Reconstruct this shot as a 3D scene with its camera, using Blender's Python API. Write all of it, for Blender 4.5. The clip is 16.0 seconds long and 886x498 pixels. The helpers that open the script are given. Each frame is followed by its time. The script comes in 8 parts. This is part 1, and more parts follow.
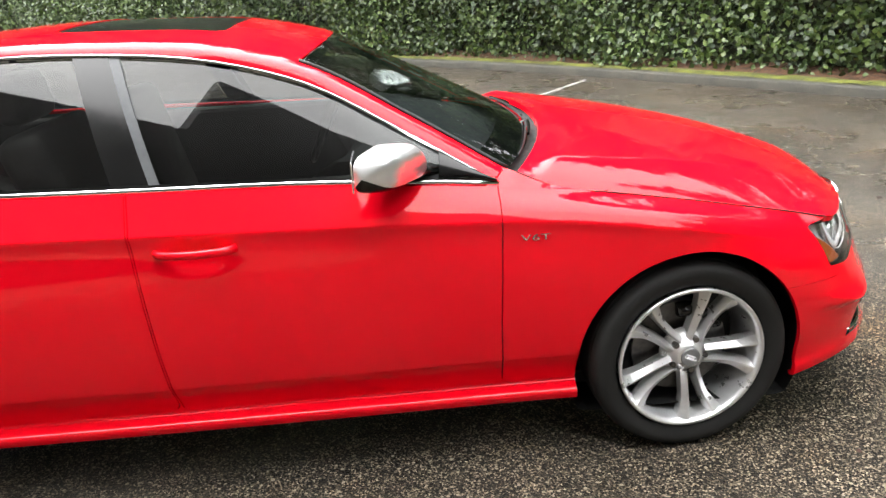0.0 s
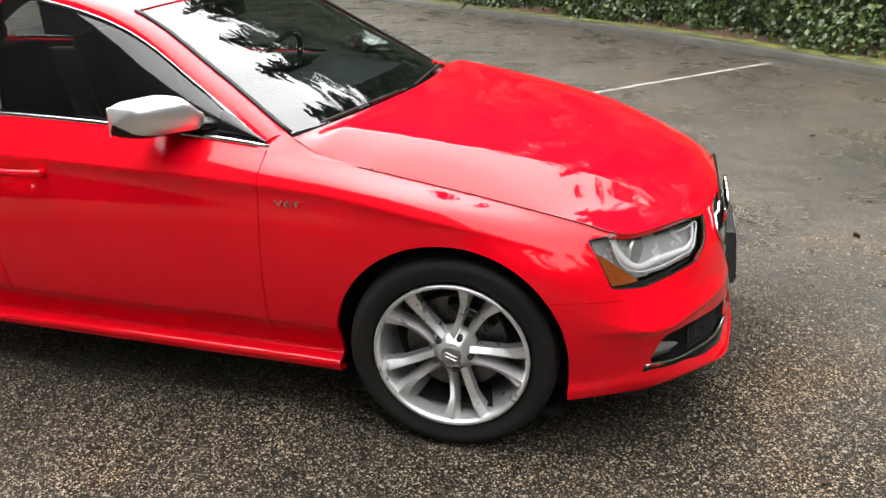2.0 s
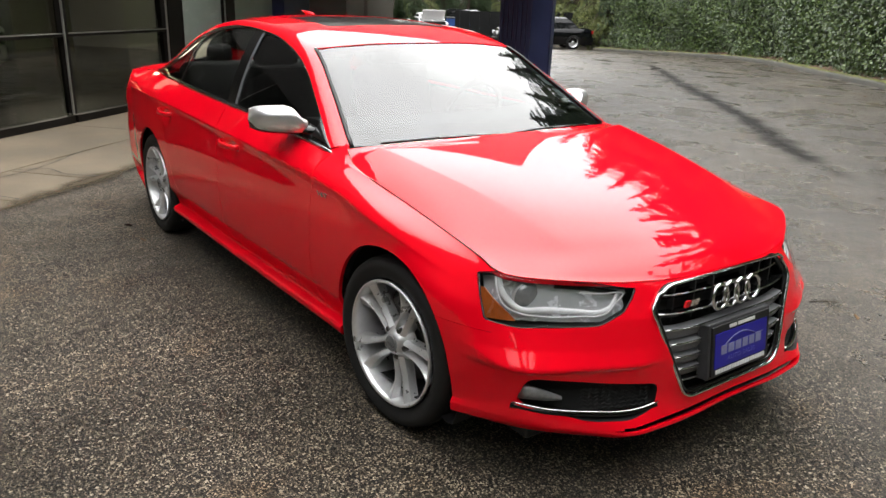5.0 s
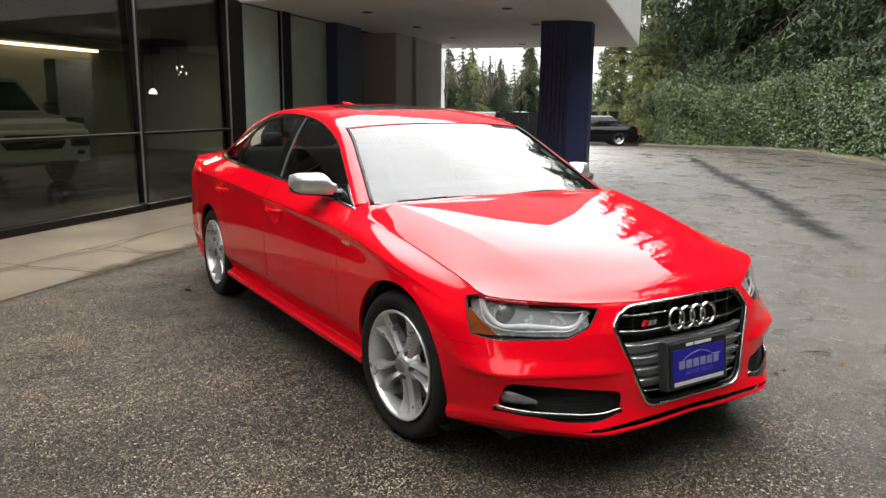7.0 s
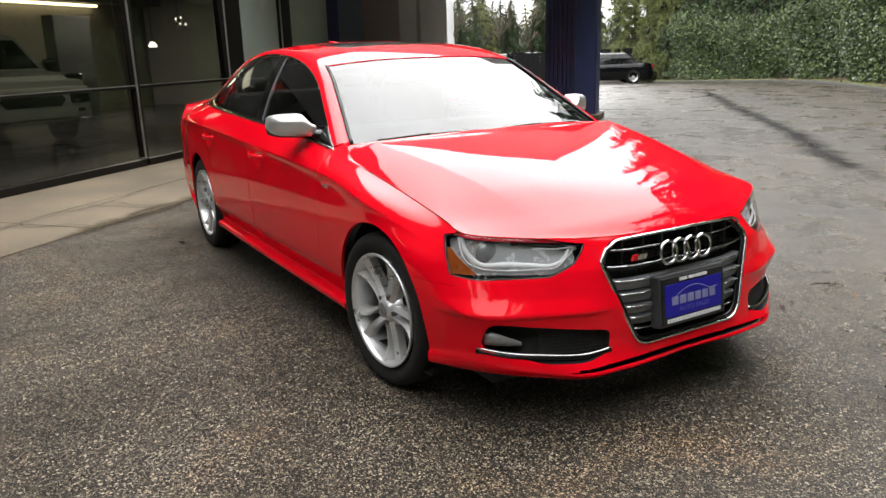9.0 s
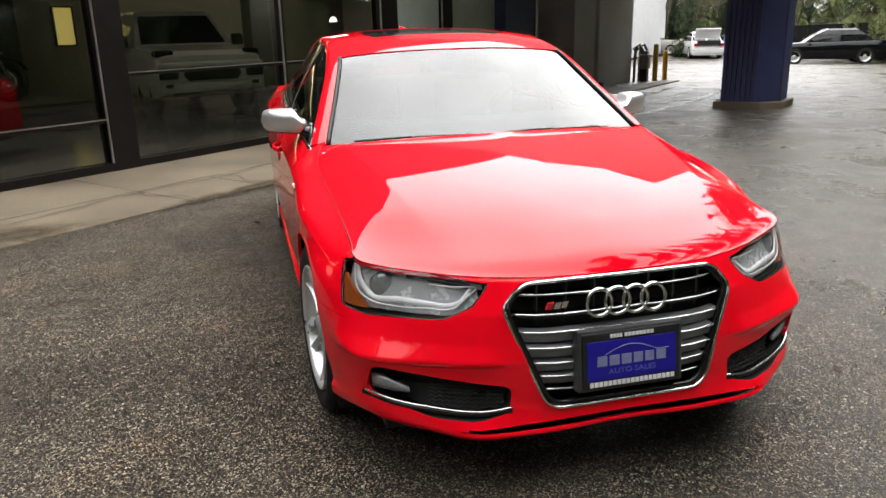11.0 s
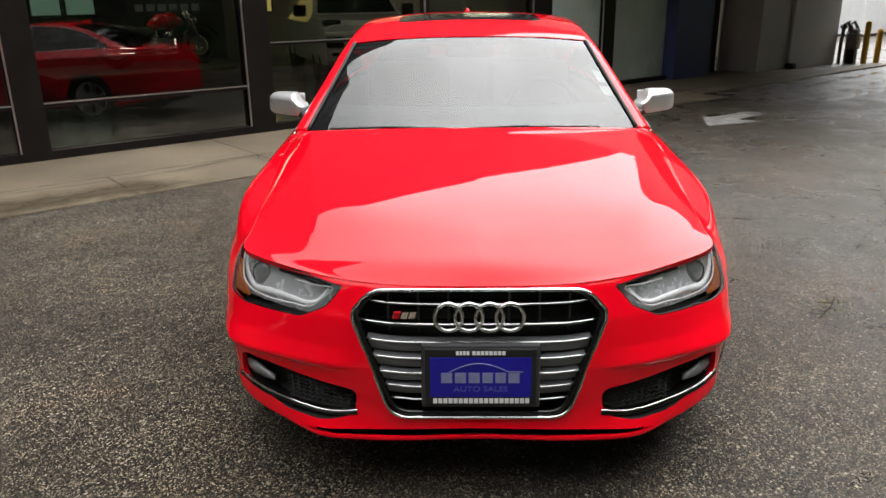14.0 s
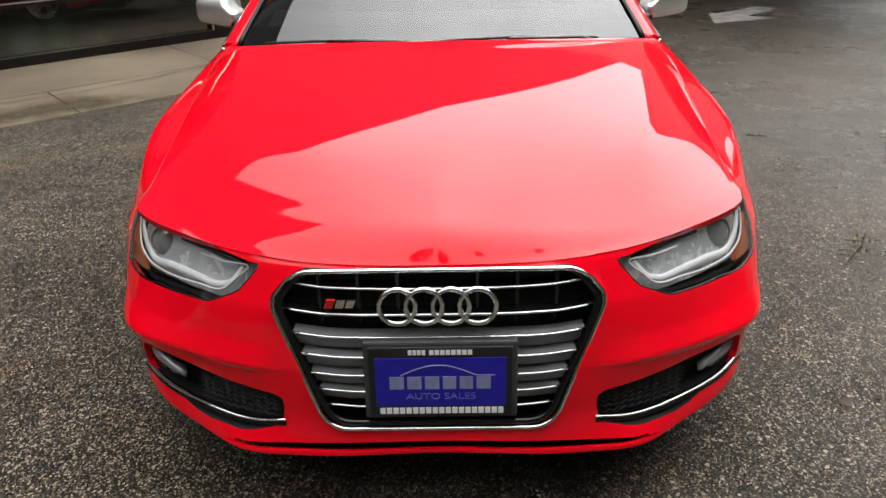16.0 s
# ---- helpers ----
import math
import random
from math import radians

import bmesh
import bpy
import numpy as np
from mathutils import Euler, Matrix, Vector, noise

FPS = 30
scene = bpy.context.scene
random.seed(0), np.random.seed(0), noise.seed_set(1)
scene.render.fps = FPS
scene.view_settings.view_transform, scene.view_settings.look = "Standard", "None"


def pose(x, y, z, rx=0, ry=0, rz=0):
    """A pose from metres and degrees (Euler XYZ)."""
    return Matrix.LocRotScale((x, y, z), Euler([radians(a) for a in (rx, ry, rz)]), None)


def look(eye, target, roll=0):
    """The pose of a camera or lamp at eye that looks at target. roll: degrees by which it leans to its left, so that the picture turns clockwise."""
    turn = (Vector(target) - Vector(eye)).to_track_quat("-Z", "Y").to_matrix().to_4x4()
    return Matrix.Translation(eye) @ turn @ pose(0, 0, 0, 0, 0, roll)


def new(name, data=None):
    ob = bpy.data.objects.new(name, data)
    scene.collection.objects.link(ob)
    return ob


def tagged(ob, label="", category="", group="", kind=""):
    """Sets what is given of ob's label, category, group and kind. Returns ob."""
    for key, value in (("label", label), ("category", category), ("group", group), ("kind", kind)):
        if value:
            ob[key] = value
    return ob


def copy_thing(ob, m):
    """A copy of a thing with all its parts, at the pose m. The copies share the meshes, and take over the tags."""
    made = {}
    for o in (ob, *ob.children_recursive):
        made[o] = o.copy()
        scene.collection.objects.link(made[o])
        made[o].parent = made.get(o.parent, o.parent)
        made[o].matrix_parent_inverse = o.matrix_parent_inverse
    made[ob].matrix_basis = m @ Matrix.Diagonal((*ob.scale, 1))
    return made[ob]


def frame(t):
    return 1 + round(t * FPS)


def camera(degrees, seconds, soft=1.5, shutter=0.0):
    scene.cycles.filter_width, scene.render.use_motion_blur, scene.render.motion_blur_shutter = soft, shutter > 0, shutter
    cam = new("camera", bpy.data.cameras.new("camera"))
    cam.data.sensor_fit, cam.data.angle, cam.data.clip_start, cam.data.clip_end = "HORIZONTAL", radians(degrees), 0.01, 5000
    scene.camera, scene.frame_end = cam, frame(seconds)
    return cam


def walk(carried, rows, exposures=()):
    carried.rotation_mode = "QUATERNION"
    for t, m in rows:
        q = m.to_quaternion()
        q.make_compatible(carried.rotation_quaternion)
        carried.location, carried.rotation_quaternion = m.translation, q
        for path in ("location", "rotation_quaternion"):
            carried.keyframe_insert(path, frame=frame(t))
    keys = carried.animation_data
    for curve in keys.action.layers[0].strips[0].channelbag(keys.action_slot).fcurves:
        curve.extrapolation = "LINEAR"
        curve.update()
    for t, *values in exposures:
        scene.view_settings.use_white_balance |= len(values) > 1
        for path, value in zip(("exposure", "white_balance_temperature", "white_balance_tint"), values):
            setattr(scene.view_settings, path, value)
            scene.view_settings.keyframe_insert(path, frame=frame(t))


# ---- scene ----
cam = camera(61.0, 16.0)
METRES, EYE, TILT, LEAN, TURN = 7.075, 1.5, 0.0, 0.0, 0.0
PATH = [
    (0, (-0.801, -2.918, 1.505), (-0.717, -1.044, 0.811), -3.6),
    (0.5, (-0.429, -2.958, 1.506), (-0.489, -1.084, 0.811), -3.2),
    (1, (-0.108, -2.892, 1.475), (-0.28, -1.029, 0.768), -2.6),
    (1.5, (0.265, -2.78, 1.47), (0.045, -0.93, 0.743), -1.9),
    (2, (0.601, -2.75, 1.48), (0.061, -0.983, 0.714), -1.1),
    (2.5, (0.891, -2.572, 1.462), (0.101, -0.898, 0.706), -0.2),
    (3, (1.199, -2.469, 1.468), (0.172, -0.904, 0.764), 0.7),
    (3.5, (1.482, -2.332, 1.495), (0.231, -0.967, 0.737), 0.1),
    (4, (1.675, -2.153, 1.507), (0.262, -0.937, 0.784), 1.2),
    (6.5, (2.702, -2.32, 1.476), (1.076, -1.25, 1.019), 1.5),
    (7, (2.722, -2.329, 1.409), (1.055, -1.291, 1.031), 0.6),
    (7.5, (2.72, -2.321, 1.374), (1.064, -1.261, 1.005), 0.3),
    (8, (2.729, -2.316, 1.341), (1.091, -1.235, 0.954), -0.1),
    (8.5, (2.741, -2.273, 1.338), (1.096, -1.221, 0.906), -0.2),
    (9, (2.679, -2.126, 1.341), (1.012, -1.146, 0.828), -1.7),
    (9.5, (2.649, -1.895, 1.361), (0.924, -1.027, 0.842), -2.7),
    (12, (2.818, -0.557, 1.42), (0.936, -0.326, 0.783), 0.7),
    (12.5, (2.701, -0.368, 1.418), (0.818, -0.236, 0.758), 1.2),
    (13, (2.694, -0.253, 1.429), (0.805, -0.183, 0.774), 0.2),
    (13.5, (2.774, -0.125, 1.455), (0.878, -0.119, 0.818), -0.6),
    (14, (2.838, -0.055, 1.491), (0.942, -0.1, 0.855), -0.7),
    (14.5, (2.867, -0.034, 1.522), (0.997, -0.071, 0.812), -0.4),
    (15, (2.826, -0.032, 1.513), (0.983, -0.117, 0.742), -0.7),
    (15.5, (2.561, -0.016, 1.468), (0.743, -0.139, 0.644), -1.0),
    (16, (2.267, 0.04, 1.452), (0.471, 0.009, 0.573), -1.3),
]
EXPOSURE = [(0.0, 0.9), (1.5, 0.62), (2.5, 0.25), (4.0, -0.1), (6.5, 0.05), (9.5, 0.05), (12.0, -0.2), (16.0, -0.25)]
walk(cam, [(t, look(eye, target, roll)) for t, eye, target, roll in PATH], EXPOSURE)

# ---- world, sun, exposure ----
world = bpy.data.worlds.new("overcast_sky")
scene.world = world
world.use_nodes = True
wn, wl = world.node_tree.nodes, world.node_tree.links
wn.clear()
sky = wn.new("ShaderNodeTexSky")
sky.sky_type = "NISHITA"
sky.sun_disc = False
sky.sun_elevation, sky.sun_rotation = radians(37), radians(-41)
sky.air_density, sky.dust_density, sky.ozone_density = 1.0, 4.0, 1.0
soften = wn.new("ShaderNodeHueSaturation")
soften.inputs["Saturation"].default_value = 0.15
# an even cloud deck, three times brighter overhead than at the horizon, with soft lumps
geo = wn.new("ShaderNodeTexCoord")
sep = wn.new("ShaderNodeSeparateXYZ")
deck = wn.new("ShaderNodeMapRange")
deck.inputs["From Min"].default_value, deck.inputs["From Max"].default_value = 0.0, 1.0
deck.inputs["To Min"].default_value, deck.inputs["To Max"].default_value = 6.5, 42.0
lump = wn.new("ShaderNodeTexNoise")
lump.inputs["Scale"].default_value, lump.inputs["Detail"].default_value = 2.2, 5.0
lump_r = wn.new("ShaderNodeMapRange")
lump_r.inputs["From Min"].default_value, lump_r.inputs["From Max"].default_value = 0.3, 0.7
lump_r.inputs["To Min"].default_value, lump_r.inputs["To Max"].default_value = 0.78, 1.2
mul = wn.new("ShaderNodeMath")
mul.operation = "MULTIPLY"
# the sun stands behind the clouds and brightens them round about
SUN_WAY = Vector((-0.52, 0.60, 0.60)).normalized()
toward = wn.new("ShaderNodeVectorMath")
toward.operation = "DOT_PRODUCT"
toward.inputs[1].default_value = SUN_WAY
wl.new(geo.outputs["Generated"], toward.inputs[0])
glow = wn.new("ShaderNodeMapRange")
glow.interpolation_type = "SMOOTHERSTEP"
glow.inputs["From Min"].default_value, glow.inputs["From Max"].default_value = 0.35, 1.0
glow.inputs["To Min"].default_value, glow.inputs["To Max"].default_value = 1.0, 2.1
wl.new(toward.outputs["Value"], glow.inputs["Value"])
lit = wn.new("ShaderNodeMath")
lit.operation = "MULTIPLY"
wl.new(glow.outputs[0], lit.inputs[1])
cloud = wn.new("ShaderNodeCombineColor")
mix = wn.new("ShaderNodeMix")
mix.data_type = "RGBA"
mix.inputs["Factor"].default_value = 0.85
back = wn.new("ShaderNodeBackground")
back.inputs["Strength"].default_value = 0.12
wout = wn.new("ShaderNodeOutputWorld")
wl.new(geo.outputs["Generated"], sep.inputs["Vector"])
wl.new(geo.outputs["Generated"], lump.inputs["Vector"])
wl.new(lump.outputs["Fac"], lump_r.inputs["Value"])
wl.new(sep.outputs["Z"], deck.inputs["Value"])
wl.new(deck.outputs[0], mul.inputs[0])
wl.new(lump_r.outputs[0], mul.inputs[1])
wl.new(mul.outputs[0], lit.inputs[0])
for ch in ("Red", "Green", "Blue"):
    wl.new(lit.outputs[0], cloud.inputs[ch])
wl.new(sky.outputs["Color"], soften.inputs["Color"])
wl.new(soften.outputs["Color"], mix.inputs[6])
wl.new(cloud.outputs["Color"], mix.inputs[7])
wl.new(mix.outputs[2], back.inputs["Color"])
wl.new(back.outputs["Background"], wout.inputs["Surface"])

sun_data = bpy.data.lights.new("sun", "SUN")
sun_data.energy, sun_data.angle, sun_data.color = 0.7, radians(110), (1.0, 0.97, 0.93)
sun = new("sun", sun_data)
sun.matrix_world = look(30 * SUN_WAY, (0, 0, 0))

# ---- materials ----
def nodes_of(name):
    m = bpy.data.materials.new(name)
    m.use_nodes = True
    nt = m.node_tree
    return m, nt.nodes, nt.links, nt.nodes["Principled BSDF"]


def ramp(nd, stops):
    r = nd.new("ShaderNodeValToRGB")
    while len(r.color_ramp.elements) < len(stops):
        r.color_ramp.elements.new(0.5)
    for e, (p, c) in zip(r.color_ramp.elements, stops):
        e.position = p
        e.color = (*c, 1) if len(c) == 3 else c
    return r


def noise_tex(nd, ln, scale, detail=4.0, rough=0.55, stretch=None, space="Object"):
    tc = nd.new("ShaderNodeTexCoord")
    n = nd.new("ShaderNodeTexNoise")
    n.inputs["Scale"].default_value, n.inputs["Detail"].default_value = scale, detail
    n.inputs["Roughness"].default_value = rough
    if stretch:
        mp = nd.new("ShaderNodeMapping")
        mp.inputs["Scale"].default_value = stretch
        ln.new(tc.outputs[space], mp.inputs["Vector"])
        ln.new(mp.outputs["Vector"], n.inputs["Vector"])
    else:
        ln.new(tc.outputs[space], n.inputs["Vector"])
    return n


def surface(name, c1, c2, scale=6.0, rough=(0.5, 0.7), metal=0.0, bump=0.0, fine=60.0, stretch=None, coat=0.0, spec=0.5):
    """A plain surface whose colour and gloss wander at two scales."""
    m, nd, ln, b = nodes_of(name)
    big, small = noise_tex(nd, ln, scale, 5, 0.6, stretch), noise_tex(nd, ln, fine, 3, 0.5, stretch)
    mix = nd.new("ShaderNodeMath")
    mix.operation = "MULTIPLY_ADD"
    mix.inputs[1].default_value, mix.inputs[2].default_value = 0.35, 0.0
    ln.new(small.outputs["Fac"], mix.inputs[0])
    add = nd.new("ShaderNodeMath")
    add.operation = "MULTIPLY_ADD"
    add.inputs[1].default_value = 0.65
    ln.new(big.outputs["Fac"], add.inputs[0])
    ln.new(mix.outputs[0], add.inputs[2])
    r = ramp(nd, [(0.35, c1), (0.65, c2)])
    ln.new(add.outputs[0], r.inputs["Fac"])
    ln.new(r.outputs["Color"], b.inputs["Base Color"])
    mr = nd.new("ShaderNodeMapRange")
    mr.inputs["From Min"].default_value, mr.inputs["From Max"].default_value = 0.35, 0.65
    mr.inputs["To Min"].default_value, mr.inputs["To Max"].default_value = rough
    ln.new(add.outputs[0], mr.inputs["Value"])
    ln.new(mr.outputs[0], b.inputs["Roughness"])
    b.inputs["Metallic"].default_value = metal
    b.inputs["Coat Weight"].default_value = coat
    b.inputs["Specular IOR Level"].default_value = spec
    if bump:
        bp = nd.new("ShaderNodeBump")
        bp.inputs["Strength"].default_value, bp.inputs["Distance"].default_value = 1.0, bump
        ln.new(small.outputs["Fac"], bp.inputs["Height"])
        ln.new(bp.outputs["Normal"], b.inputs["Normal"])
    return m


def car_paint(name, c, dark):
    m, nd, ln, b = nodes_of(name)
    n = noise_tex(nd, ln, 3.0, 3)
    r = ramp(nd, [(0.3, dark), (0.7, c)])
    ln.new(n.outputs["Fac"], r.inputs["Fac"])
    ln.new(r.outputs["Color"], b.inputs["Base Color"])
    b.inputs["Roughness"].default_value = 0.45
    b.inputs["Specular IOR Level"].default_value = 0.0
    b.inputs["Coat Weight"].default_value = 1.0
    b.inputs["Coat Roughness"].default_value = 0.025
    b.inputs["Coat IOR"].default_value = 1.44
    return m


def glass(name, tint, rough=0.0, gloss=0.075):
    """Thin glass: clear to look through, with a real reflection."""
    m, nd, ln, b = nodes_of(name)
    nd.remove(b)
    tr, gl, mx = nd.new("ShaderNodeBsdfTransparent"), nd.new("ShaderNodeBsdfGlossy"), nd.new("ShaderNodeMixShader")
    lw, five, fr = nd.new("ShaderNodeLayerWeight"), nd.new("ShaderNodeMath"), nd.new("ShaderNodeMapRange")
    tr.inputs["Color"].default_value = (*tint, 1)
    gl.inputs["Roughness"].default_value = rough
    gl.inputs["Color"].default_value = (1, 1, 1, 1)
    lw.inputs["Blend"].default_value = 0.5
    five.operation = "POWER"
    five.inputs[1].default_value = 5.0
    fr.inputs["To Min"].default_value = gloss
    ln.new(lw.outputs["Facing"], five.inputs[0])
    ln.new(five.outputs[0], fr.inputs["Value"])
    ln.new(fr.outputs[0], mx.inputs[0])
    ln.new(tr.outputs[0], mx.inputs[1])
    ln.new(gl.outputs[0], mx.inputs[2])
    ln.new(mx.outputs[0], nd["Material Output"].inputs["Surface"])
    return m


def emitter(name, c, strength):
    m, nd, ln, b = nodes_of(name)
    b.inputs["Base Color"].default_value = (*c, 1)
    b.inputs["Emission Color"].default_value = (*c, 1)
    b.inputs["Emission Strength"].default_value = strength
    return m


def asphalt_material():
    m, nd, ln, b = nodes_of("wet_asphalt")
    tc = nd.new("ShaderNodeTexCoord")
    stones = nd.new("ShaderNodeTexVoronoi")
    stones.inputs["Scale"].default_value = 205.0
    ln.new(tc.outputs["Object"], stones.inputs["Vector"])
    pick = nd.new("ShaderNodeSeparateColor")
    ln.new(stones.outputs["Color"], pick.inputs["Color"])
    stone_c = ramp(nd, [(0.0, (0.003, 0.0025, 0.002)), (0.40, (0.0105, 0.0085, 0.0063)), (0.62, (0.055, 0.045, 0.033)), (0.82, (0.16, 0.134, 0.101)), (0.97, (0.45, 0.395, 0.31))])
    ln.new(pick.outputs["Red"], stone_c.inputs["Fac"])
    smooth_c = ramp(nd, [(0.3, (0.0065, 0.0054, 0.0042)), (0.7, (0.030, 0.025, 0.019))])
    fine = noise_tex(nd, ln, 160.0, 3, 0.6)
    ln.new(fine.outputs["Fac"], smooth_c.inputs["Fac"])
    # the newer, finer paving begins along a ragged seam beside the car
    sep = nd.new("ShaderNodeSeparateXYZ")
    ln.new(tc.outputs["Object"], sep.inputs["Vector"])
    wob = noise_tex(nd, ln, 0.9, 4)
    edge = nd.new("ShaderNodeMath")
    edge.operation = "MULTIPLY_ADD"
    edge.inputs[1].default_value, edge.inputs[2].default_value = 1.1, -0.55
    ln.new(wob.outputs["Fac"], edge.inputs[0])
    yy = nd.new("ShaderNodeMath")
    yy.operation = "ADD"
    # the wet sheet also reaches round the nose of the car
    past = nd.new("ShaderNodeMath")
    past.operation = "SUBTRACT"
    past.inputs[1].default_value = 0.35
    ln.new(sep.outputs["X"], past.inputs[0])
    ahead = nd.new("ShaderNodeMath")
    ahead.operation = "MAXIMUM"
    ahead.inputs[1].default_value = 0.0
    ln.new(past.outputs[0], ahead.inputs[0])
    reach = nd.new("ShaderNodeMath")
    reach.operation = "MULTIPLY_ADD"
    reach.inputs[1].default_value = 0.9
    ln.new(ahead.outputs[0], reach.inputs[0])
    ln.new(sep.outputs["Y"], reach.inputs[2])
    ln.new(reach.outputs[0], yy.inputs[0])
    ln.new(edge.outputs[0], yy.inputs[1])
    seam = nd.new("ShaderNodeMapRange")
    seam.inputs["From Min"].default_value, seam.inputs["From Max"].default_value = 0.35, 2.2
    seam.inputs["To Max"].default_value = 0.6
    ln.new(yy.outputs[0], seam.inputs["Value"])
    mixc = nd.new("ShaderNodeMix")
    mixc.data_type = "RGBA"
    finer = nd.new("ShaderNodeMath")
    finer.operation = "MULTIPLY"
    finer.inputs[1].default_value = 0.62
    ln.new(seam.outputs[0], finer.inputs[0])
    ln.new(finer.outputs[0], mixc.inputs["Factor"])
    ln.new(stone_c.outputs["Color"], mixc.inputs[6])
    ln.new(smooth_c.outputs["Color"], mixc.inputs[7])
    # broad stains
    stain = noise_tex(nd, ln, 0.6, 9, 0.72)
    stain_r = ramp(nd, [(0.3, (0.46, 0.44, 0.405)), (0.48, (0.86, 0.82, 0.765)), (0.72, (1.5, 1.42, 1.3))])
    ln.new(stain.outputs["Fac"], stain_r.inputs["Fac"])
    mul = nd.new("ShaderNodeMix")
    mul.data_type, mul.blend_type = "RGBA", "MULTIPLY"
    mul.inputs["Factor"].default_value = 1.0
    ln.new(mixc.outputs[2], mul.inputs[6])
    ln.new(stain_r.outputs["Color"], mul.inputs[7])
    # rusty patches and finer mottling
    rust = noise_tex(nd, ln, 1.3, 7, 0.7)
    rust_r = ramp(nd, [(0.52, (1.0, 1.0, 1.0)), (0.68, (1.16, 0.98, 0.8))])
    ln.new(rust.outputs["Fac"], rust_r.inputs["Fac"])
    mul2 = nd.new("ShaderNodeMix")
    mul2.data_type, mul2.blend_type = "RGBA", "MULTIPLY"
    mul2.inputs["Factor"].default_value = 1.0
    ln.new(mul.outputs[2], mul2.inputs[6])
    ln.new(rust_r.outputs["Color"], mul2.inputs[7])
    mott = noise_tex(nd, ln, 17.0, 5, 0.7)
    mott_r = ramp(nd, [(0.3, (0.55, 0.55, 0.55)), (0.7, (1.45, 1.45, 1.45))])
    ln.new(mott.outputs["Fac"], mott_r.inputs["Fac"])
    mul3 = nd.new("ShaderNodeMix")
    mul3.data_type, mul3.blend_type = "RGBA", "MULTIPLY"
    mul3.inputs["Factor"].default_value = 1.0
    ln.new(mul2.outputs[2], mul3.inputs[6])
    ln.new(mott_r.outputs["Color"], mul3.inputs[7])
    # sparse pale chips and grit, scattered over both pavings
    chips = nd.new("ShaderNodeTexVoronoi")
    chips.inputs["Scale"].default_value = 44.0
    ln.new(tc.outputs["Object"], chips.inputs["Vector"])
    chip_pick = nd.new("ShaderNodeSeparateColor")
    ln.new(chips.outputs["Color"], chip_pick.inputs["Color"])
    rare = nd.new("ShaderNodeMath")
    rare.operation = "GREATER_THAN"
    rare.inputs[1].default_value = 0.84
    ln.new(chip_pick.outputs["Green"], rare.inputs[0])
    small = nd.new("ShaderNodeMath")
    small.operation = "LESS_THAN"
    small.inputs[1].default_value = 0.27
    ln.new(chips.outputs["Distance"], small.inputs[0])
    both = nd.new("ShaderNodeMath")
    both.operation = "MULTIPLY"
    ln.new(rare.outputs[0], both.inputs[0])
    ln.new(small.outputs[0], both.inputs[1])
    chip_c = nd.new("ShaderNodeMix")
    chip_c.data_type = "RGBA"
    ln.new(both.outputs[0], chip_c.inputs["Factor"])
    ln.new(mul3.outputs[2], chip_c.inputs[6])
    chip_c.inputs[7].default_value = (0.36, 0.31, 0.23, 1)
    ln.new(chip_c.outputs[2], b.inputs["Base Color"])
    wet = noise_tex(nd, ln, 1.1, 7, 0.68)
    rr = nd.new("ShaderNodeMapRange")
    rr.inputs["From Min"].default_value, rr.inputs["From Max"].default_value = 0.36, 0.62
    rr.inputs["To Min"].default_value, rr.inputs["To Max"].default_value = 0.32, 0.62
    ln.new(wet.outputs["Fac"], rr.inputs["Value"])
    wetter = nd.new("ShaderNodeMath")
    wetter.operation = "MULTIPLY_ADD"
    wetter.inputs[1].default_value = -0.26
    sheen = nd.new("ShaderNodeMath")
    sheen.operation = "MULTIPLY_ADD"
    sheen.inputs[1].default_value, sheen.inputs[2].default_value = 0.45, 0.44
    ln.new(seam.outputs[0], sheen.inputs[0])
    ln.new(sheen.outputs[0], b.inputs["Specular IOR Level"])
    ln.new(seam.outputs[0], wetter.inputs[0])
    ln.new(rr.outputs[0], wetter.inputs[2])
    ln.new(wetter.outputs[0], b.inputs["Roughness"])
    bmp = nd.new("ShaderNodeBump")
    bmp.inputs["Strength"].default_value, bmp.inputs["Distance"].default_value = 1.0, 0.0085
    hgt = nd.new("ShaderNodeMath")
    hgt.operation = "MULTIPLY_ADD"
    hgt.inputs[1].default_value = -0.95
    ln.new(seam.outputs[0], hgt.inputs[0])
    hgt.inputs[2].default_value = 1.0
    hh = nd.new("ShaderNodeMath")
    hh.operation = "MULTIPLY"
    ln.new(stones.outputs["Distance"], hh.inputs[0])
    ln.new(hgt.outputs[0], hh.inputs[1])
    ln.new(hh.outputs[0], bmp.inputs["Height"])
    ln.new(bmp.outputs["Normal"], b.inputs["Normal"])
    return m


def leaf_material(name, c1, c2, c3, gloss=0.4):
    m, nd, ln, b = nodes_of(name)
    g = nd.new("ShaderNodeNewGeometry")
    r = ramp(nd, [(0.0, c1), (0.5, c2), (1.0, c3)])
    ln.new(g.outputs["Random Per Island"], r.inputs["Fac"])
    n = noise_tex(nd, ln, 0.7, 3)
    mul = nd.new("ShaderNodeMix")
    mul.data_type, mul.blend_type = "RGBA", "MULTIPLY"
    mul.inputs["Factor"].default_value = 0.8
    rr = ramp(nd, [(0.3, (0.6, 0.62, 0.6)), (0.7, (1.25, 1.2, 1.1))])
    ln.new(n.outputs["Fac"], rr.inputs["Fac"])
    ln.new(r.outputs["Color"], mul.inputs[6])
    ln.new(rr.outputs["Color"], mul.inputs[7])
    ln.new(mul.outputs[2], b.inputs["Base Color"])
    b.inputs["Roughness"].default_value = gloss
    return m


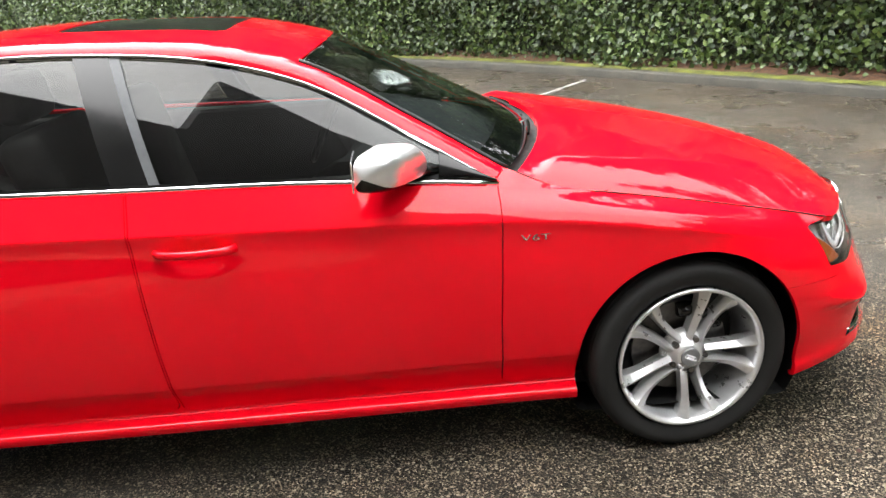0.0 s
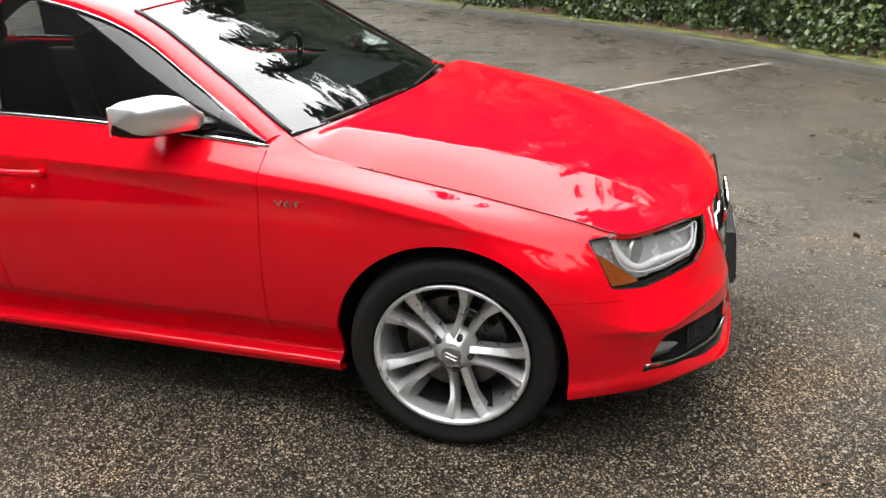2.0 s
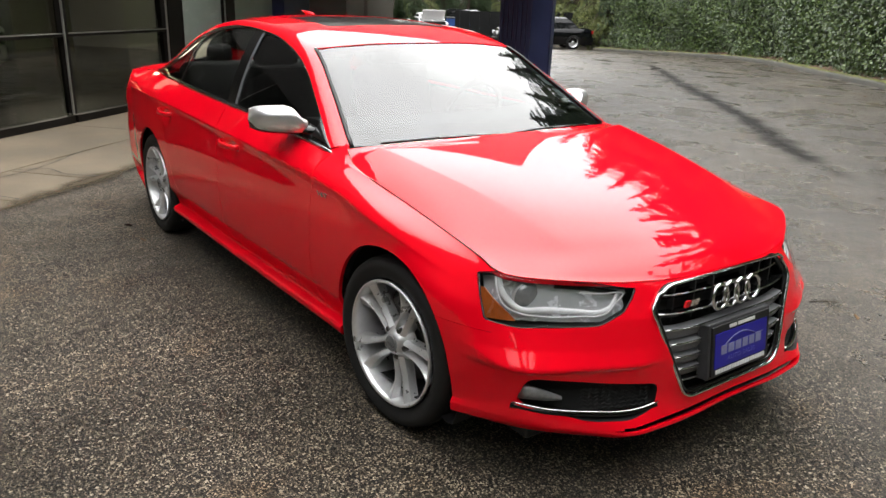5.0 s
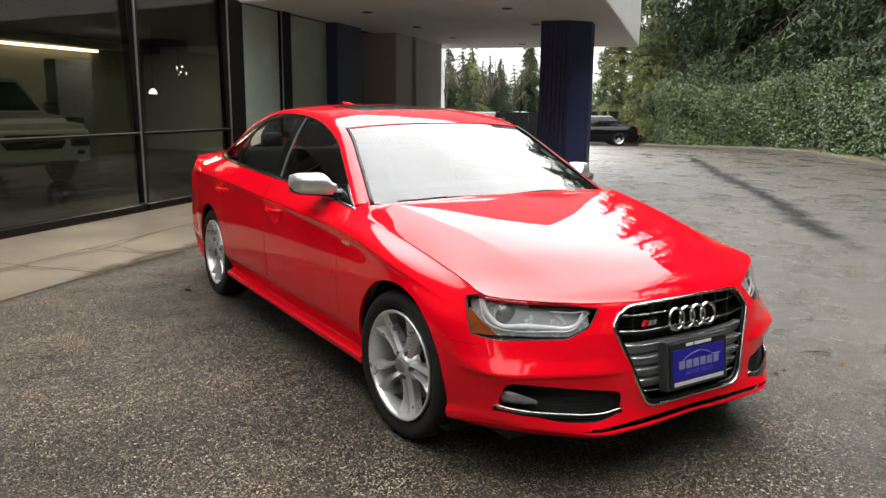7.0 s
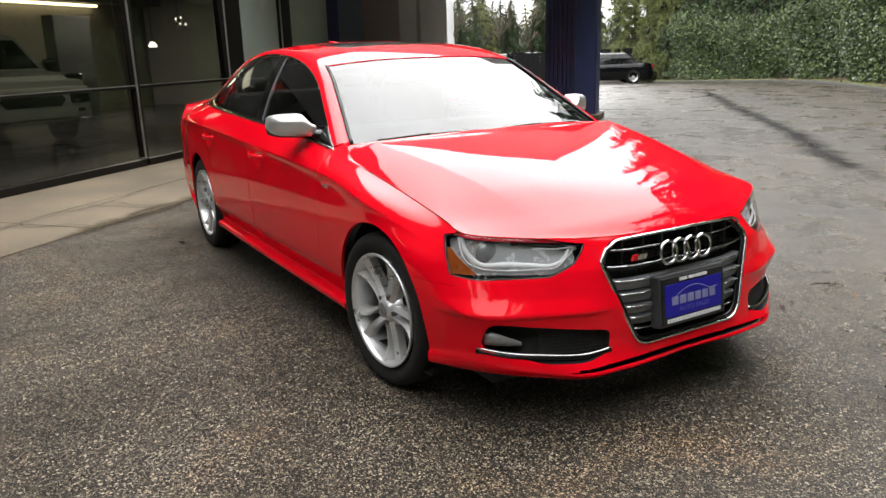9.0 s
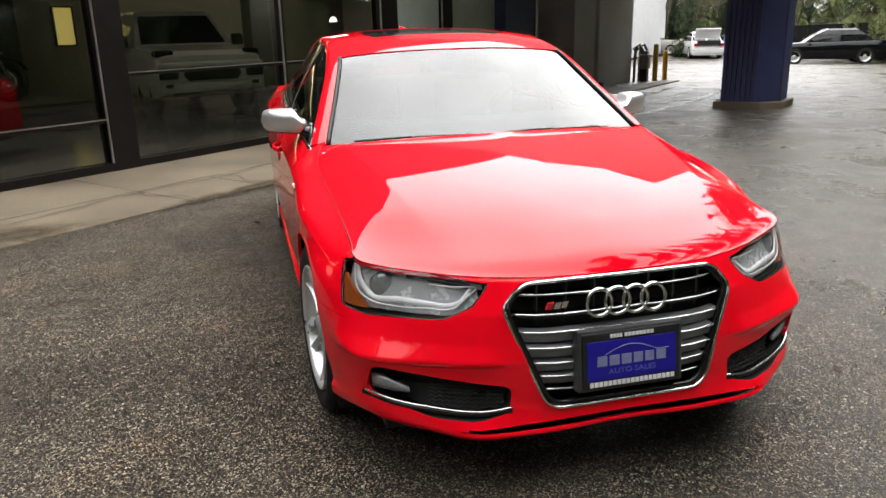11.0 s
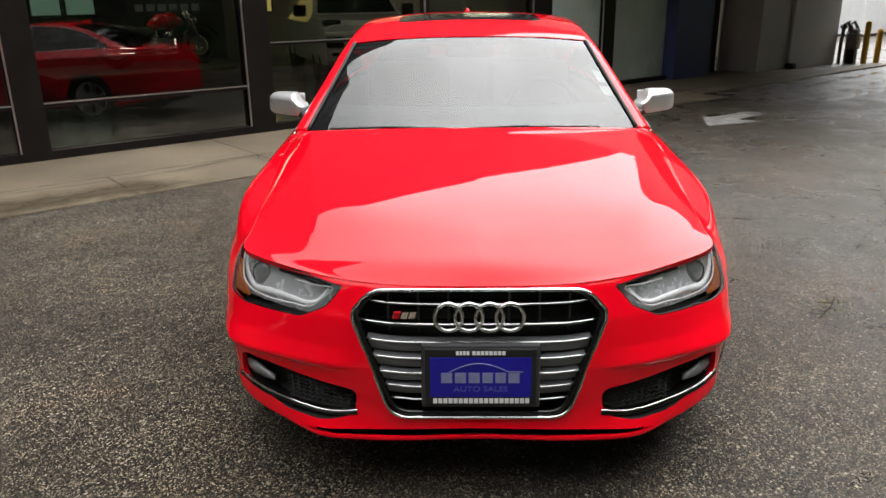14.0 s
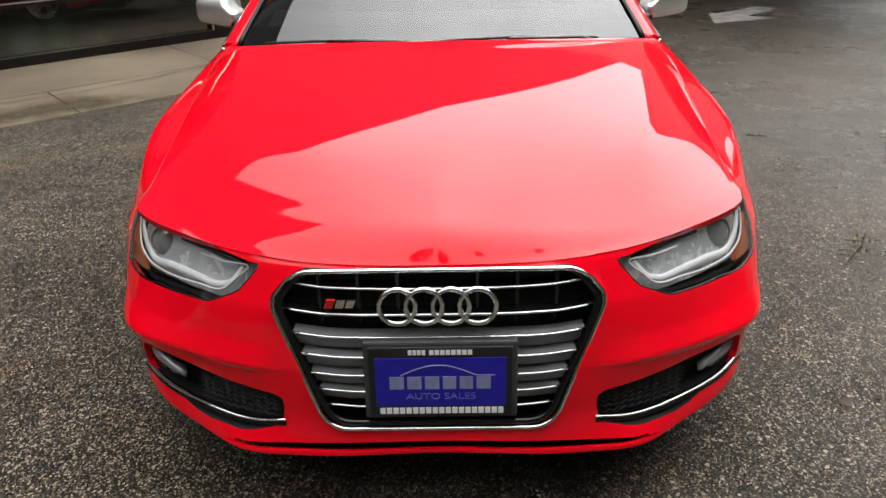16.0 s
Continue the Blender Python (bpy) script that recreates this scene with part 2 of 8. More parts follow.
RED = car_paint("red_car_paint", (0.92, 0.0022, 0.014), (0.86, 0.002, 0.013))
BLACK_PAINT = car_paint("black_car_paint", (0.006, 0.007, 0.009), (0.004, 0.004, 0.005))
WHITE_PAINT = car_paint("white_car_paint", (0.75, 0.75, 0.75), (0.7, 0.7, 0.7))
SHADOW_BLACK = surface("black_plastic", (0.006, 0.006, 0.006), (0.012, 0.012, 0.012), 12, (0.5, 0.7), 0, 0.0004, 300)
GLOSS_BLACK = surface("gloss_black", (0.004, 0.004, 0.004), (0.007, 0.007, 0.007), 8, (0.12, 0.2))
TYRE = surface("tyre_rubber", (0.011, 0.011, 0.011), (0.02, 0.0195, 0.019), 9, (0.6, 0.8), 0, 0.0006, 220, spec=0.3)
ALLOY = surface("silver_alloy", (0.74, 0.74, 0.75), (0.84, 0.84, 0.85), 9, (0.26, 0.34), 0.7, 0, 60, None, 0.1)
CHROME = surface("chrome", (0.72, 0.72, 0.73), (0.84, 0.84, 0.85), 5, (0.05, 0.1), 1.0)
SATIN = surface("satin_silver", (0.9, 0.9, 0.91), (0.95, 0.95, 0.96), 6, (0.28, 0.34), 0.85)
STEEL = surface("brake_steel", (0.1, 0.1, 0.1), (0.2, 0.19, 0.18), 20, (0.35, 0.5), 0.9)
GREY_GRILLE = surface("grey_grille_plastic", (0.15, 0.152, 0.156), (0.2, 0.2, 0.205), 14, (0.35, 0.45))
AMBER = surface("amber_reflector", (0.32, 0.07, 0.012), (0.42, 0.1, 0.02), 90, (0.15, 0.25))
LAMP_CHROME = surface("lamp_reflector", (0.62, 0.63, 0.64), (0.8, 0.8, 0.81), 25, (0.25, 0.45), 0.1)
LAMP_WHITE = surface("lamp_tube", (0.8, 0.8, 0.8), (0.9, 0.9, 0.9), 20, (0.2, 0.3))
PLATE_BLUE = surface("plate_blue", (0.009, 0.007, 0.27), (0.012, 0.009, 0.34), 20, (0.3, 0.4))
PLATE_WHITE = surface("white_lettering", (0.75, 0.75, 0.75), (0.82, 0.82, 0.82), 20, (0.4, 0.5))
CABIN = surface("cabin_trim", (0.02, 0.02, 0.022), (0.035, 0.035, 0.038), 12, (0.6, 0.8))
LEATHER = surface("black_leather", (0.012, 0.012, 0.013), (0.03, 0.03, 0.03), 15, (0.4, 0.55), 0, 0.001, 120)
GLASS_CLEAR = glass("windscreen_glass", (0.36, 0.41, 0.4))
GLASS_TINT = glass("tinted_window_glass", (0.34, 0.35, 0.335), 0.0, 0.05)
LENS = glass("lamp_lens", (0.93, 0.94, 0.95))
SHOP_GLASS = glass("shopfront_glass", (0.6, 0.62, 0.58), 0.0, 0.06)
ASPHALT = asphalt_material()
CONCRETE = surface("pale_concrete", (0.075, 0.057, 0.036), (0.225, 0.18, 0.122), 0.9, (0.55, 0.8), 0, 0.0015, 90)
KERB = surface("kerb_concrete", (0.022, 0.022, 0.016), (0.085, 0.078, 0.06), 3.0, (0.6, 0.85), 0, 0.002, 70)
MOSS = surface("moss", (0.03, 0.035, 0.012), (0.17, 0.18, 0.025), 4.0, (0.85, 0.95), 0, 0.01, 60)
LITTER = surface("leaf_litter", (0.025, 0.014, 0.008), (0.14, 0.065, 0.03), 14.0, (0.8, 0.95), 0, 0.012, 40)
WHITE_LINE = surface("worn_white_paint", (0.11, 0.106, 0.1), (0.5, 0.48, 0.45), 7.0, (0.5, 0.7), 0, 0.001, 60)
GREY_WALL = surface("grey_stucco", (0.44, 0.44, 0.44), (0.52, 0.52, 0.52), 1.2, (0.75, 0.9), 0, 0.0015, 120)
SOFFIT = surface("painted_soffit", (0.7, 0.69, 0.67), (0.78, 0.77, 0.75), 0.8, (0.7, 0.85), 0, 0.0008, 150)
BLUE = surface("navy_painted_metal", (0.032, 0.04, 0.115), (0.046, 0.056, 0.15), 2.0, (0.35, 0.5), 0, 0.0004, 60)
MULLION = surface("dark_bronze_frame", (0.006, 0.005, 0.0042), (0.011, 0.0095, 0.008), 5.0, (0.4, 0.55), spec=0.22)
ALU = surface("silver_trim", (0.45, 0.44, 0.42), (0.6, 0.6, 0.58), 6.0, (0.3, 0.45), 0.9)
SHOP_WALL = surface("showroom_wall", (0.2, 0.185, 0.16), (0.25, 0.23, 0.2), 1.5, (0.7, 0.9))
SHOP_DARK = surface("showroom_dark_wall", (0.03, 0.03, 0.035), (0.05, 0.05, 0.055), 1.5, (0.6, 0.8))
SHOP_MID = surface("showroom_grey_wall", (0.09, 0.085, 0.075), (0.13, 0.12, 0.105), 1.5, (0.6, 0.8))
SHOP_FLOOR = surface("showroom_floor", (0.05, 0.05, 0.05), (0.08, 0.078, 0.075), 2.0, (0.12, 0.25))
WARM = emitter("warm_cove_light", (1.0, 0.8, 0.5), 11.0)
YELLOW = surface("yellow_bollard_paint", (0.55, 0.3, 0.02), (0.68, 0.4, 0.03), 6.0, (0.4, 0.6))
FENCE = surface("dark_fence", (0.006, 0.0065, 0.0065), (0.013, 0.0135, 0.0135), 4.0, (0.8, 0.95), spec=0.15)
SIDING = surface("white_siding", (0.62, 0.63, 0.64), (0.72, 0.72, 0.72), 3.0, (0.5, 0.7))
BARK = surface("bark", (0.035, 0.026, 0.018), (0.085, 0.065, 0.047), 5.0, (0.85, 0.95), 0, 0.02, 30, (4, 4, 0.6))
IVY = leaf_material("ivy_leaf", (0.018, 0.038, 0.008), (0.048, 0.086, 0.018), (0.12, 0.175, 0.042), 0.42)
NEEDLE = leaf_material("conifer_needle", (0.014, 0.030, 0.012), (0.038, 0.070, 0.025), (0.088, 0.135, 0.046), 0.7)
TWIGGY = leaf_material("bare_twig", (0.1, 0.085, 0.06), (0.16, 0.14, 0.1), (0.24, 0.21, 0.14), 0.8)
PALE_LEAF = leaf_material("pale_foliage", (0.09, 0.115, 0.03), (0.16, 0.19, 0.055), (0.26, 0.29, 0.1), 0.7)


# ---- building blocks ----
def part(name, bm, material, parent=None, label="", smooth=False):
    """Links a bmesh as one mesh object, under a thing or a part."""
    me = bpy.data.meshes.new(name)
    bm.to_mesh(me)
    bm.free()
    me.materials.append(material)
    if smooth:
        me.shade_smooth()
    ob = new(name, me)
    ob.parent = parent
    if label:
        ob["label"] = label
    return ob


def raw(name, verts, faces, material, parent=None, label="", smooth=False):
    me = bpy.data.meshes.new(name)
    me.from_pydata(verts, [], faces)
    me.update()
    me.materials.append(material)
    if smooth:
        me.shade_smooth()
    ob = new(name, me)
    ob.parent = parent
    if label:
        ob["label"] = label
    return ob


def thing(name, m=None, label="", category="", group="", kind=""):
    ob = new(name)
    if m is not None:
        ob.matrix_world = m
    return tagged(ob, label, category, group, kind)


def box_bm(bm, lo, hi, bevel=0.0, m=None):
    """Adds an axis-aligned box between two corners, with worn edges, in the frame m."""
    c = [(a + b) / 2 for a, b in zip(lo, hi)]
    s = [max(abs(b - a), 1e-4) for a, b in zip(lo, hi)]
    mt = Matrix.Translation(c) @ Matrix.Diagonal((*s, 1))
    out = bmesh.ops.create_cube(bm, size=1.0, matrix=mt)
    vs = out["verts"]
    if bevel:
        es = list({e for v in vs for e in v.link_edges})
        r = bmesh.ops.bevel(bm, geom=es, offset=bevel, segments=2, profile=0.5, affect="EDGES")
        vs = list({v for f in r["faces"] for v in f.verts} | {v for v in vs if v.is_valid})
    if m is not None:
        bmesh.ops.transform(bm, matrix=m, verts=vs)
    return bm


def box(name, lo, hi, material, parent=None, bevel=0.0, m=None, label=""):
    return part(name, box_bm(bmesh.new(), lo, hi, bevel, m), material, parent, label)


def tube_bm(bm, pts, radius, sides=8, closed=False, squash=None, radii=None):
    """A round bar along a line of points. squash: (across, up) factors of its section."""
    pts = [Vector(p) for p in pts]
    n = len(pts)
    rings = []
    for i, p in enumerate(pts):
        a = pts[(i - 1) % n] if closed or i else p
        b = pts[(i + 1) % n] if closed or i < n - 1 else p
        d = (b - a).normalized()
        side = d.cross(Vector((0, 0, 1)))
        if side.length < 1e-3:
            side = Vector((1, 0, 0))
        side.normalize()
        up = side.cross(d)
        r = radii[i] if radii else radius
        k = squash or (1, 1)
        rings.append([bm.verts.new(p + r * (k[0] * math.cos(t) * side + k[1] * math.sin(t) * up)) for t in [2 * math.pi * j / sides for j in range(sides)]])
    for i in range(n if closed else n - 1):
        r1, r2 = rings[i], rings[(i + 1) % n]
        for j in range(sides):
            bm.faces.new((r1[j], r1[(j + 1) % sides], r2[(j + 1) % sides], r2[j]))
    if not closed:
        bm.faces.new(rings[0][::-1])
        bm.faces.new(rings[-1])
    return bm


def spin_bm(bm, profile, steps=48, m=None):
    """Turns a profile of (radius, height) round the z axis."""
    rings = []
    for r, h in profile:
        rings.append([bm.verts.new((m @ Vector((r * math.cos(a), r * math.sin(a), h))) if m else Vector((r * math.cos(a), r * math.sin(a), h))) for a in [2 * math.pi * j / steps for j in range(steps)]])
    for a, b in zip(rings, rings[1:]):
        for j in range(steps):
            bm.faces.new((a[j], a[(j + 1) % steps], b[(j + 1) % steps], b[j]))
    return bm


def curve_through(pts, n, closed_sym=False):
    """n points on a smooth line through the given ones."""
    p = np.array(pts, float)
    d = np.r_[0, np.cumsum(np.linalg.norm(np.diff(p, axis=0), axis=1))]
    return hermite(d, p, np.linspace(0, d[-1], n))


def hermite(d, p, at):
    """Smooth interpolation of rows p given at d (monotone tangents)."""
    h = np.diff(d)
    s = np.diff(p, axis=0) / h.reshape(-1, *[1] * (p.ndim - 1))
    t = np.zeros_like(p)
    t[1:-1] = (s[:-1] * h[1:].reshape(-1, *[1] * (p.ndim - 1)) + s[1:] * h[:-1].reshape(-1, *[1] * (p.ndim - 1))) / (h[1:] + h[:-1]).reshape(-1, *[1] * (p.ndim - 1))
    t[0], t[-1] = s[0], s[-1]
    i = np.clip(np.searchsorted(d, at, "right") - 1, 0, len(h) - 1)
    sh = (-1, *[1] * (p.ndim - 1))
    u, hh = ((at - d[i]) / h[i]).reshape(sh), h[i].reshape(sh)
    return (2 * u**3 - 3 * u**2 + 1) * p[i] + (u**3 - 2 * u**2 + u) * hh * t[i] + (-2 * u**3 + 3 * u**2) * p[i + 1] + (u**3 - u**2) * hh * t[i + 1]


# ---- ground ----
def ground_z(x, y):
    """The lot is level round the car and falls a little towards its far end."""
    t = np.clip((-0.73 * x + 0.68 * y - 20.0) / 16.0, 0, 1)
    u = np.clip((-x - 24.5) / 8.0, 0, 1)
    return -0.45 * t * t * (3 - 2 * t) - 0.15 * u * u * (3 - 2 * u)


def build_ground():
    bm = bmesh.new()
    ring = [2, 5, 10, 15] + list(range(18, 44, 2)) + [50, 60, 90, 250, 900]
    vs = [bm.verts.new((0, 0, 0))]
    rows = []
    for r in ring:
        rows.append([bm.verts.new((r * math.cos(a), r * math.sin(a), float(ground_z(r * math.cos(a), r * math.sin(a))))) for a in [2 * math.pi * k / 96 for k in range(96)]])
    for k in range(96):
        bm.faces.new((vs[0], rows[0][k], rows[0][(k + 1) % 96]))
    for a, b in zip(rows, rows[1:]):
        for k in range(96):
            bm.faces.new((a[k], b[k], b[(k + 1) % 96], a[(k + 1) % 96]))
    tagged(part("ground", bm, ASPHALT, smooth=True), "wet dark asphalt of a parking lot with pale stone chips", "asphalt", kind="structure")


build_ground()

# the building stands on a line turned from the car: w along its front, d out of it, z up
FACADE = Matrix.Translation((-5.97, -2.30, 0)) @ Matrix.Rotation(math.atan2(0.756, -0.655), 4, "Z") @ Matrix.Diagonal((1, -1, 1, 1))


def F(w, d, z=0.0):
    return FACADE @ Vector((w, d, z))


def fbox(name, lo, hi, material, parent=None, bevel=0.0, label=""):
    bm = box_bm(bmesh.new(), lo, hi, bevel, FACADE)
    bmesh.ops.recalc_face_normals(bm, faces=bm.faces)
    return part(name, bm, material, parent, label)


SOFF = 2.92
DOUT = 5.2


def build_building():
    walk_edge = 2.03
    bm = bmesh.new()
    # sidewalk slabs with open joints
    side = thing("sidewalk", None, "pale worn concrete walk along the shopfront, cracked at the joints", "sidewalk", kind="structure")
    cuts = [-22, -15, -9, -6.6, -4.4, -2.2, -0.75, 0.05, 2.2, 4.4, 6.6, 9.0, 11.4, 13.9]
    for a, b in zip(cuts, cuts[1:]):
        fbox("slab", (a + 0.006, 1.2, -0.1), (b - 0.006, walk_edge if b < 6.7 else 1.6, 0.012 if b < 6.7 else 0.028), CONCRETE, side, 0.006)
    for a, b in zip(cuts[::2], cuts[2::2]):
        fbox("slab", (a + 0.004, -0.1, -0.1), (b - 0.004, 1.192, 0.016 if b < 6.7 else 0.032), CONCRETE, side, 0.005)
    bm.free()
    # shopfront
    front = thing("shopfront", None, "dark bronze framed shopfront of large glass panes", "shopfront", kind="structure")
    for a, b in ((-16.0, -15.6), (-12.4, -12.1), (-9.0, -8.6), (-5.1, -4.8), (-2.62, -2.36), (-0.22, 0.08), (4.4, 4.78), (6.02, 6.3)):
        fbox("post", (a, -0.14, 0.0), (b, 0.06, SOFF), MULLION, front, 0.004)
        fbox("post_trim", (a - 0.016, 0.03, 0.06), (a, 0.05, SOFF), ALU, front)
    fbox("slim_mullion", (2.35, -0.06, 0.12), (2.40, 0.05, SOFF), MULLION, front)
    fbox("slim_trim", (2.335, 0.035, 0.12), (2.352, 0.055, SOFF), ALU, front)
    spans = [(-15.6, -12.4), (-12.1, -9.0), (-8.6, -5.1), (-4.8, -2.62), (-2.36, -0.22), (0.08, 2.35), (2.40, 4.4), (4.78, 6.02), (6.3, 7.85)]
    for k, (a, b) in enumerate(spans):
        fbox("sill", (a, -0.1, 0.0), (b, 0.055, 0.10), MULLION, front)
        bar = 0.54 if b <= -0.2 else 1.0
        if k < 7:
            fbox("crossbar", (a, -0.05, bar - 0.02), (b, 0.035, bar + 0.02), MULLION, front)
            fbox("crossbar_trim", (a, 0.035, bar + 0.012), (b, 0.041, bar + 0.022), ALU, front)
        if k < 7:
            pane = fbox("pane", (a, -0.03, 0.10), (b, -0.018, SOFF), SHOP_GLASS, front)
            # a tilt added to the panes sets the car's reflection lower
            back_way = FACADE.to_3x3() @ Vector((0, -1, 0))
            for v in pane.data.vertices:
                v.co += back_way * 0.022 * (v.co.z - 0.1)
            pane.visible_shadow = False
    # frosted lower panels of the last two bays
    for a, b in spans[7:]:
        fbox("spandrel", (a, -0.06, 0.1), (b, -0.035, 2.9), surface_pale, front)
    wall = thing("building_wall", None, "grey stucco and navy painted walls of the building", "wall", kind="structure")
    fbox("navy_pilaster", (7.85, -0.3, 0.0), (9.0, 0.2, SOFF), BLUE, wall, 0.01)
    fbox("door_recess", (9.0, -0.5, 0.0), (10.1, -0.35, SOFF), MULLION, wall)
    fbox("side_door", (9.3, -0.36, 0.03), (10.0, -0.3, 2.1), SHOP_DARK, wall, 0.005)
    fbox("stucco_wall", (10.1, -0.3, 0.0), (13.4, 0.55, SOFF + 0.02), GREY_WALL, wall, 0.01)
    fbox("downpipe", (11.2, 0.55, 0.14), (11.28, 0.63, SOFF), GREY_WALL, wall, 0.02)
    fbox("pipe_outlet", (11.17, 0.55, 0.03), (11.31, 0.74, 0.14), SHADOW_BLACK, wall, 0.03, "black drain outlet")
    fbox("return_wall", (13.2, -12.0, 0.0), (13.4, -0.3, 7.0), GREY_WALL, wall)
    fbox("end_wall", (-22.2, -12.0, 0.0), (-22.0, -0.3, 7.0), GREY_WALL, wall)
    fbox("back_wall", (-22.0, -12.2, 0.0), (13.4, -12.0, 7.0), GREY_WALL, wall)
    fbox("shop_wall_end", (-22.0, -0.3, 0.0), (-16.0, 0.0, SOFF), GREY_WALL, wall)
    # added above the view to shade the lot and shape the car's reflections
    fbox("added_upper_wall", (-4.2, -0.3, SOFF), (13.4, 0.0, 7.2), ADDED_WALL, wall)
    fbox("added_upper_wall", (-22.2, -0.3, SOFF), (-4.2, 0.0, 14.0), ADDED_WALL, wall)
    roof = thing("building_roof", None, "flat roof of the showroom building", "roof", kind="structure")
    fbox("roof_slab", (-22.2, -12.2, 7.0), (13.4, -0.3, 7.2), GREY_WALL, roof)
    canopy = thing("entrance_canopy", None, "pale painted flat canopy over the building entrance", "canopy", kind="structure")
    fbox("soffit", (4.9, 0.0, SOFF), (14.4, DOUT, SOFF + 0.06), SOFFIT, canopy)
    fbox("fascia", (4.7, DOUT, SOFF - 0.02), (14.6, DOUT + 0.22, SOFF + 1.9), SOFFIT, canopy, 0.02)
    fbox("fascia", (4.7, 0.0, SOFF - 0.02), (4.9, DOUT, SOFF + 1.9), SOFFIT, canopy, 0.02)
    fbox("fascia", (14.4, 0.0, SOFF - 0.02), (14.6, DOUT, SOFF + 1.9), SOFFIT, canopy, 0.02)
    for w, d in ((6.5, 1.4), (6.5, 3.8), (9.0, 1.4), (9.0, 3.8), (11.5, 1.4), (11.5, 3.8), (13.6, 2.6)):
        m = FACADE @ Matrix.Translation((w, d, SOFF - 0.012))
        part("downlight", spin_bm(bmesh.new(), [(0.001, 0.006), (0.07, 0.006), (0.085, 0.0), (0.09, 0.012)], 20, m), SHADOW_BLACK, canopy)
    # column with ribbed navy cladding on a concrete foot
    col = thing("canopy_column", None, "navy ribbed metal column on a low concrete foot", "column")
    cw, cd, hw, cut = 8.85, 4.45, 0.44, 0.3

    def prism(name, grow, z0, z1, material, label=""):
        """A square post with one cut corner towards the lot."""
        r = hw + grow
        ring = [(cw - r, cd - r), (cw + r, cd - r), (cw + r, cd + r), (cw - r + cut, cd + r), (cw - r, cd + r - cut)]
        bm = bmesh.new()
        lo, hi = [[bm.verts.new(F(w, d, z)) for w, d in ring] for z in (z0, z1)]
        for k in range(5):
            bm.faces.new((lo[k], lo[(k + 1) % 5], hi[(k + 1) % 5], hi[k]))
        bm.faces.new(hi)
        bm.faces.new(lo[::-1])
        bmesh.ops.recalc_face_normals(bm, faces=bm.faces)
        part(name, bm, material, col, label)

    prism("core", -0.028, 0.1, SOFF, BLUE)
    prism("foot", 0.09, 0.0, 0.1, CONCRETE, "worn concrete foot")
    pitch = 0.08
    for k in range(11):
        a = -hw + pitch * (k + 0.5)
        for lo, hi, ok in (((cw - hw, cd + a - 0.026, 0.1), (cw - hw + 0.03, cd + a + 0.026, SOFF), a < hw - cut), ((cw + a - 0.026, cd + hw - 0.03, 0.1), (cw + a + 0.026, cd + hw, SOFF), a > cut - hw), ((cw + a - 0.026, cd - hw, 0.1), (cw + a + 0.026, cd - hw + 0.03, SOFF), True), ((cw + hw - 0.03, cd + a - 0.026, 0.1), (cw + hw, cd + a + 0.026, SOFF), True)):
            if ok:
                fbox("rib", lo, hi, BLUE, col)


surface_pale = surface("frosted_panel", (0.42, 0.5, 0.45), (0.52, 0.6, 0.55), 1.5, (0.15, 0.3))
ADDED_WALL = surface("added_dark_wall", (0.035, 0.033, 0.03), (0.055, 0.052, 0.048), 1.0, (0.55, 0.7))


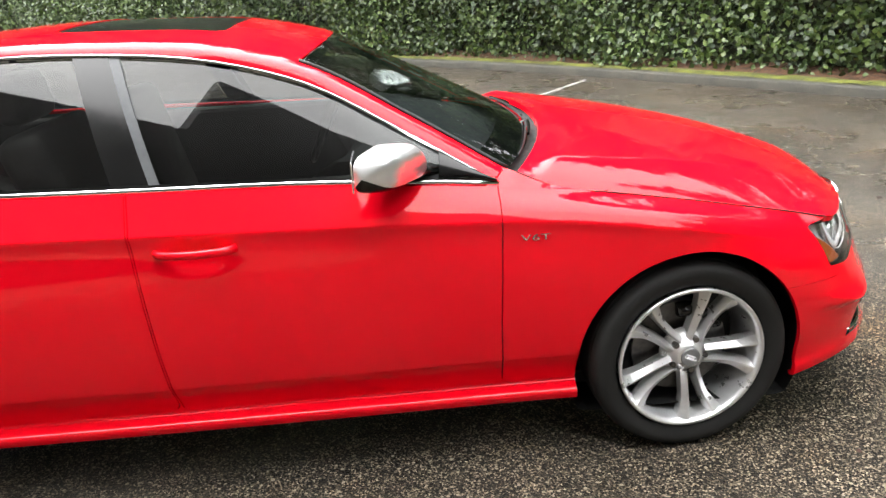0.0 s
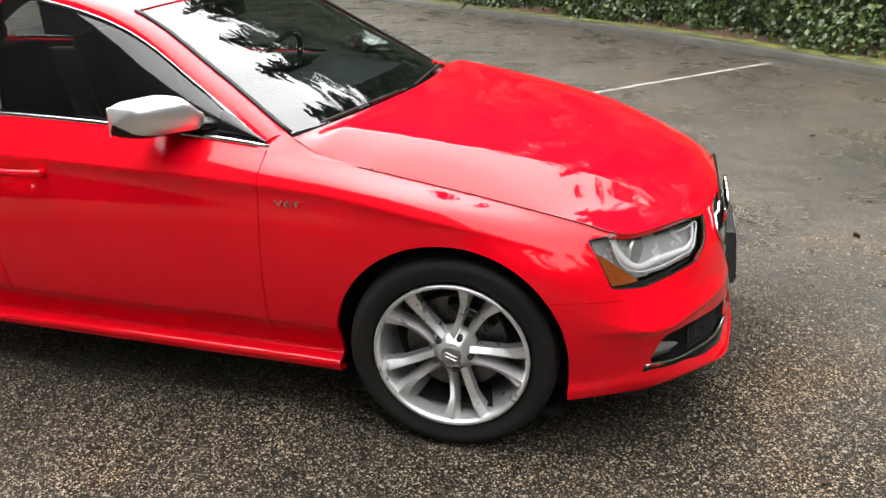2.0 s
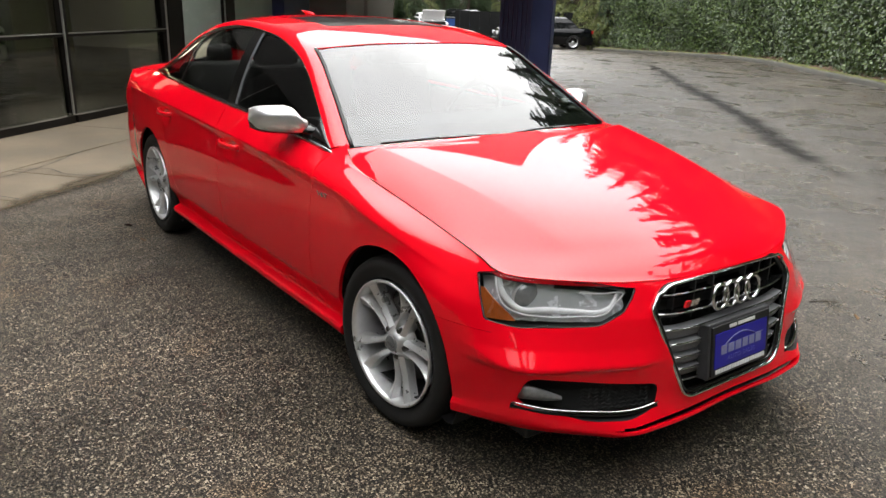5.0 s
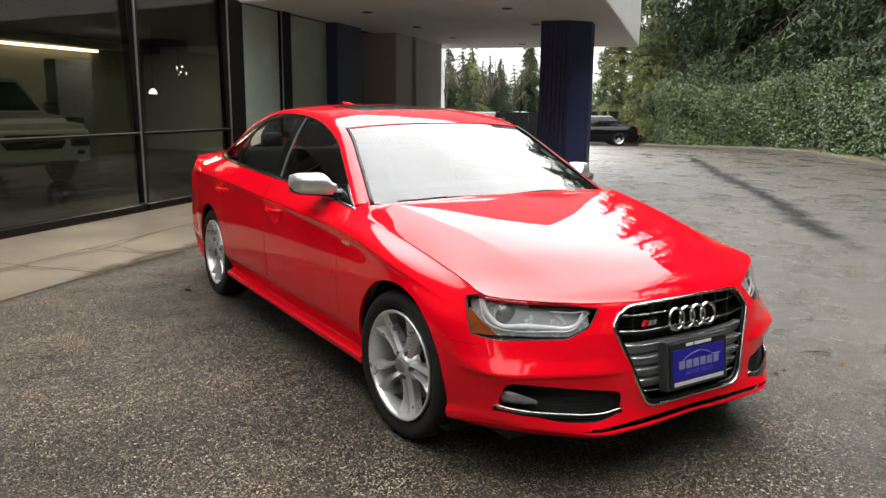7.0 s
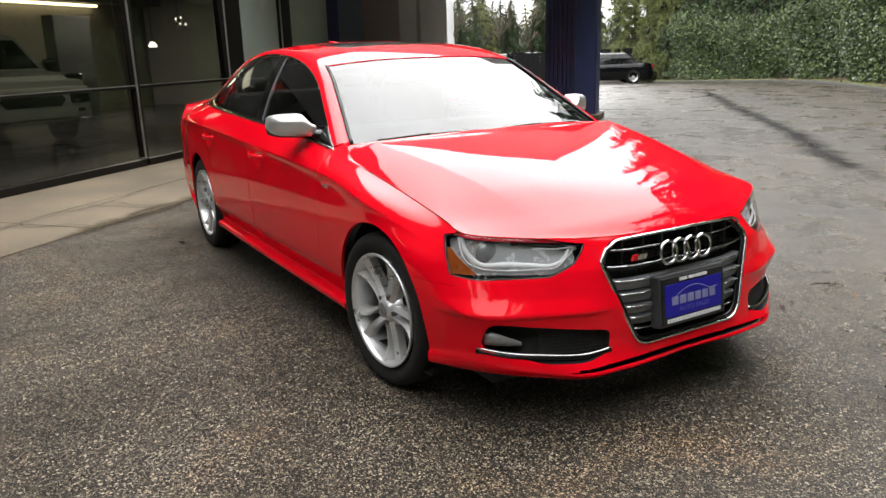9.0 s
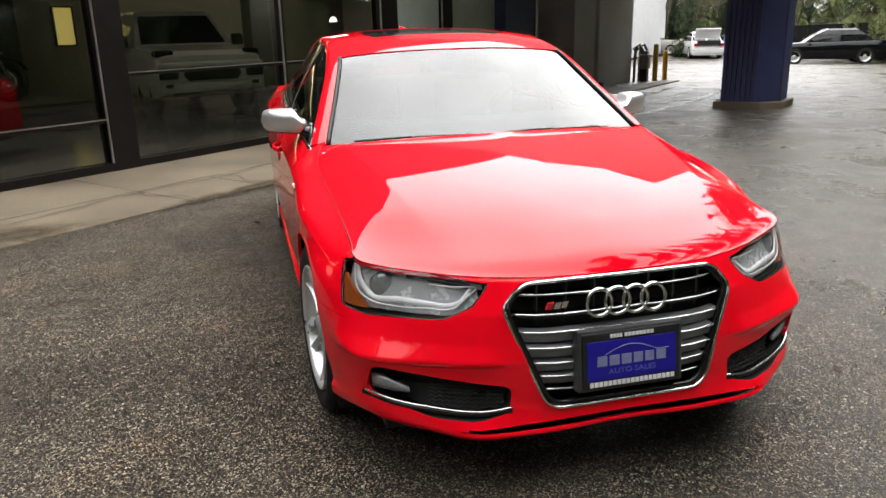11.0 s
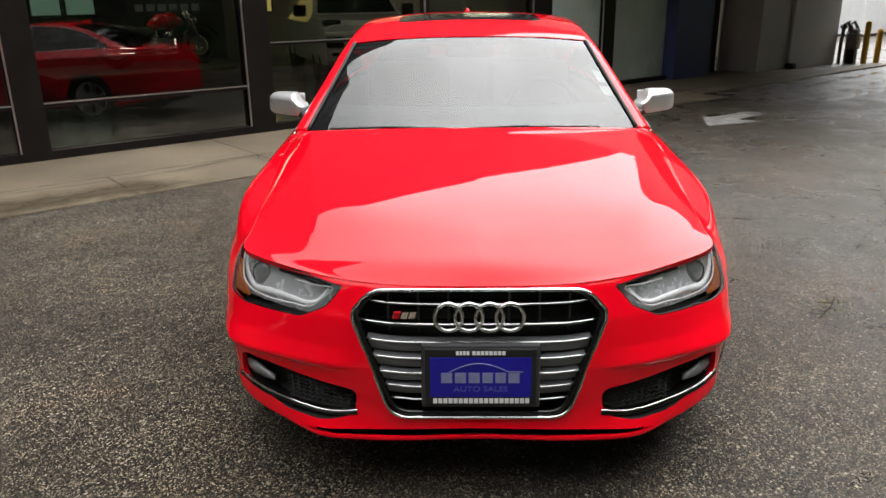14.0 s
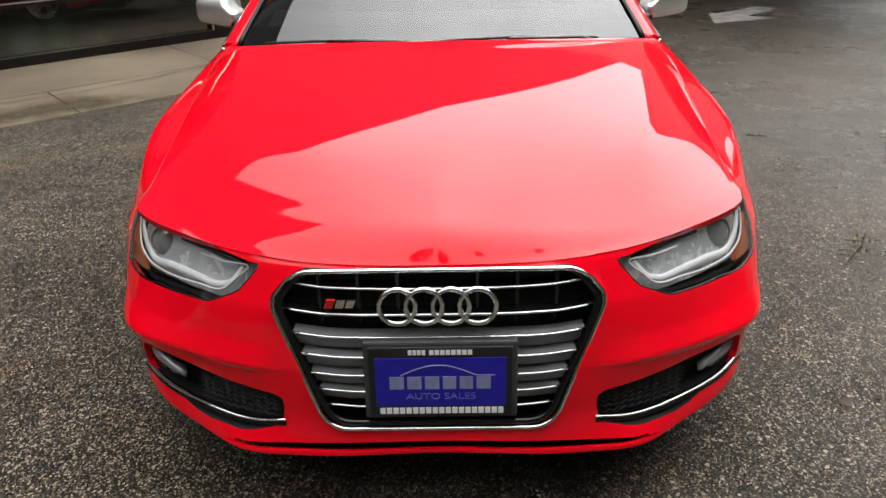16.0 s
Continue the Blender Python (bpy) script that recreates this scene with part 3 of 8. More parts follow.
def build_showroom():
    inside = thing("showroom_interior", None, "dim showroom with dark walls and a polished floor", "interior", kind="structure")
    fbox("floor", (-22.0, -12.0, 0.0), (13.2, -0.3, 0.02), SHOP_FLOOR, inside)
    fbox("ceiling_panel", (-22.0, -12.0, 2.95), (13.2, -0.3, 3.0), SHOP_DARK, inside)
    fbox("rear_wall", (-22.0, -8.7, 0.0), (3.4, -8.5, 2.95), SHOP_DARK, inside)
    fbox("rear_wall", (3.4, -8.7, 0.0), (13.2, -8.5, 2.95), SHOP_WALL, inside)
    fbox("dark_pier", (7.2, -6.2, 0.02), (8.2, -5.9, 2.25), SHOP_DARK, inside, 0.01)
    fbox("bulkhead", (3.4, -8.5, 2.74), (13.2, -7.9, 2.95), SHOP_WALL, inside)
    fbox("display_platform", (-1.2, -6.6, 0.02), (2.3, -4.5, 0.40), SHOP_DARK, inside, 0.01)
    fbox("platform_edge", (-1.2, -4.5, 0.37), (2.3, -4.48, 0.405), SHOP_WALL, inside)
    # added fill lights without fixtures, to brighten parts of the showroom
    for w, d, e in ((-5.0, -3.0, 20), (-0.5, -4.6, 40), (3.6, -2.2, 14), (8.4, -5.2, 110)):
        lamp = bpy.data.lights.new("showroom_fill", "AREA")
        lamp.energy, lamp.size, lamp.color = e, 1.2, (1.0, 0.88, 0.72)
        ob = new("showroom_fill", lamp)
        ob.location = F(w, d, 2.9)
    light = thing("cove_light", None, "warm cove light under a showroom bulkhead", "light")
    fbox("tube", (4.2, -8.36, 2.66), (11.2, -8.3, 2.72), WARM, light)
    # small cut-glass chandelier and a lone pendant
    chand = thing("chandelier", None, "small cut-glass chandelier hanging in the showroom", "lamp")
    part("cord", tube_bm(bmesh.new(), [F(8.7, -4.0, 2.2), F(8.7, -4.0, 2.95)], 0.006, 5), SHADOW_BLACK, chand)
    rr = random.Random(6)
    for k in range(16):
        m = FACADE @ Matrix.Translation((8.7 + rr.uniform(-0.22, 0.22), -4.0 + rr.uniform(-0.15, 0.15), 2.03 + rr.uniform(-0.16, 0.16)))
        part("drop", spin_bm(bmesh.new(), [(0.0005, 0.03), (0.016, 0.0), (0.0005, -0.04)], 6, m), BULB if k % 4 == 0 else CHROME, chand)
    ob = thing("pendant_lamp", None, "small bright pendant lamp in the showroom", "lamp")
    m = FACADE @ Matrix.Translation((7.8, -4.0, 1.57))
    part("shade", spin_bm(bmesh.new(), [(0.001, 0.1), (0.05, 0.08), (0.085, 0.02), (0.085, -0.01), (0.07, -0.015), (0.001, -0.01)], 16, m), BULB, ob, "glowing shade", True)
    part("cord", tube_bm(bmesh.new(), [F(7.8, -4.0, 1.66), F(7.8, -4.0, 2.95)], 0.006, 5), SHADOW_BLACK, ob)
    # warm lit openings, two greenish glowing panels and a sign on the rear wall
    for w, half, z0, mat, lb in ((4.37, 0.2, 1.22, WINDOW_WARM, "warmly lit small office window"), (5.4, 0.24, 1.22, WINDOW_WARM, "warmly lit small office window"), (-0.23, 0.26, 1.24, PANEL_GREEN, "dim greenish glowing panel"), (0.40, 0.26, 1.24, PANEL_GREEN, "dim greenish glowing panel")):
        ob = thing("lit_panel", None, lb, "window", "showroom office windows")
        fbox("pane", (w - half, -8.49, z0), (w + half, -8.47, z0 + 0.75), mat, ob)
        for lo, hi in (((w - half - 0.03, z0 - 0.03), (w + half + 0.03, z0)), ((w - half - 0.03, z0 + 0.75), (w + half + 0.03, z0 + 0.78)), ((w - half - 0.03, z0), (w - half, z0 + 0.75)), ((w + half, z0), (w + half + 0.03, z0 + 0.75))):
            fbox("frame_bar", (lo[0], -8.5, lo[1]), (hi[0], -8.45, hi[1]), SHADOW_BLACK, ob)
    sign = thing("wall_sign", None, "dark board with a row of pale grey shapes", "sign")
    fbox("board", (0.85, -7.06, 1.2), (2.4, -7.03, 1.9), SHOP_DARK, sign, 0.004)
    fbox("hanger", (1.55, -7.05, 1.9), (1.58, -7.03, 2.95), SHADOW_BLACK, sign)
    for k in range(6):
        fbox("shape", (0.98 + 0.22 * k, -7.03, 1.29), (1.13 + 0.22 * k, -7.015, 1.42), SIGN_GREY, sign)


def build_motorcycle():
    """A cruiser on the low platform, its fork towards the entrance."""
    m = FACADE @ Matrix.Translation((0.75, -5.3, 0.405))
    ob = thing("motorcycle", None, "black cruiser motorcycle with chrome fork and red tank", "motorcycle")

    def bar(name, pts, r, mat, label="", radii=None, squash=None):
        return part(name, tube_bm(bmesh.new(), [m @ Vector(p) for p in pts], r, 10, radii=radii, squash=squash), mat, ob, label, True)

    for x, r in ((0.72, 0.31), (-0.72, 0.30)):
        mm = m @ Matrix.Translation((x, 0, r)) @ Matrix.Rotation(radians(90), 4, "X")
        wheel = part("wheel", spin_bm(bmesh.new(), [(r * 0.72, 0.05), (r * 0.92, 0.06), (r, 0.03), (r, -0.03), (r * 0.92, -0.06), (r * 0.72, -0.05)], 28, mm), TYRE, ob, "", True)
        part("rim", spin_bm(bmesh.new(), [(0.03, 0.05), (0.05, 0.03), (r * 0.3, 0.02), (r * 0.66, 0.03), (r * 0.73, 0.05)], 28, mm), CHROME, wheel, "chrome rim", True)
        arc = [(x + (r + 0.05) * math.cos(t), 0, r + (r + 0.05) * math.sin(t)) for t in np.linspace(0.5, 2.7, 10)]
        bar("mudguard", arc, 0.05, GLOSS_BLACK, squash=(1.3, 0.3))
    for y in (-0.09, 0.09):
        bar("fork_leg", [(0.72, y, 0.31), (0.56, y, 0.72), (0.50, y, 0.90)], 0.024, CHROME, "chrome fork leg")
    bar("handlebar", [(0.30, -0.38, 0.86), (0.42, -0.2, 0.93), (0.48, 0, 0.90), (0.42, 0.2, 0.93), (0.30, 0.38, 0.86)], 0.014, CHROME, "chrome handlebar")
    bar("headlamp", [(0.66, 0, 0.76), (0.62, 0, 0.76), (0.52, 0, 0.75)], 0.08, CHROME, "round chrome headlamp", radii=[0.085, 0.09, 0.03])
    bar("tank", [(0.42, 0, 0.72), (0.25, 0, 0.76), (0.02, 0, 0.74), (-0.16, 0, 0.66)], 0.12, TAIL_RED, "red fuel tank", radii=[0.06, 0.13, 0.13, 0.05])
    bar("saddle", [(-0.12, 0, 0.63), (-0.32, 0, 0.58), (-0.58, 0, 0.64), (-0.80, 0, 0.70)], 0.12, LEATHER, radii=[0.07, 0.13, 0.11, 0.05], squash=(1.2, 0.55))
    bar("engine", [(0.28, 0, 0.30), (0.0, 0, 0.32), (-0.26, 0, 0.30)], 0.14, STEEL, radii=[0.1, 0.16, 0.1])
    for x in (0.14, -0.08):
        bar("cylinder", [(x * 0.6, 0, 0.40), (x * 1.4, 0, 0.62)], 0.065, CHROME, "finned chrome cylinder")
    for z in (0.22, 0.30):
        bar("exhaust_pipe", [(0.2, 0.15, 0.45), (0.22, 0.17, z), (-0.2, 0.18, z), (-0.95, 0.19, z + 0.03)], 0.032, CHROME, "chrome exhaust pipe")
    bar("side_stand", [(-0.1, 0.1, 0.2), (-0.14, 0.26, 0.0)], 0.012, STEEL)


WINDOW_WARM = emitter("warm_lit_window", (0.95, 0.72, 0.22), 0.9)
PANEL_GREEN = emitter("greenish_glow_panel", (0.45, 0.75, 0.6), 0.3)
SIGN_GREY = surface("sign_grey", (0.3, 0.34, 0.4), (0.38, 0.42, 0.48), 10, (0.5, 0.6))
BULB = emitter("bulb_glow", (1.0, 0.93, 0.8), 5.0)
build_building()
build_showroom()


# ---- kerb, planting strip and hedge ----
KERB_LINE = [(13.0, -9.0), (9.0, -2.6), (6.5, 1.0), (4.1, 4.6), (2.3, 7.0), (0.3, 9.4), (-2.2, 11.8), (-5.8, 15.2), (-8.5, 17.3), (-11.7, 19.8), (-14.5, 21.3), (-17.0, 22.0), (-19.1, 22.4), (-21.2, 22.7)]
KERB_PTS = curve_through([(x, y, 0) for x, y in KERB_LINE], 264)[:, :2]


def side_line(pts, off):
    d = np.gradient(pts, axis=0)
    d /= np.linalg.norm(d, axis=1, keepdims=True)
    return pts + off * np.stack([d[:, 1], -d[:, 0]], 1)


def strip(name, offs_z, material, parent, label="", jitter=0.0, seed=1):
    """A long band whose section is a line of (offset from the kerb line, height)."""
    rng = np.random.default_rng(seed)
    verts, faces, n, k = [], [], len(KERB_PTS), len(offs_z)
    for o, z in offs_z:
        p = side_line(KERB_PTS, o)
        for q in p:
            verts.append((q[0], q[1], z + float(ground_z(q[0], q[1])) + jitter * (rng.random() - 0.5)))
    for a in range(k - 1):
        for b in range(n - 1):
            faces.append((a * n + b, a * n + b + 1, (a + 1) * n + b + 1, (a + 1) * n + b))
    return raw(name, verts, faces, material, parent, label, True)


def build_planting():
    kerb = thing("kerb", None, "low weathered concrete kerb with moss along its back", "kerb", kind="structure")
    strip("kerb_stone", [(0.0, -0.05), (0.0, 0.085), (0.02, 0.11), (0.2, 0.115), (0.22, 0.1), (0.23, -0.02)], KERB, kerb, jitter=0.006)
    strip("moss_band", [(0.1, 0.112), (0.16, 0.13), (0.3, 0.128), (0.42, 0.105)], MOSS, kerb, "yellow-green moss", 0.03, 2)
    strip("litter_bed", [(0.38, 0.1), (0.6, 0.13), (0.95, 0.22), (1.4, 0.3)], LITTER, kerb, "brown fallen leaves", 0.05, 3)


build_planting()


def leaf_cloud(name, centres, normals, sizes, material, parent, seed=0, label="", droop=0.35, spray=False):
    """Thousands of small folded leaves, each turned a little at random."""
    rng = np.random.default_rng(seed)
    n = len(centres)
    nrm = normals + 0.75 * rng.normal(size=(n, 3))
    nrm /= np.linalg.norm(nrm, axis=1, keepdims=True)
    tip = np.cross(nrm, rng.normal(size=(n, 3)))
    tip[:, 2] -= droop
    tip -= (tip * nrm).sum(1, keepdims=True) * nrm
    tip /= np.linalg.norm(tip, axis=1, keepdims=True)
    side = np.cross(nrm, tip)
    s = sizes[:, None]
    v = np.stack([centres - 0.5 * s * tip, centres + 0.42 * s * side - 0.1 * s * tip + 0.1 * s * nrm, centres + 0.6 * s * tip, centres - 0.42 * s * side - 0.1 * s * tip + 0.1 * s * nrm], 1).reshape(-1, 3)
    idx = np.arange(n)[:, None] * 4
    if spray:
        v = np.stack([centres - 0.5 * s * tip + 0.13 * s * side, centres + 0.7 * s * tip, centres - 0.5 * s * tip - 0.13 * s * side], 1).reshape(-1, 3)
    f = np.concatenate([idx + [0, 1, 2], idx + [0, 2, 3]], 1).reshape(-1, 3)
    if spray:
        f = np.arange(3 * n).reshape(-1, 3)
    me = bpy.data.meshes.new(name)
    me.vertices.add(len(v))
    me.vertices.foreach_set("co", v.ravel())
    me.loops.add(f.size)
    me.loops.foreach_set("vertex_index", f.ravel().astype(np.int32))
    me.polygons.add(len(f))
    me.polygons.foreach_set("loop_start", np.arange(0, f.size, 3, dtype=np.int32))
    me.update(calc_edges=True)
    me.materials.append(material)
    ob = new(name, me)
    ob.parent = parent
    if label:
        ob["label"] = label
    return ob


def build_hedge():
    hedge = thing("ivy_hedge", None, "tall bank of glossy green ivy above a leaf-strewn kerb", "hedge", kind="stuff")
    rng = np.random.default_rng(5)
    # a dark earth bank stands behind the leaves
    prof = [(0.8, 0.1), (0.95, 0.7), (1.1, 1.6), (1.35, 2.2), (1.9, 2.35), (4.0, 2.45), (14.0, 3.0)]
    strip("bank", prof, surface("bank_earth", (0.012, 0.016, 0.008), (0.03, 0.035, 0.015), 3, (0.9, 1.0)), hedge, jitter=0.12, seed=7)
    d = np.gradient(KERB_PTS, axis=0)
    d /= np.linalg.norm(d, axis=1, keepdims=True)
    out = np.stack([-d[:, 1], d[:, 0]], 1)
    n = 150000
    k = rng.integers(8, len(KERB_PTS) - 1, n)
    frac = rng.random(n)
    base = KERB_PTS[k] + frac[:, None] * (KERB_PTS[np.minimum(k + 1, len(KERB_PTS) - 1)] - KERB_PTS[k])
    h = rng.random(n) ** 0.9
    top = 2.65 + 0.35 * np.sin(base[:, 0] * 0.8) + 0.2 * np.sin(base[:, 1] * 2.3)
    z = 0.1 + h * top
    lump = 0.16 * np.sin(base[:, 0] * 2.1 + z * 2.0) + 0.12 * np.sin(base[:, 1] * 3.3 - z * 3.1)
    off = 0.62 + 0.2 * (z - 0.2) + lump + 0.12 * rng.normal(size=n)
    off += np.where(z > top * 0.93, rng.random(n) * 1.6, 0)
    z = z + ground_z(base[:, 0], base[:, 1])
    c = np.concatenate([base - off[:, None] * out[k], z[:, None]], 1)
    nr = np.concatenate([out[k], np.full((n, 1), 0.45)], 1)
    leaf_cloud("leaves", c, nr, 0.045 + 0.05 * rng.random(n), IVY, hedge, 3)
    # shrubs and brambles on top of the bank, below the trees
    n = 26000
    k = rng.integers(8, len(KERB_PTS) - 1, n)
    deep = 1.2 + 6.5 * rng.random(n) ** 1.3
    z = 2.3 + 0.05 * deep + (0.25 + 0.9 * np.abs(np.sin(KERB_PTS[k, 0] * 1.3 + deep))) * rng.random(n)
    c = np.concatenate([KERB_PTS[k] + 0.08 * rng.normal(size=(n, 2)) - deep[:, None] * out[k], z[:, None]], 1)
    leaf_cloud("undergrowth", c, np.tile([0, 0, 0.8], (n, 1)), 0.12 + 0.16 * rng.random(n), NEEDLE, hedge, 6, spray=True)


build_hedge()


# ---- trees ----
def conifer(name, height, spread, seed, material, label, dens=1.0):
    """A tapered trunk, drooping limbs in whorls, and needle sprays along each limb."""
    rng = np.random.default_rng(seed)
    tree = thing(name, None, label, "tree", "trees behind the lot")
    bm = bmesh.new()
    pts = [(0.15 * math.sin(k * 0.9 + seed), 0.15 * math.cos(k * 0.7), height * k / 9) for k in range(10)]
    tube_bm(bm, pts, 0.2, 8, radii=[0.028 * height * (1 - k / 9.6) ** 0.9 for k in range(10)])
    cs, ns, ss = [], [], []
    levels = int(height * 2.2)
    for i in range(levels):
        z0 = height * (0.06 + 0.93 * i / levels)
        reach = spread * (1 - 0.92 * (i / levels) ** 1.15) * (0.75 + 0.4 * rng.random())
        for b in range(int(5 + 3 * rng.random())):
            az = rng.random() * 2 * math.pi
            L = reach * (0.6 + 0.5 * rng.random())
            dx, dy = math.cos(az), math.sin(az)
            sag = 0.25 + 0.25 * rng.random()
            if L > 0.9 and rng.random() < 0.5:
                tube_bm(bm, [(0, 0, z0), (dx * L * 0.5, dy * L * 0.5, z0 + 0.02 * L), (dx * L, dy * L, z0 - sag * L)], 0.02, 4, radii=[0.05, 0.03, 0.01])
            m = max(18, int(170 * L * dens * (1.2 - 0.6 * i / levels)))
            t = rng.random(m) ** 0.7
            side = rng.normal(size=m) * 0.2 * L * (1.05 - t)
            drop = -sag * L * t**1.8 - np.abs(rng.normal(size=m)) * 0.12 * L
            cs.append(np.stack([dx * L * t - dy * side, dy * L * t + dx * side, z0 + drop], 1))
            ns.append(np.tile([dx * 0.4, dy * 0.4, 0.8], (m, 1)))
            ss.append((0.10 + 0.15 * rng.random(m)) * (0.55 + 0.03 * height))
    part("trunk", bm, BARK, tree)
    leaf_cloud("crown", np.concatenate(cs), np.concatenate(ns), np.concatenate(ss), material, tree, seed, droop=1.6, spray=True)
    return tree


def bare_tree(name, height, seed, label):
    """A leafless pale tree of many forking twigs."""
    rng = random.Random(seed)
    tree = thing(name, None, label, "tree", "trees behind the lot")
    bm, tw = bmesh.new(), bmesh.new()

    def grow(p, d, L, r, depth):
        q = p + d * L
        tube_bm(bm if depth < 2 else tw, [p, (p + q) / 2 + Vector((rng.uniform(-1, 1), rng.uniform(-1, 1), 0)) * L * 0.06, q], r, 5 if depth < 2 else 3, radii=[r, r * 0.8, r * 0.6])
        if depth < 4:
            for _ in range(3 if depth else 5):
                nd = (d + Vector((rng.uniform(-1, 1), rng.uniform(-1, 1), rng.uniform(-0.15, 0.6))) * 0.75).normalized()
                grow(p + d * L * rng.uniform(0.45, 1.0), nd, L * rng.uniform(0.5, 0.75), r * 0.55, depth + 1)

    grow(Vector((0, 0, 0)), Vector((0, 0, 1)), height * 0.42, height * 0.014, 0)
    part("trunk", bm, BARK, tree)
    part("twig_crown", tw, TWIGGY, tree)
    return tree


CONIFER_A = conifer("conifer", 17.0, 4.2, 11, NEEDLE, "dark green drooping cedar behind the ivy bank")
CONIFER_B = conifer("conifer", 13.0, 3.6, 23, NEEDLE, "dark green fir with layered boughs behind the lot")
CONIFER_C = conifer("conifer", 8.0, 2.6, 37, PALE_LEAF, "pale green leafy conifer beside the black fence")
BARE = bare_tree("bare_tree", 8.0, 4, "leafless pale brown tree beyond the fence")
CONIFER_A.matrix_world = pose(-1.5, 15.5, 2.6)
CONIFER_B.matrix_world = pose(3.2, 10.2, 2.4)
CONIFER_C.matrix_world = pose(-23.4, 25.6, -0.2)
BARE.matrix_world = pose(-44.0, 23.6, -0.6)
BARE.scale = (0.6, 0.6, 0.6)
rng = random.Random(8)
BANK_TREES = [
    (CONIFER_A, -4.4, 21.4, 3, 1.25), (CONIFER_A, 1.2, 13.0, 3, 0.9), (CONIFER_B, -7.4, 24.2, 3, 1.55), (CONIFER_A, -10.0, 26.4, 3, 1.4), (CONIFER_A, -9.0, 26.5, 3, 1.2),
    (CONIFER_B, -2.5, 20.5, 3, 1.2), (CONIFER_A, -19.5, 31.0, 1, 1.1), (CONIFER_B, -16.5, 30.0, 1, 1.3), (CONIFER_A, -20.8, 28.4, 1, 1.2), (CONIFER_B, -18.0, 27.8, 2, 1.5),
    (CONIFER_B, -15.4, 27.8, 2, 1.55), (CONIFER_A, -12.6, 27.0, 2.5, 1.3), (CONIFER_A, -14.0, 29.5, 2, 1.2),
]
FRONT_TREES = [
    (CONIFER_A, 6.5, 6.4, 2.6, 0.95), (CONIFER_B, 9.0, 2.4, 2.6, 1.0), (CONIFER_A, 11.8, -2.4, 2.5, 1.0), (CONIFER_B, 13.5, -6.5, 2.5, 1.2), (CONIFER_A, 14.5, 0.5, 3, 1.1),
    (CONIFER_B, 4.2, 9.6, 3, 1.0), (CONIFER_A, 13.0, -12.0, 0, 1.1), (CONIFER_B, 10.5, -16.0, 0, 1.1), (CONIFER_A, 7.5, -17.5, 0, 1.0), (CONIFER_B, 17.0, -9.0, 0, 1.2),
    (CONIFER_A, 17.5, -4.0, 2, 1.1), (CONIFER_A, 12.8, -9.2, 0, 0.9), (CONIFER_B, 15.0, -10.5, 0, 1.2), (CONIFER_B, 11.5, -14.2, 0, 1.0), (CONIFER_B, 14.8, -4.4, 1, 1.2), (CONIFER_A, 9.0, -15.6, 0, 0.8), (CONIFER_B, 16.0, -14.0, 0, 1.3),
]
FAR_TREES = [
    (CONIFER_B, -43.0, 33.5, 0, 0.42), (CONIFER_B, -45.0, 29.5, 0, 0.36), (CONIFER_A, -48.0, 27.0, 0, 0.34), (CONIFER_A, -47.0, 24.5, 0, 0.38), (CONIFER_B, -46.0, 31.5, 0, 0.44),
    (CONIFER_C, -26.8, 27.0, 0, 1.15), (CONIFER_B, -37.0, 24.0, 0, 0.34), (CONIFER_A, -42.0, 26.0, 0, 0.3), (CONIFER_A, -22.8, 31.0, 1, 1.15), (CONIFER_B, -25.0, 31.0, 0, 1.3),
    (CONIFER_A, -28.0, 31.5, 0, 1.0), (CONIFER_A, -30.0, 29.0, 0, 0.34), (CONIFER_C, -50.0, 30.0, 0, 0.75), (CONIFER_C, -52.0, 26.0, 0, 0.8),
]
far = random.Random(31)
for k in range(44):
    FAR_TREES.append(((CONIFER_A, CONIFER_B, CONIFER_C)[k % 3], -40.0 - 14.0 * far.random(), 18.0 + 22.0 * k / 43, 0, (0.42, 0.48, 0.8)[k % 3] * far.uniform(0.7, 1.15)))
for src, x, y, z, s in BANK_TREES + FRONT_TREES + FAR_TREES:
    t = copy_thing(src, pose(x, y, z + float(ground_z(x, y)), 0, 0, rng.uniform(0, 360)) @ Matrix.Scale(s, 4))
    t.scale = (s, s, s)
for x, y, s in ((-42.5, 24.5, 0.6), (-43.5, 26.8, 0.65), (-44.0, 28.0, 0.7), (-46.0, 30.0, 0.8), (-33.5, 28.5, 0.6), (-46.0, 22.5, 0.8), (-44.8, 25.6, 0.65), (-41.5, 30.5, 0.7), (-40.5, 27.5, 0.75), (-39.5, 25.8, 0.7), (-40.8, 29.0, 0.8), (-42.0, 32.0, 0.8), (-39.8, 24.2, 0.7)):
    t = copy_thing(BARE, pose(x, y, float(ground_z(x, y)), 0, 0, rng.uniform(0, 360)))
    t.scale = (s, s, s)

# ---- the red car: x ahead, y to its left, the front axle near x = 0 ----
AXLE_F, AXLE_R, HUB_Z = 0.04, -2.785, 0.321
SIDE_X = [0.40, 0.03, -0.35, -0.95, -1.60, -2.20, -2.78, -3.25]
SIDE_IN = [-0.036, 0.0, -0.008, -0.004, 0.0, 0.0, 0.0, -0.03]

SHOULDER = [0.668, 0.752, 0.806, 0.838, 0.860, 0.878, 0.890, 0.885]


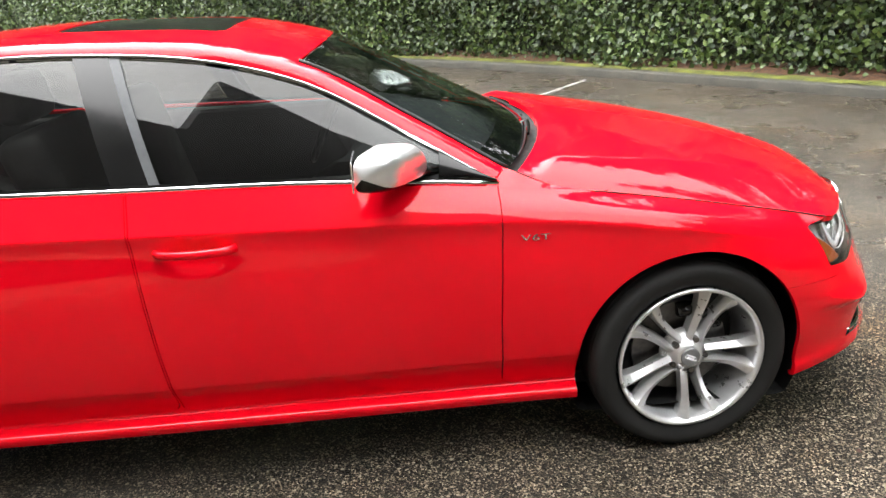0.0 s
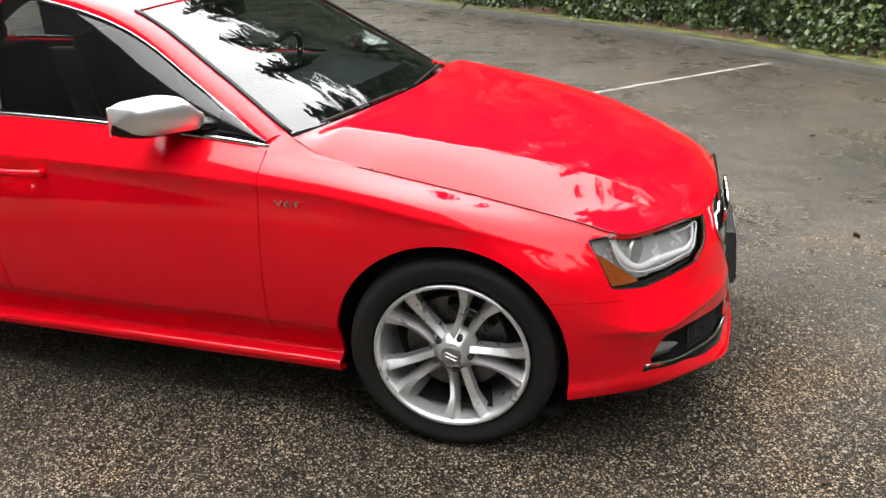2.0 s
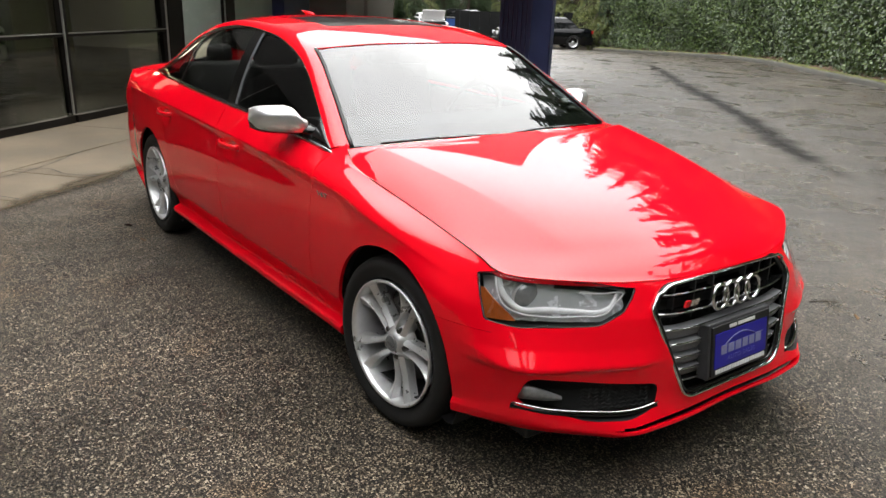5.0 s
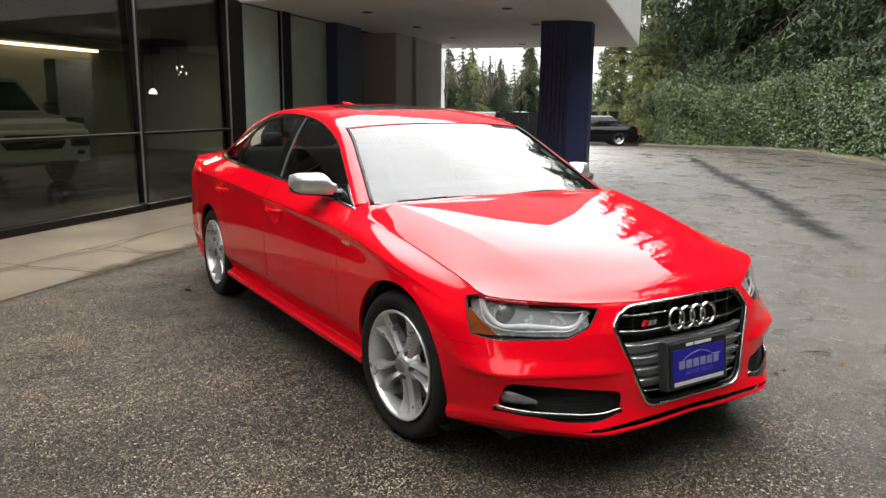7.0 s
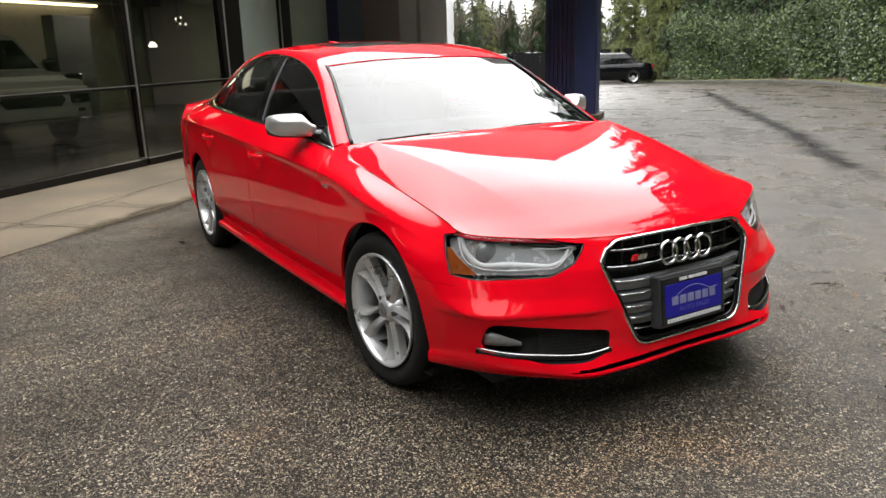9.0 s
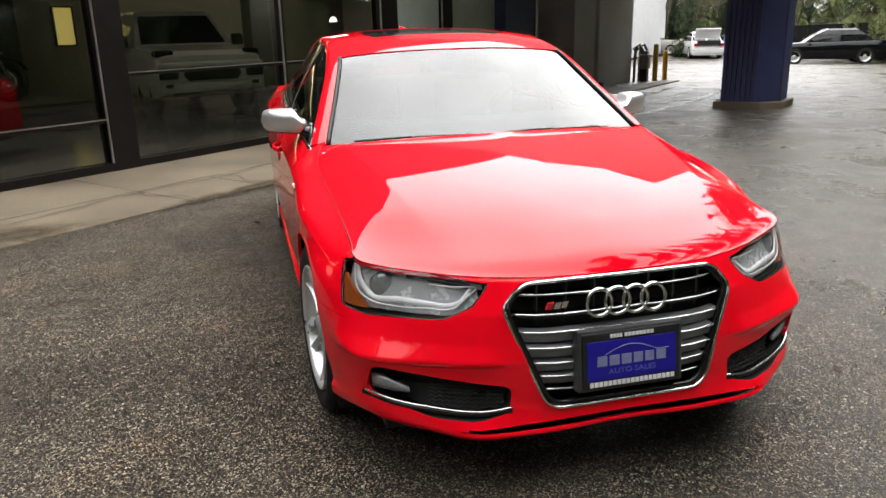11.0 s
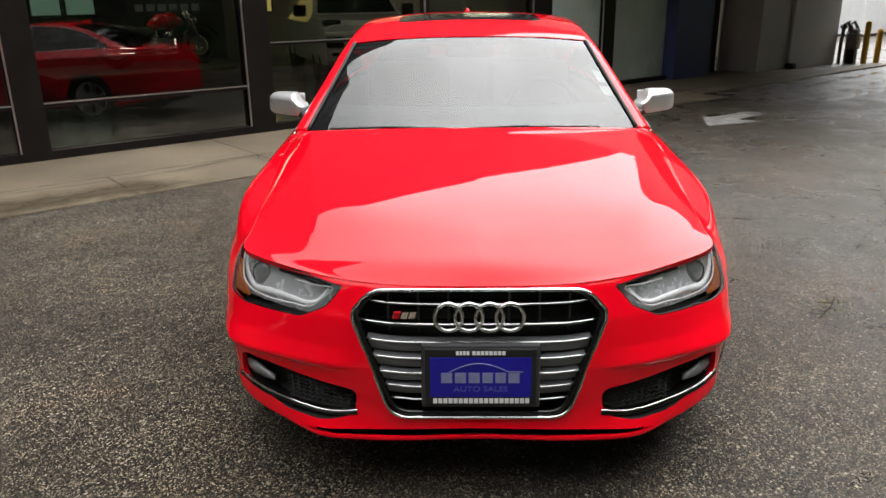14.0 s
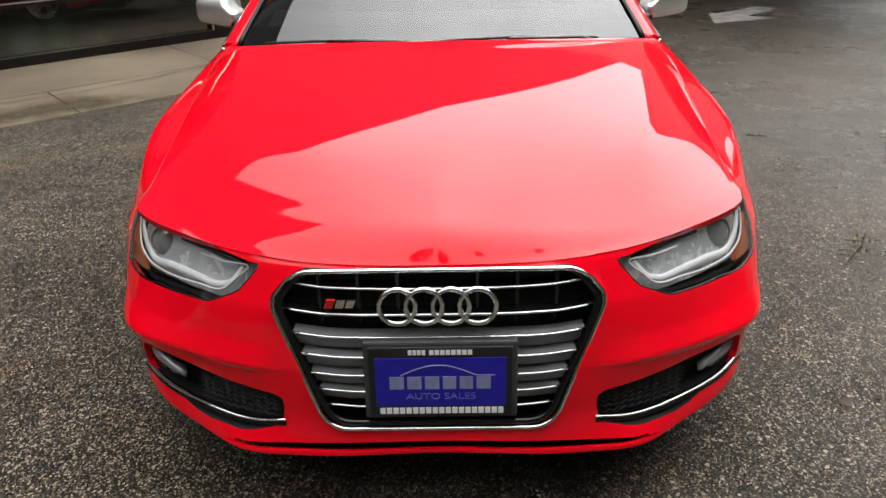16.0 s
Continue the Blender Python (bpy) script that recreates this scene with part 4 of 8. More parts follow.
def body_rows():
    """Feature lines of one half of the body, from the middle of the nose, round the corner, along the side, to the tail."""
    sill_rows = [
        [(0.855, 0, 0.216), (0.850, 0.33, 0.208), (0.826, 0.48, 0.207), (0.755, 0.585, 0.213), (0.600, 0.755, 0.222)],
        [(0.877, 0, 0.236), (0.872, 0.33, 0.228), (0.846, 0.485, 0.228), (0.772, 0.60, 0.237), (0.612, 0.775, 0.248)],
        [(0.867, 0, 0.262), (0.860, 0.33, 0.256), (0.832, 0.485, 0.256), (0.762, 0.605, 0.263), (0.605, 0.785, 0.270)],
        [(0.857, 0, 0.298), (0.848, 0.33, 0.298), (0.808, 0.48, 0.299), (0.748, 0.60, 0.302), (0.598, 0.786, 0.305)],
        [(0.857, 0, 0.375), (0.842, 0.33, 0.375), (0.800, 0.48, 0.376), (0.742, 0.60, 0.378), (0.606, 0.789, 0.382)],
    ]
    brow_rows = [
        [(0.854, 0, 0.460), (0.838, 0.33, 0.448), (0.800, 0.48, 0.444), (0.746, 0.60, 0.443), (0.614, 0.800, 0.446)],
        [(0.835, 0, 0.560), (0.812, 0.33, 0.560), (0.762, 0.48, 0.560), (0.698, 0.60, 0.560), (0.545, 0.790, 0.565)],
        [(0.811, 0, 0.630), (0.781, 0.33, 0.630), (0.728, 0.48, 0.632), (0.662, 0.60, 0.635), (0.520, 0.780, 0.650)],
        [(0.799, 0, 0.657), (0.768, 0.33, 0.657), (0.714, 0.48, 0.660), (0.648, 0.60, 0.666), (0.513, 0.774, 0.684)],
        [(0.783, 0, 0.685), (0.750, 0.33, 0.685), (0.697, 0.48, 0.690), (0.631, 0.60, 0.697), (0.505, 0.765, 0.715)],
    ]
    side_y = [0.845, 0.888, 0.894, 0.854, 0.899, 0.908, 0.910, 0.900, 0.885]
    side_z = [0.202, 0.218, 0.246, 0.268, 0.378, 0.50, 0.66]
    top = [(0.40, 0.766, 0.737), (0.03, 0.778, 0.812), (-0.35, 0.800, 0.880), (-0.95, 0.822, 0.942), (-1.60, 0.832, 0.968), (-2.20, 0.822, 0.985), (-2.78, 0.785, 1.0), (-3.25, 0.735, 0.995)]
    rows = []
    for r in range(10):
        line = list((sill_rows + brow_rows)[r])
        for k, x in enumerate(SIDE_X):
            if r == 9:
                line.append(top[k])
            else:
                z = side_z[r] if r < 7 else SHOULDER[k] + (0.024 if r == 8 else 0.0)
                y = side_y[r] + SIDE_IN[k]
                if k == 0:
                    y += [0.02, 0.006, 0.004, 0.036, 0.008, 0.002, -0.014, -0.042, -0.044][r]
                    z = z if r < 6 else [0.59, 0.665, 0.692][r - 6]
                if r == 4 and k in (1, 6):
                    y += 0.006
                line.append((x, y, z))
        zr = [0.26, 0.28, 0.31, 0.36, 0.46, 0.58, 0.70, 0.86, 0.90, 0.975][r]
        tuck = [0.10, 0.05, 0.03, 0.0, 0.0, 0.0, 0.01, 0.02, 0.03, 0.05][r]
        line += [(-3.62 + tuck * 0.5, 0.815 - tuck, zr), (-3.80 + tuck, 0.50 - tuck, zr), (-3.835 + tuck, 0.0, zr)]
        rows.append(line)
    return np.array(rows, float)


BODY = body_rows()
NC, NR = 330, 92


def folded(e, rows, at, folds):
    """Like hermite, but folds at some rows. folds: row -> how sharp it is at each column (0 to 1)."""
    h = np.diff(e)
    s = np.diff(rows, axis=0) / h[:, None, None]
    t = np.zeros_like(rows)
    t[1:-1] = (s[:-1] * h[1:, None, None] + s[1:] * h[:-1, None, None]) / (h[1:] + h[:-1])[:, None, None]
    t[0], t[-1] = s[0], s[-1]
    before, after = t.copy(), t.copy()
    for r, w in folds.items():
        w = w[:, None]
        before[r] = (1 - w) * t[r] + w * s[r - 1]
        after[r] = (1 - w) * t[r] + w * s[r]
    i = np.clip(np.searchsorted(e, at, "right") - 1, 0, len(h) - 1)
    u, hh = ((at - e[i]) / h[i])[:, None, None], h[i][:, None, None]
    return (2 * u**3 - 3 * u**2 + 1) * rows[i] + (u**3 - 2 * u**2 + u) * hh * after[i] + (-2 * u**3 + 3 * u**2) * rows[i + 1] + (u**3 - u**2) * hh * before[i + 1]


def body_grid():
    """The rows made into a fine smooth grid, with its normals."""
    ctrl = BODY
    mirrored = ctrl[:, [1]] * (1, -1, 1)
    tail = ctrl[:, [-2]] * (1, -1, 1)
    c = np.concatenate([mirrored, ctrl, tail], 1)
    step = np.linalg.norm(np.diff(c, axis=1), axis=2)[4:8].mean(0)
    d = np.r_[0, np.cumsum(step)]
    cols = hermite(d, np.swapaxes(c, 0, 1), np.linspace(d[1], d[-2], NC))
    rows = np.swapaxes(cols, 0, 1)
    e = np.r_[0, np.cumsum(np.linalg.norm(np.diff(rows[:, NC // 2], axis=0), axis=1))]
    at = np.linspace(0, e[-1], NR)
    for k in e[1:-1]:
        at[np.argmin(np.abs(at - k))] = k
    ahead = np.clip((rows[5, :, 0] - 0.30) / 0.25, 0, 1)
    beside = 1 - ahead
    rear = np.clip((rows[5, :, 0] + 3.5) / 0.3, 0, 1)
    g = folded(e, rows, at, {1: 0.6 + 0 * ahead, 2: 0.5 + 0 * ahead, 3: 0.6 * beside, 4: 0.75 * beside, 5: 0.9 * ahead, 7: 0.95 * beside * rear})
    # a shallow hollow runs below the shoulder line
    line = np.interp(g[..., 0], SIDE_X[::-1], SHOULDER[::-1])
    side = np.clip((g[..., 1] - 0.72) / 0.1, 0, 1) * np.clip((0.35 - g[..., 0]) / 0.3, 0, 1) * np.clip((g[..., 0] + 3.5) / 0.4, 0, 1)
    below = (line - g[..., 2]) / 0.05
    g[..., 1] -= 0.006 * side * np.where(below > 0, below * np.exp(1 - below), 0)
    return g


GRID = body_grid()
for hx in (-1.405, -2.43):
    away = np.hypot((GRID[..., 0] - hx) / 0.085, (GRID[..., 2] - 0.788 - 0.02 * (hx < -2)) / 0.042)
    GRID[..., 1] -= 0.013 * np.exp(-(away**4)) * (GRID[..., 1] > 0.7)


def grid_normals(g):
    a, b = np.gradient(g, axis=1), np.gradient(g, axis=0)
    n = np.cross(a, b)
    n /= np.linalg.norm(n, axis=2, keepdims=True) + 1e-12
    return n


# the brow stands out over the lower air inlets
brow = (GRID[..., 2] - 0.447) / np.where(GRID[..., 2] < 0.447, 0.016, 0.05)
GRID += (0.010 * np.clip(1 - np.abs(brow), 0, 1) * np.clip((GRID[..., 1] - 0.36) / 0.08, 0, 1) * np.clip((GRID[..., 0] - 0.42) / 0.1, 0, 1))[..., None] * np.array([0.8, 0.55, 0.0])


NORMALS = grid_normals(GRID)
if NORMALS[NR // 2, NC // 2, 1] < 0:
    NORMALS = -NORMALS


def poly_sd(outline):
    """Signed distance to a closed outline (negative inside), for points given as rows of two."""
    p = np.array(outline, float)
    q = np.roll(p, -1, axis=0)

    def sd(pts):
        pts = np.atleast_2d(pts)
        w = pts[:, None] - p[None]
        e = (q - p)[None]
        t = np.clip((w * e).sum(2) / ((e * e).sum(2) + 1e-12), 0, 1)
        dist = np.linalg.norm(w - t[..., None] * e, axis=2).min(1)
        inside = np.zeros(len(pts), bool)
        for (x1, y1), (x2, y2) in zip(p, q):
            hitx = (y1 > pts[:, 1]) != (y2 > pts[:, 1])
            if abs(y2 - y1) > 1e-12:
                inside ^= hitx & (pts[:, 0] < (x2 - x1) * (pts[:, 1] - y1) / (y2 - y1) + x1)
        return np.where(inside, -dist, dist)

    return sd


def rounded(outline, r, n=4):
    """The outline with its corners rounded off."""
    p = [Vector(v) for v in outline]
    out = []
    for i, v in enumerate(p):
        a, b = p[i - 1] - v, p[(i + 1) % len(p)] - v
        k = min(r, a.length * 0.45, b.length * 0.45)
        s, e = v + a.normalized() * k, v + b.normalized() * k
        for j in range(n + 1):
            t = j / n
            out.append(tuple((1 - t) ** 2 * s + 2 * t * (1 - t) * v + t * t * e))
    return out


class Sheet:
    """A surface made of points, normals and faces, that can be cut along outlines."""

    def __init__(self, pts, nrm, faces):
        self.p, self.n, self.f = [np.array(v) for v in pts], [np.array(v) for v in nrm], [tuple(f) for f in faces]

    @classmethod
    def grid(cls, g, n):
        r, c = g.shape[:2]
        faces = [(i * c + j, i * c + j + 1, (i + 1) * c + j + 1, (i + 1) * c + j) for i in range(r - 1) for j in range(c - 1)]
        return cls(g.reshape(-1, 3), n.reshape(-1, 3), faces)

    def cut(self, field):
        """Splits every face along field = 0; field takes points as rows of three."""
        v = field(np.array(self.p))
        v = np.where(np.abs(v) < 1e-6, 1e-6, v)
        made, faces = {}, []
        for f in self.f:
            s = [v[i] > 0 for i in f]
            if all(s) or not any(s):
                faces.append(f)
                continue
            loop = []
            for a, b in zip(f, f[1:] + f[:1]):
                loop.append((a, 0))
                if (v[a] > 0) != (v[b] > 0):
                    key = (min(a, b), max(a, b))
                    if key not in made:
                        t = v[a] / (v[a] - v[b])
                        made[key] = len(self.p)
                        self.p.append(self.p[a] + t * (self.p[b] - self.p[a]))
                        self.n.append(self.n[a] + t * (self.n[b] - self.n[a]))
                    loop.append((made[key], 1))
            marks = [k for k, (_, m) in enumerate(loop) if m]
            if len(marks) != 2:
                faces.append(f)
                continue
            i, j = marks
            faces.append(tuple(k for k, _ in loop[i : j + 1]))
            faces.append(tuple(k for k, _ in loop[j:] + loop[: i + 1]))
        self.f = faces
        return self

    def centres(self):
        p = np.array(self.p)
        return np.array([p[list(f)].mean(0) for f in self.f])

    def take(self, mask):
        return Sheet(self.p, self.n, [f for f, k in zip(self.f, mask) if k])

    def lifted(self, h):
        n = np.array(self.n)
        n /= np.linalg.norm(n, axis=1, keepdims=True) + 1e-12
        return Sheet(np.array(self.p) + h * n, n, self.f)


def sheet_part(name, sheet, material, parent, sides=(-1, 1), label="", rim=0.014, split=True):
    """Builds a cut sheet as a mesh with its own smooth normals and an edge turned inwards. sides: which halves of the car."""
    used = sorted({i for f in sheet.f for i in f})
    if not used:
        return []
    remap = {o: k for k, o in enumerate(used)}
    P, N = np.array([sheet.p[i] for i in used]), np.array([sheet.n[i] for i in used])
    N /= np.linalg.norm(N, axis=1, keepdims=True) + 1e-12
    faces = [tuple(remap[i] for i in f) for f in sheet.f]
    a, b, c = P[[f[0] for f in faces]], P[[f[1] for f in faces]], P[[f[2] for f in faces]]
    if ((np.cross(b - a, c - a) * N[[f[0] for f in faces]]).sum(1) < 0).sum() > len(faces) / 2:
        faces = [f[::-1] for f in faces]
    count = {}
    for f in faces:
        for i, j in zip(f, f[1:] + f[:1]):
            count[(min(i, j), max(i, j))] = count.get((min(i, j), max(i, j)), 0) + 1
    edges = [(i, j) for f in faces for i, j in zip(f, f[1:] + f[:1]) if count[(min(i, j), max(i, j))] == 1]
    edges = [(i, j) for i, j in edges if not (abs(P[i, 1]) < 1e-4 and abs(P[j, 1]) < 1e-4)]
    V, VN, FC = list(P), list(N), list(faces)
    if rim:
        for i, j in edges:
            k = len(V)
            inward = np.cross(P[j] - P[i], N[i])
            inward /= np.linalg.norm(inward) + 1e-12
            V += [P[i], P[j], P[j] - rim * N[j], P[i] - rim * N[i]]
            VN += [inward] * 4
            FC.append((k + 1, k, k + 3, k + 2))
    V, VN = np.array(V), np.array(VN)
    out = []
    groups = [(s,) for s in sides] if split else [tuple(sides)]
    for group in groups:
        vs, ns, fs = [], [], []
        for s in group:
            o = len(vs)
            vs += [(x, s * y, z) for x, y, z in V]
            ns += [(x, s * y, z) for x, y, z in VN]
            fs += [tuple(i + o for i in (f if s > 0 else f[::-1])) for f in FC]
        ob = raw(name, vs, fs, material, parent, label, True)
        ob.data.normals_split_custom_set_from_vertices(ns)
        out.append(ob)
    return out


def coons(front, rear, centre, edge, bulge=0.0):
    """A smooth patch inside four border lines. front, rear: from the middle out; centre, edge: from front to rear."""
    nu, nv = len(front), len(centre)
    u, v = np.linspace(0, 1, nu)[:, None, None], np.linspace(0, 1, nv)[None, :, None]
    s = (1 - v) * front[:, None] + v * rear[:, None] + (1 - u) * centre[None] + u * edge[None]
    s = s - ((1 - u) * (1 - v) * front[0] + u * (1 - v) * front[-1] + (1 - u) * v * rear[0] + u * v * rear[-1])
    s[..., 2] += bulge * (4 * u * (1 - u) * np.sin(np.pi * v))[..., 0]
    return s


def patch_normals(g, up=(0, 0, 1)):
    n = grid_normals(g)
    if (n * np.array(up)).sum() < 0:
        n = -n
    n[0, :, 1] = 0
    return n / (np.linalg.norm(n, axis=2, keepdims=True) + 1e-12)


HOOK = [(-0.30, 0.792, 0.872), (-0.375, 0.785, 0.890), (-0.43, 0.772, 0.912), (-0.47, 0.760, 0.930)]


def top_line(n):
    """The seam between bonnet and wing, with its hook at the windscreen."""
    k = GRID[-1]
    keep = k[(k[:, 1] > 0.7) & (k[:, 0] > -0.22) & (k[:, 0] < 0.503)]
    return curve_through(np.concatenate([keep[::4], HOOK]), n)


def nose_line(n):
    k = GRID[-1]
    keep = k[(k[:, 0] > 0.503) & (k[:, 1] < 0.7655)]
    return curve_through(keep, n)


car = thing("red_car", None, "glossy red four-door saloon parked on wet asphalt", "car")

# outlines of openings and panels
GRILLE = rounded([(-0.262, 0.298), (0.262, 0.298), (0.376, 0.588), (0.376, 0.612), (0.318, 0.677), (-0.318, 0.677), (-0.376, 0.612), (-0.376, 0.588)], 0.05, 5)
FOG = rounded([(0.375, 0.292), (0.365, 0.372), (0.62, 0.402), (0.760, 0.42), (0.776, 0.32), (0.60, 0.272), (0.47, 0.268)], 0.03, 4)
sd_grille, sd_fog = poly_sd(GRILLE), poly_sd(FOG)


def front_only(sd, x_min):
    return lambda p: np.where(p[:, 0] > x_min, sd(p[:, 1:3]), 1.0)


def lamp_axis(p):
    """Distance round the corner of the nose, for the headlight's outline: grows outwards."""
    return p[:, 1] * 0.72 - p[:, 0] * 0.69


def lampxy(x, y, z):
    return (0.72 * y - 0.69 * x, z)


LAMP = rounded([lampxy(0.738, 0.405, 0.669), lampxy(0.64, 0.60, 0.703), lampxy(0.505, 0.77, 0.722), lampxy(0.428, 0.805, 0.700), lampxy(0.485, 0.812, 0.572), lampxy(0.56, 0.74, 0.559), lampxy(0.71, 0.53, 0.568), lampxy(0.735, 0.45, 0.606)], 0.012, 4)
sd_lamp_2d = poly_sd(LAMP)


def sd_lamp(p):
    q = np.stack([lamp_axis(p), p[:, 2]], 1)
    return np.where((p[:, 0] > 0.36), sd_lamp_2d(q), 1.0)


def sd_arch(x0, r):
    def sd(p):
        up = np.maximum(p[:, 2] - HUB_Z - 0.008, 0)
        return np.where(p[:, 1] > 0.5, np.hypot(p[:, 0] - x0, up) - r, 1.0)
    return sd


FRONT_DOOR = rounded([(-0.535, 1.2), (-0.535, 0.80), (-0.548, 0.50), (-0.548, 0.268), (-1.535, 0.268), (-1.558, 0.50), (-1.578, 0.80), (-1.60, 1.2)], 0.015, 3)
REAR_DOOR = rounded([(-1.607, 1.2), (-1.585, 0.80), (-1.565, 0.50), (-1.542, 0.272), (-2.18, 0.272), (-2.36, 0.45), (-2.45, 0.72), (-2.56, 0.90), (-2.60, 1.2)], 0.05, 4)
sd_fd2, sd_rd2 = poly_sd(FRONT_DOOR), poly_sd(REAR_DOOR)
sd_fdoor = lambda p: np.where(p[:, 1] > 0.5, sd_fd2(p[:, [0, 2]]), 1.0)
sd_rdoor = lambda p: np.where(p[:, 1] > 0.5, sd_rd2(p[:, [0, 2]]), 1.0)
sd_bumper = lambda p: np.where(p[:, 0] > 0.1, p[:, 2] - 0.538 - 0.15 * np.clip(0.62 - p[:, 1], 0, 1) ** 1.0 * 0, 1.0)
sd_slot = lambda p: np.where((p[:, 0] > 0.6) & (p[:, 1] < 0.56), np.abs(p[:, 2] - 0.252 + 0.012 * (p[:, 1] / 0.5) ** 2) - 0.0095 * (1 - (p[:, 1] / 0.56) ** 4), 1.0)


def build_body():
    sh = Sheet.grid(GRID, NORMALS)
    arch_f, arch_r = sd_arch(AXLE_F, 0.356), sd_arch(AXLE_R, 0.354)
    openings = [arch_f, arch_r, front_only(sd_grille, 0.5), front_only(sd_fog, 0.5), sd_lamp, sd_slot]
    seams = [sd_fdoor, sd_rdoor, sd_bumper]
    for fn in openings:
        sh.cut(fn)
    for fn, half in zip(seams, (0.0016, 0.0016, 0.0007)):
        sh.cut(lambda p, fn=fn, half=half: fn(p) - half)
        sh.cut(lambda p, fn=fn, half=half: fn(p) + half)
    c = sh.centres()
    val = [fn(c) for fn in openings]
    gone = (val[0] < 0) | (val[1] < 0) | (val[2] < 0) | (val[3] < 0) | (val[5] < 0)
    lamp = (val[4] < 0) & ~gone
    fd, rd, bu = (fn(c) for fn in seams)
    gap = ((np.minimum(np.abs(fd), np.abs(rd)) < 0.0016) & (c[:, 2] > 0.285)) | ((np.abs(bu) < 0.0007) & (c[:, 0] < 0.53) & (c[:, 0] > 0.1))
    solid = ~gone & ~lamp & ~gap
    bumper = solid & (bu < 0.0007) & (c[:, 0] > 0.1)
    nosecap = solid & ~bumper & (c[:, 0] > 0.42) & (c[:, 1] < 0.72) & (c[:, 2] > 0.5)
    bumper |= nosecap
    fdoor, rdoor = solid & (fd < 0), solid & (rd < 0)
    wing = solid & ~bumper & ~fdoor & ~rdoor & (c[:, 0] > -0.6)
    rest = solid & ~bumper & ~fdoor & ~rdoor & ~wing
    sheet_part("front_bumper", sh.take(bumper), RED, car, split=False)
    sheet_part("front_wing", sh.take(wing), RED, car)
    doors = sheet_part("front_door", sh.take(fdoor), RED, car)
    rdoors = sheet_part("rear_door", sh.take(rdoor), RED, car)
    sheet_part("rear_quarter", sh.take(rest), RED, car, split=False)
    lens = sh.take(lamp)
    # dark inner skin seen through the gaps
    inner = Sheet.grid(GRID, NORMALS).lifted(-0.03)
    for fn in (sd_arch(AXLE_F, 0.40), sd_arch(AXLE_R, 0.40), front_only(sd_grille, 0.5), front_only(sd_fog, 0.5), sd_lamp):
        inner.cut(fn)
    ci = inner.centres()
    ok = np.ones(len(ci), bool)
    for fn in (sd_arch(AXLE_F, 0.40), sd_arch(AXLE_R, 0.40), front_only(sd_grille, 0.5), front_only(sd_fog, 0.5), sd_lamp):
        ok &= fn(ci) > 0
    sheet_part("inner_shell", inner.take(ok), SHADOW_BLACK, car, split=False, rim=0)
    return lens, doors, rdoors


LENS_SHEET, FDOORS, RDOORS = build_body()
MATTE_BLACK = surface("matte_black_print", (0.004, 0.004, 0.004), (0.006, 0.006, 0.006), 20, (0.8, 0.9), spec=0.05)


def sill_cap(x, s):
    """Closes the open end of the sill beside a wheel arch."""
    j = int(np.argmin(np.abs(GRID[10, :, 0] - x)))
    line = [(x, s * p[1], p[2]) for p in GRID[:, j] if p[2] < 0.345]
    bm = bmesh.new()
    bm.faces.new([bm.verts.new(v) for v in line + [(x, s * 0.72, line[-1][2]), (x, s * 0.72, line[0][2])]])
    bmesh.ops.solidify(bm, geom=bm.faces[:], thickness=0.006)
    part("sill_end", bm, RED, car)


for s in (-1, 1):
    for x in (AXLE_F - 0.362, AXLE_R + 0.36):
        sill_cap(x, s)


def build_bonnet():
    nu, nv = 96, 110
    front, edge = nose_line(nu), top_line(nv)
    edge[0] = front[-1]
    centre = curve_through([(0.783, 0, 0.685), (0.745, 0, 0.728), (0.655, 0, 0.776), (0.50, 0, 0.828), (0.25, 0, 0.888), (0.0, 0, 0.93), (-0.18, 0, 0.955), (-0.30, 0, 0.968)], nv)
    y = np.linspace(0, 1, nu)
    er = edge[-1]
    rear = np.stack([-0.30 + (er[0] + 0.30) * y**2.2, er[1] * y, 0.968 + (er[2] - 0.968) * y**2.4], 1)
    g = coons(front, rear, centre, edge)
    # a flat middle panel between two folds that run from the screen's corners to the grille, and outer panels that fall to the wings
    v = np.linspace(0, 1, nv)[None]
    u = np.linspace(0, 1, nu)[:, None]
    fold = (0.43 + (0.70 - 0.43) * v**0.8) / edge[None, :, 1]
    t = np.clip((u - fold) / (1 - fold), 0, 1)
    drop = np.where(u < fold, 0.10 * (u / fold) ** 2, 0.10 + 0.58 * t + 0.32 * t**2)
    z = centre[None, :, 2] + (edge - centre)[None, :, 2] * drop
    keep = np.clip(v / 0.30, 0, 1) * np.clip((1 - v) / 0.10, 0, 1)
    keep = keep * keep * (3 - 2 * keep)
    g[..., 2] = (1 - keep) * g[..., 2] + keep * z
    n = patch_normals(g)
    g = g + 0.003 * n
    sheet_part("bonnet", Sheet.grid(g, n), RED, car, split=False, rim=0.02)
    return rear, edge


BONNET_REAR, SEAM = build_bonnet()


def build_wing_corner():
    """The part of the wing that reaches up to the foot of the windscreen pillar."""
    k = GRID[-1]
    keep = k[(k[:, 1] > 0.7) & (k[:, 0] < -0.20) & (k[:, 0] > -0.575)]
    a = curve_through(keep, 30)
    b = curve_through([tuple(a[0])] + HOOK + [(-0.505, 0.742, 0.942), (-0.54, 0.735, 0.955)], 30)
    t = np.linspace(0, 1, 8)[:, None, None]
    g = (1 - t) * a[None] + t * b[None]
    n = grid_normals(g)
    if n[..., 2].sum() < 0:
        n = -n
    g[..., 2] += 0.006 * (4 * t * (1 - t))[..., 0]
    sheet_part("wing_corner", Sheet.grid(g, n), RED, car, rim=0.01)


build_wing_corner()

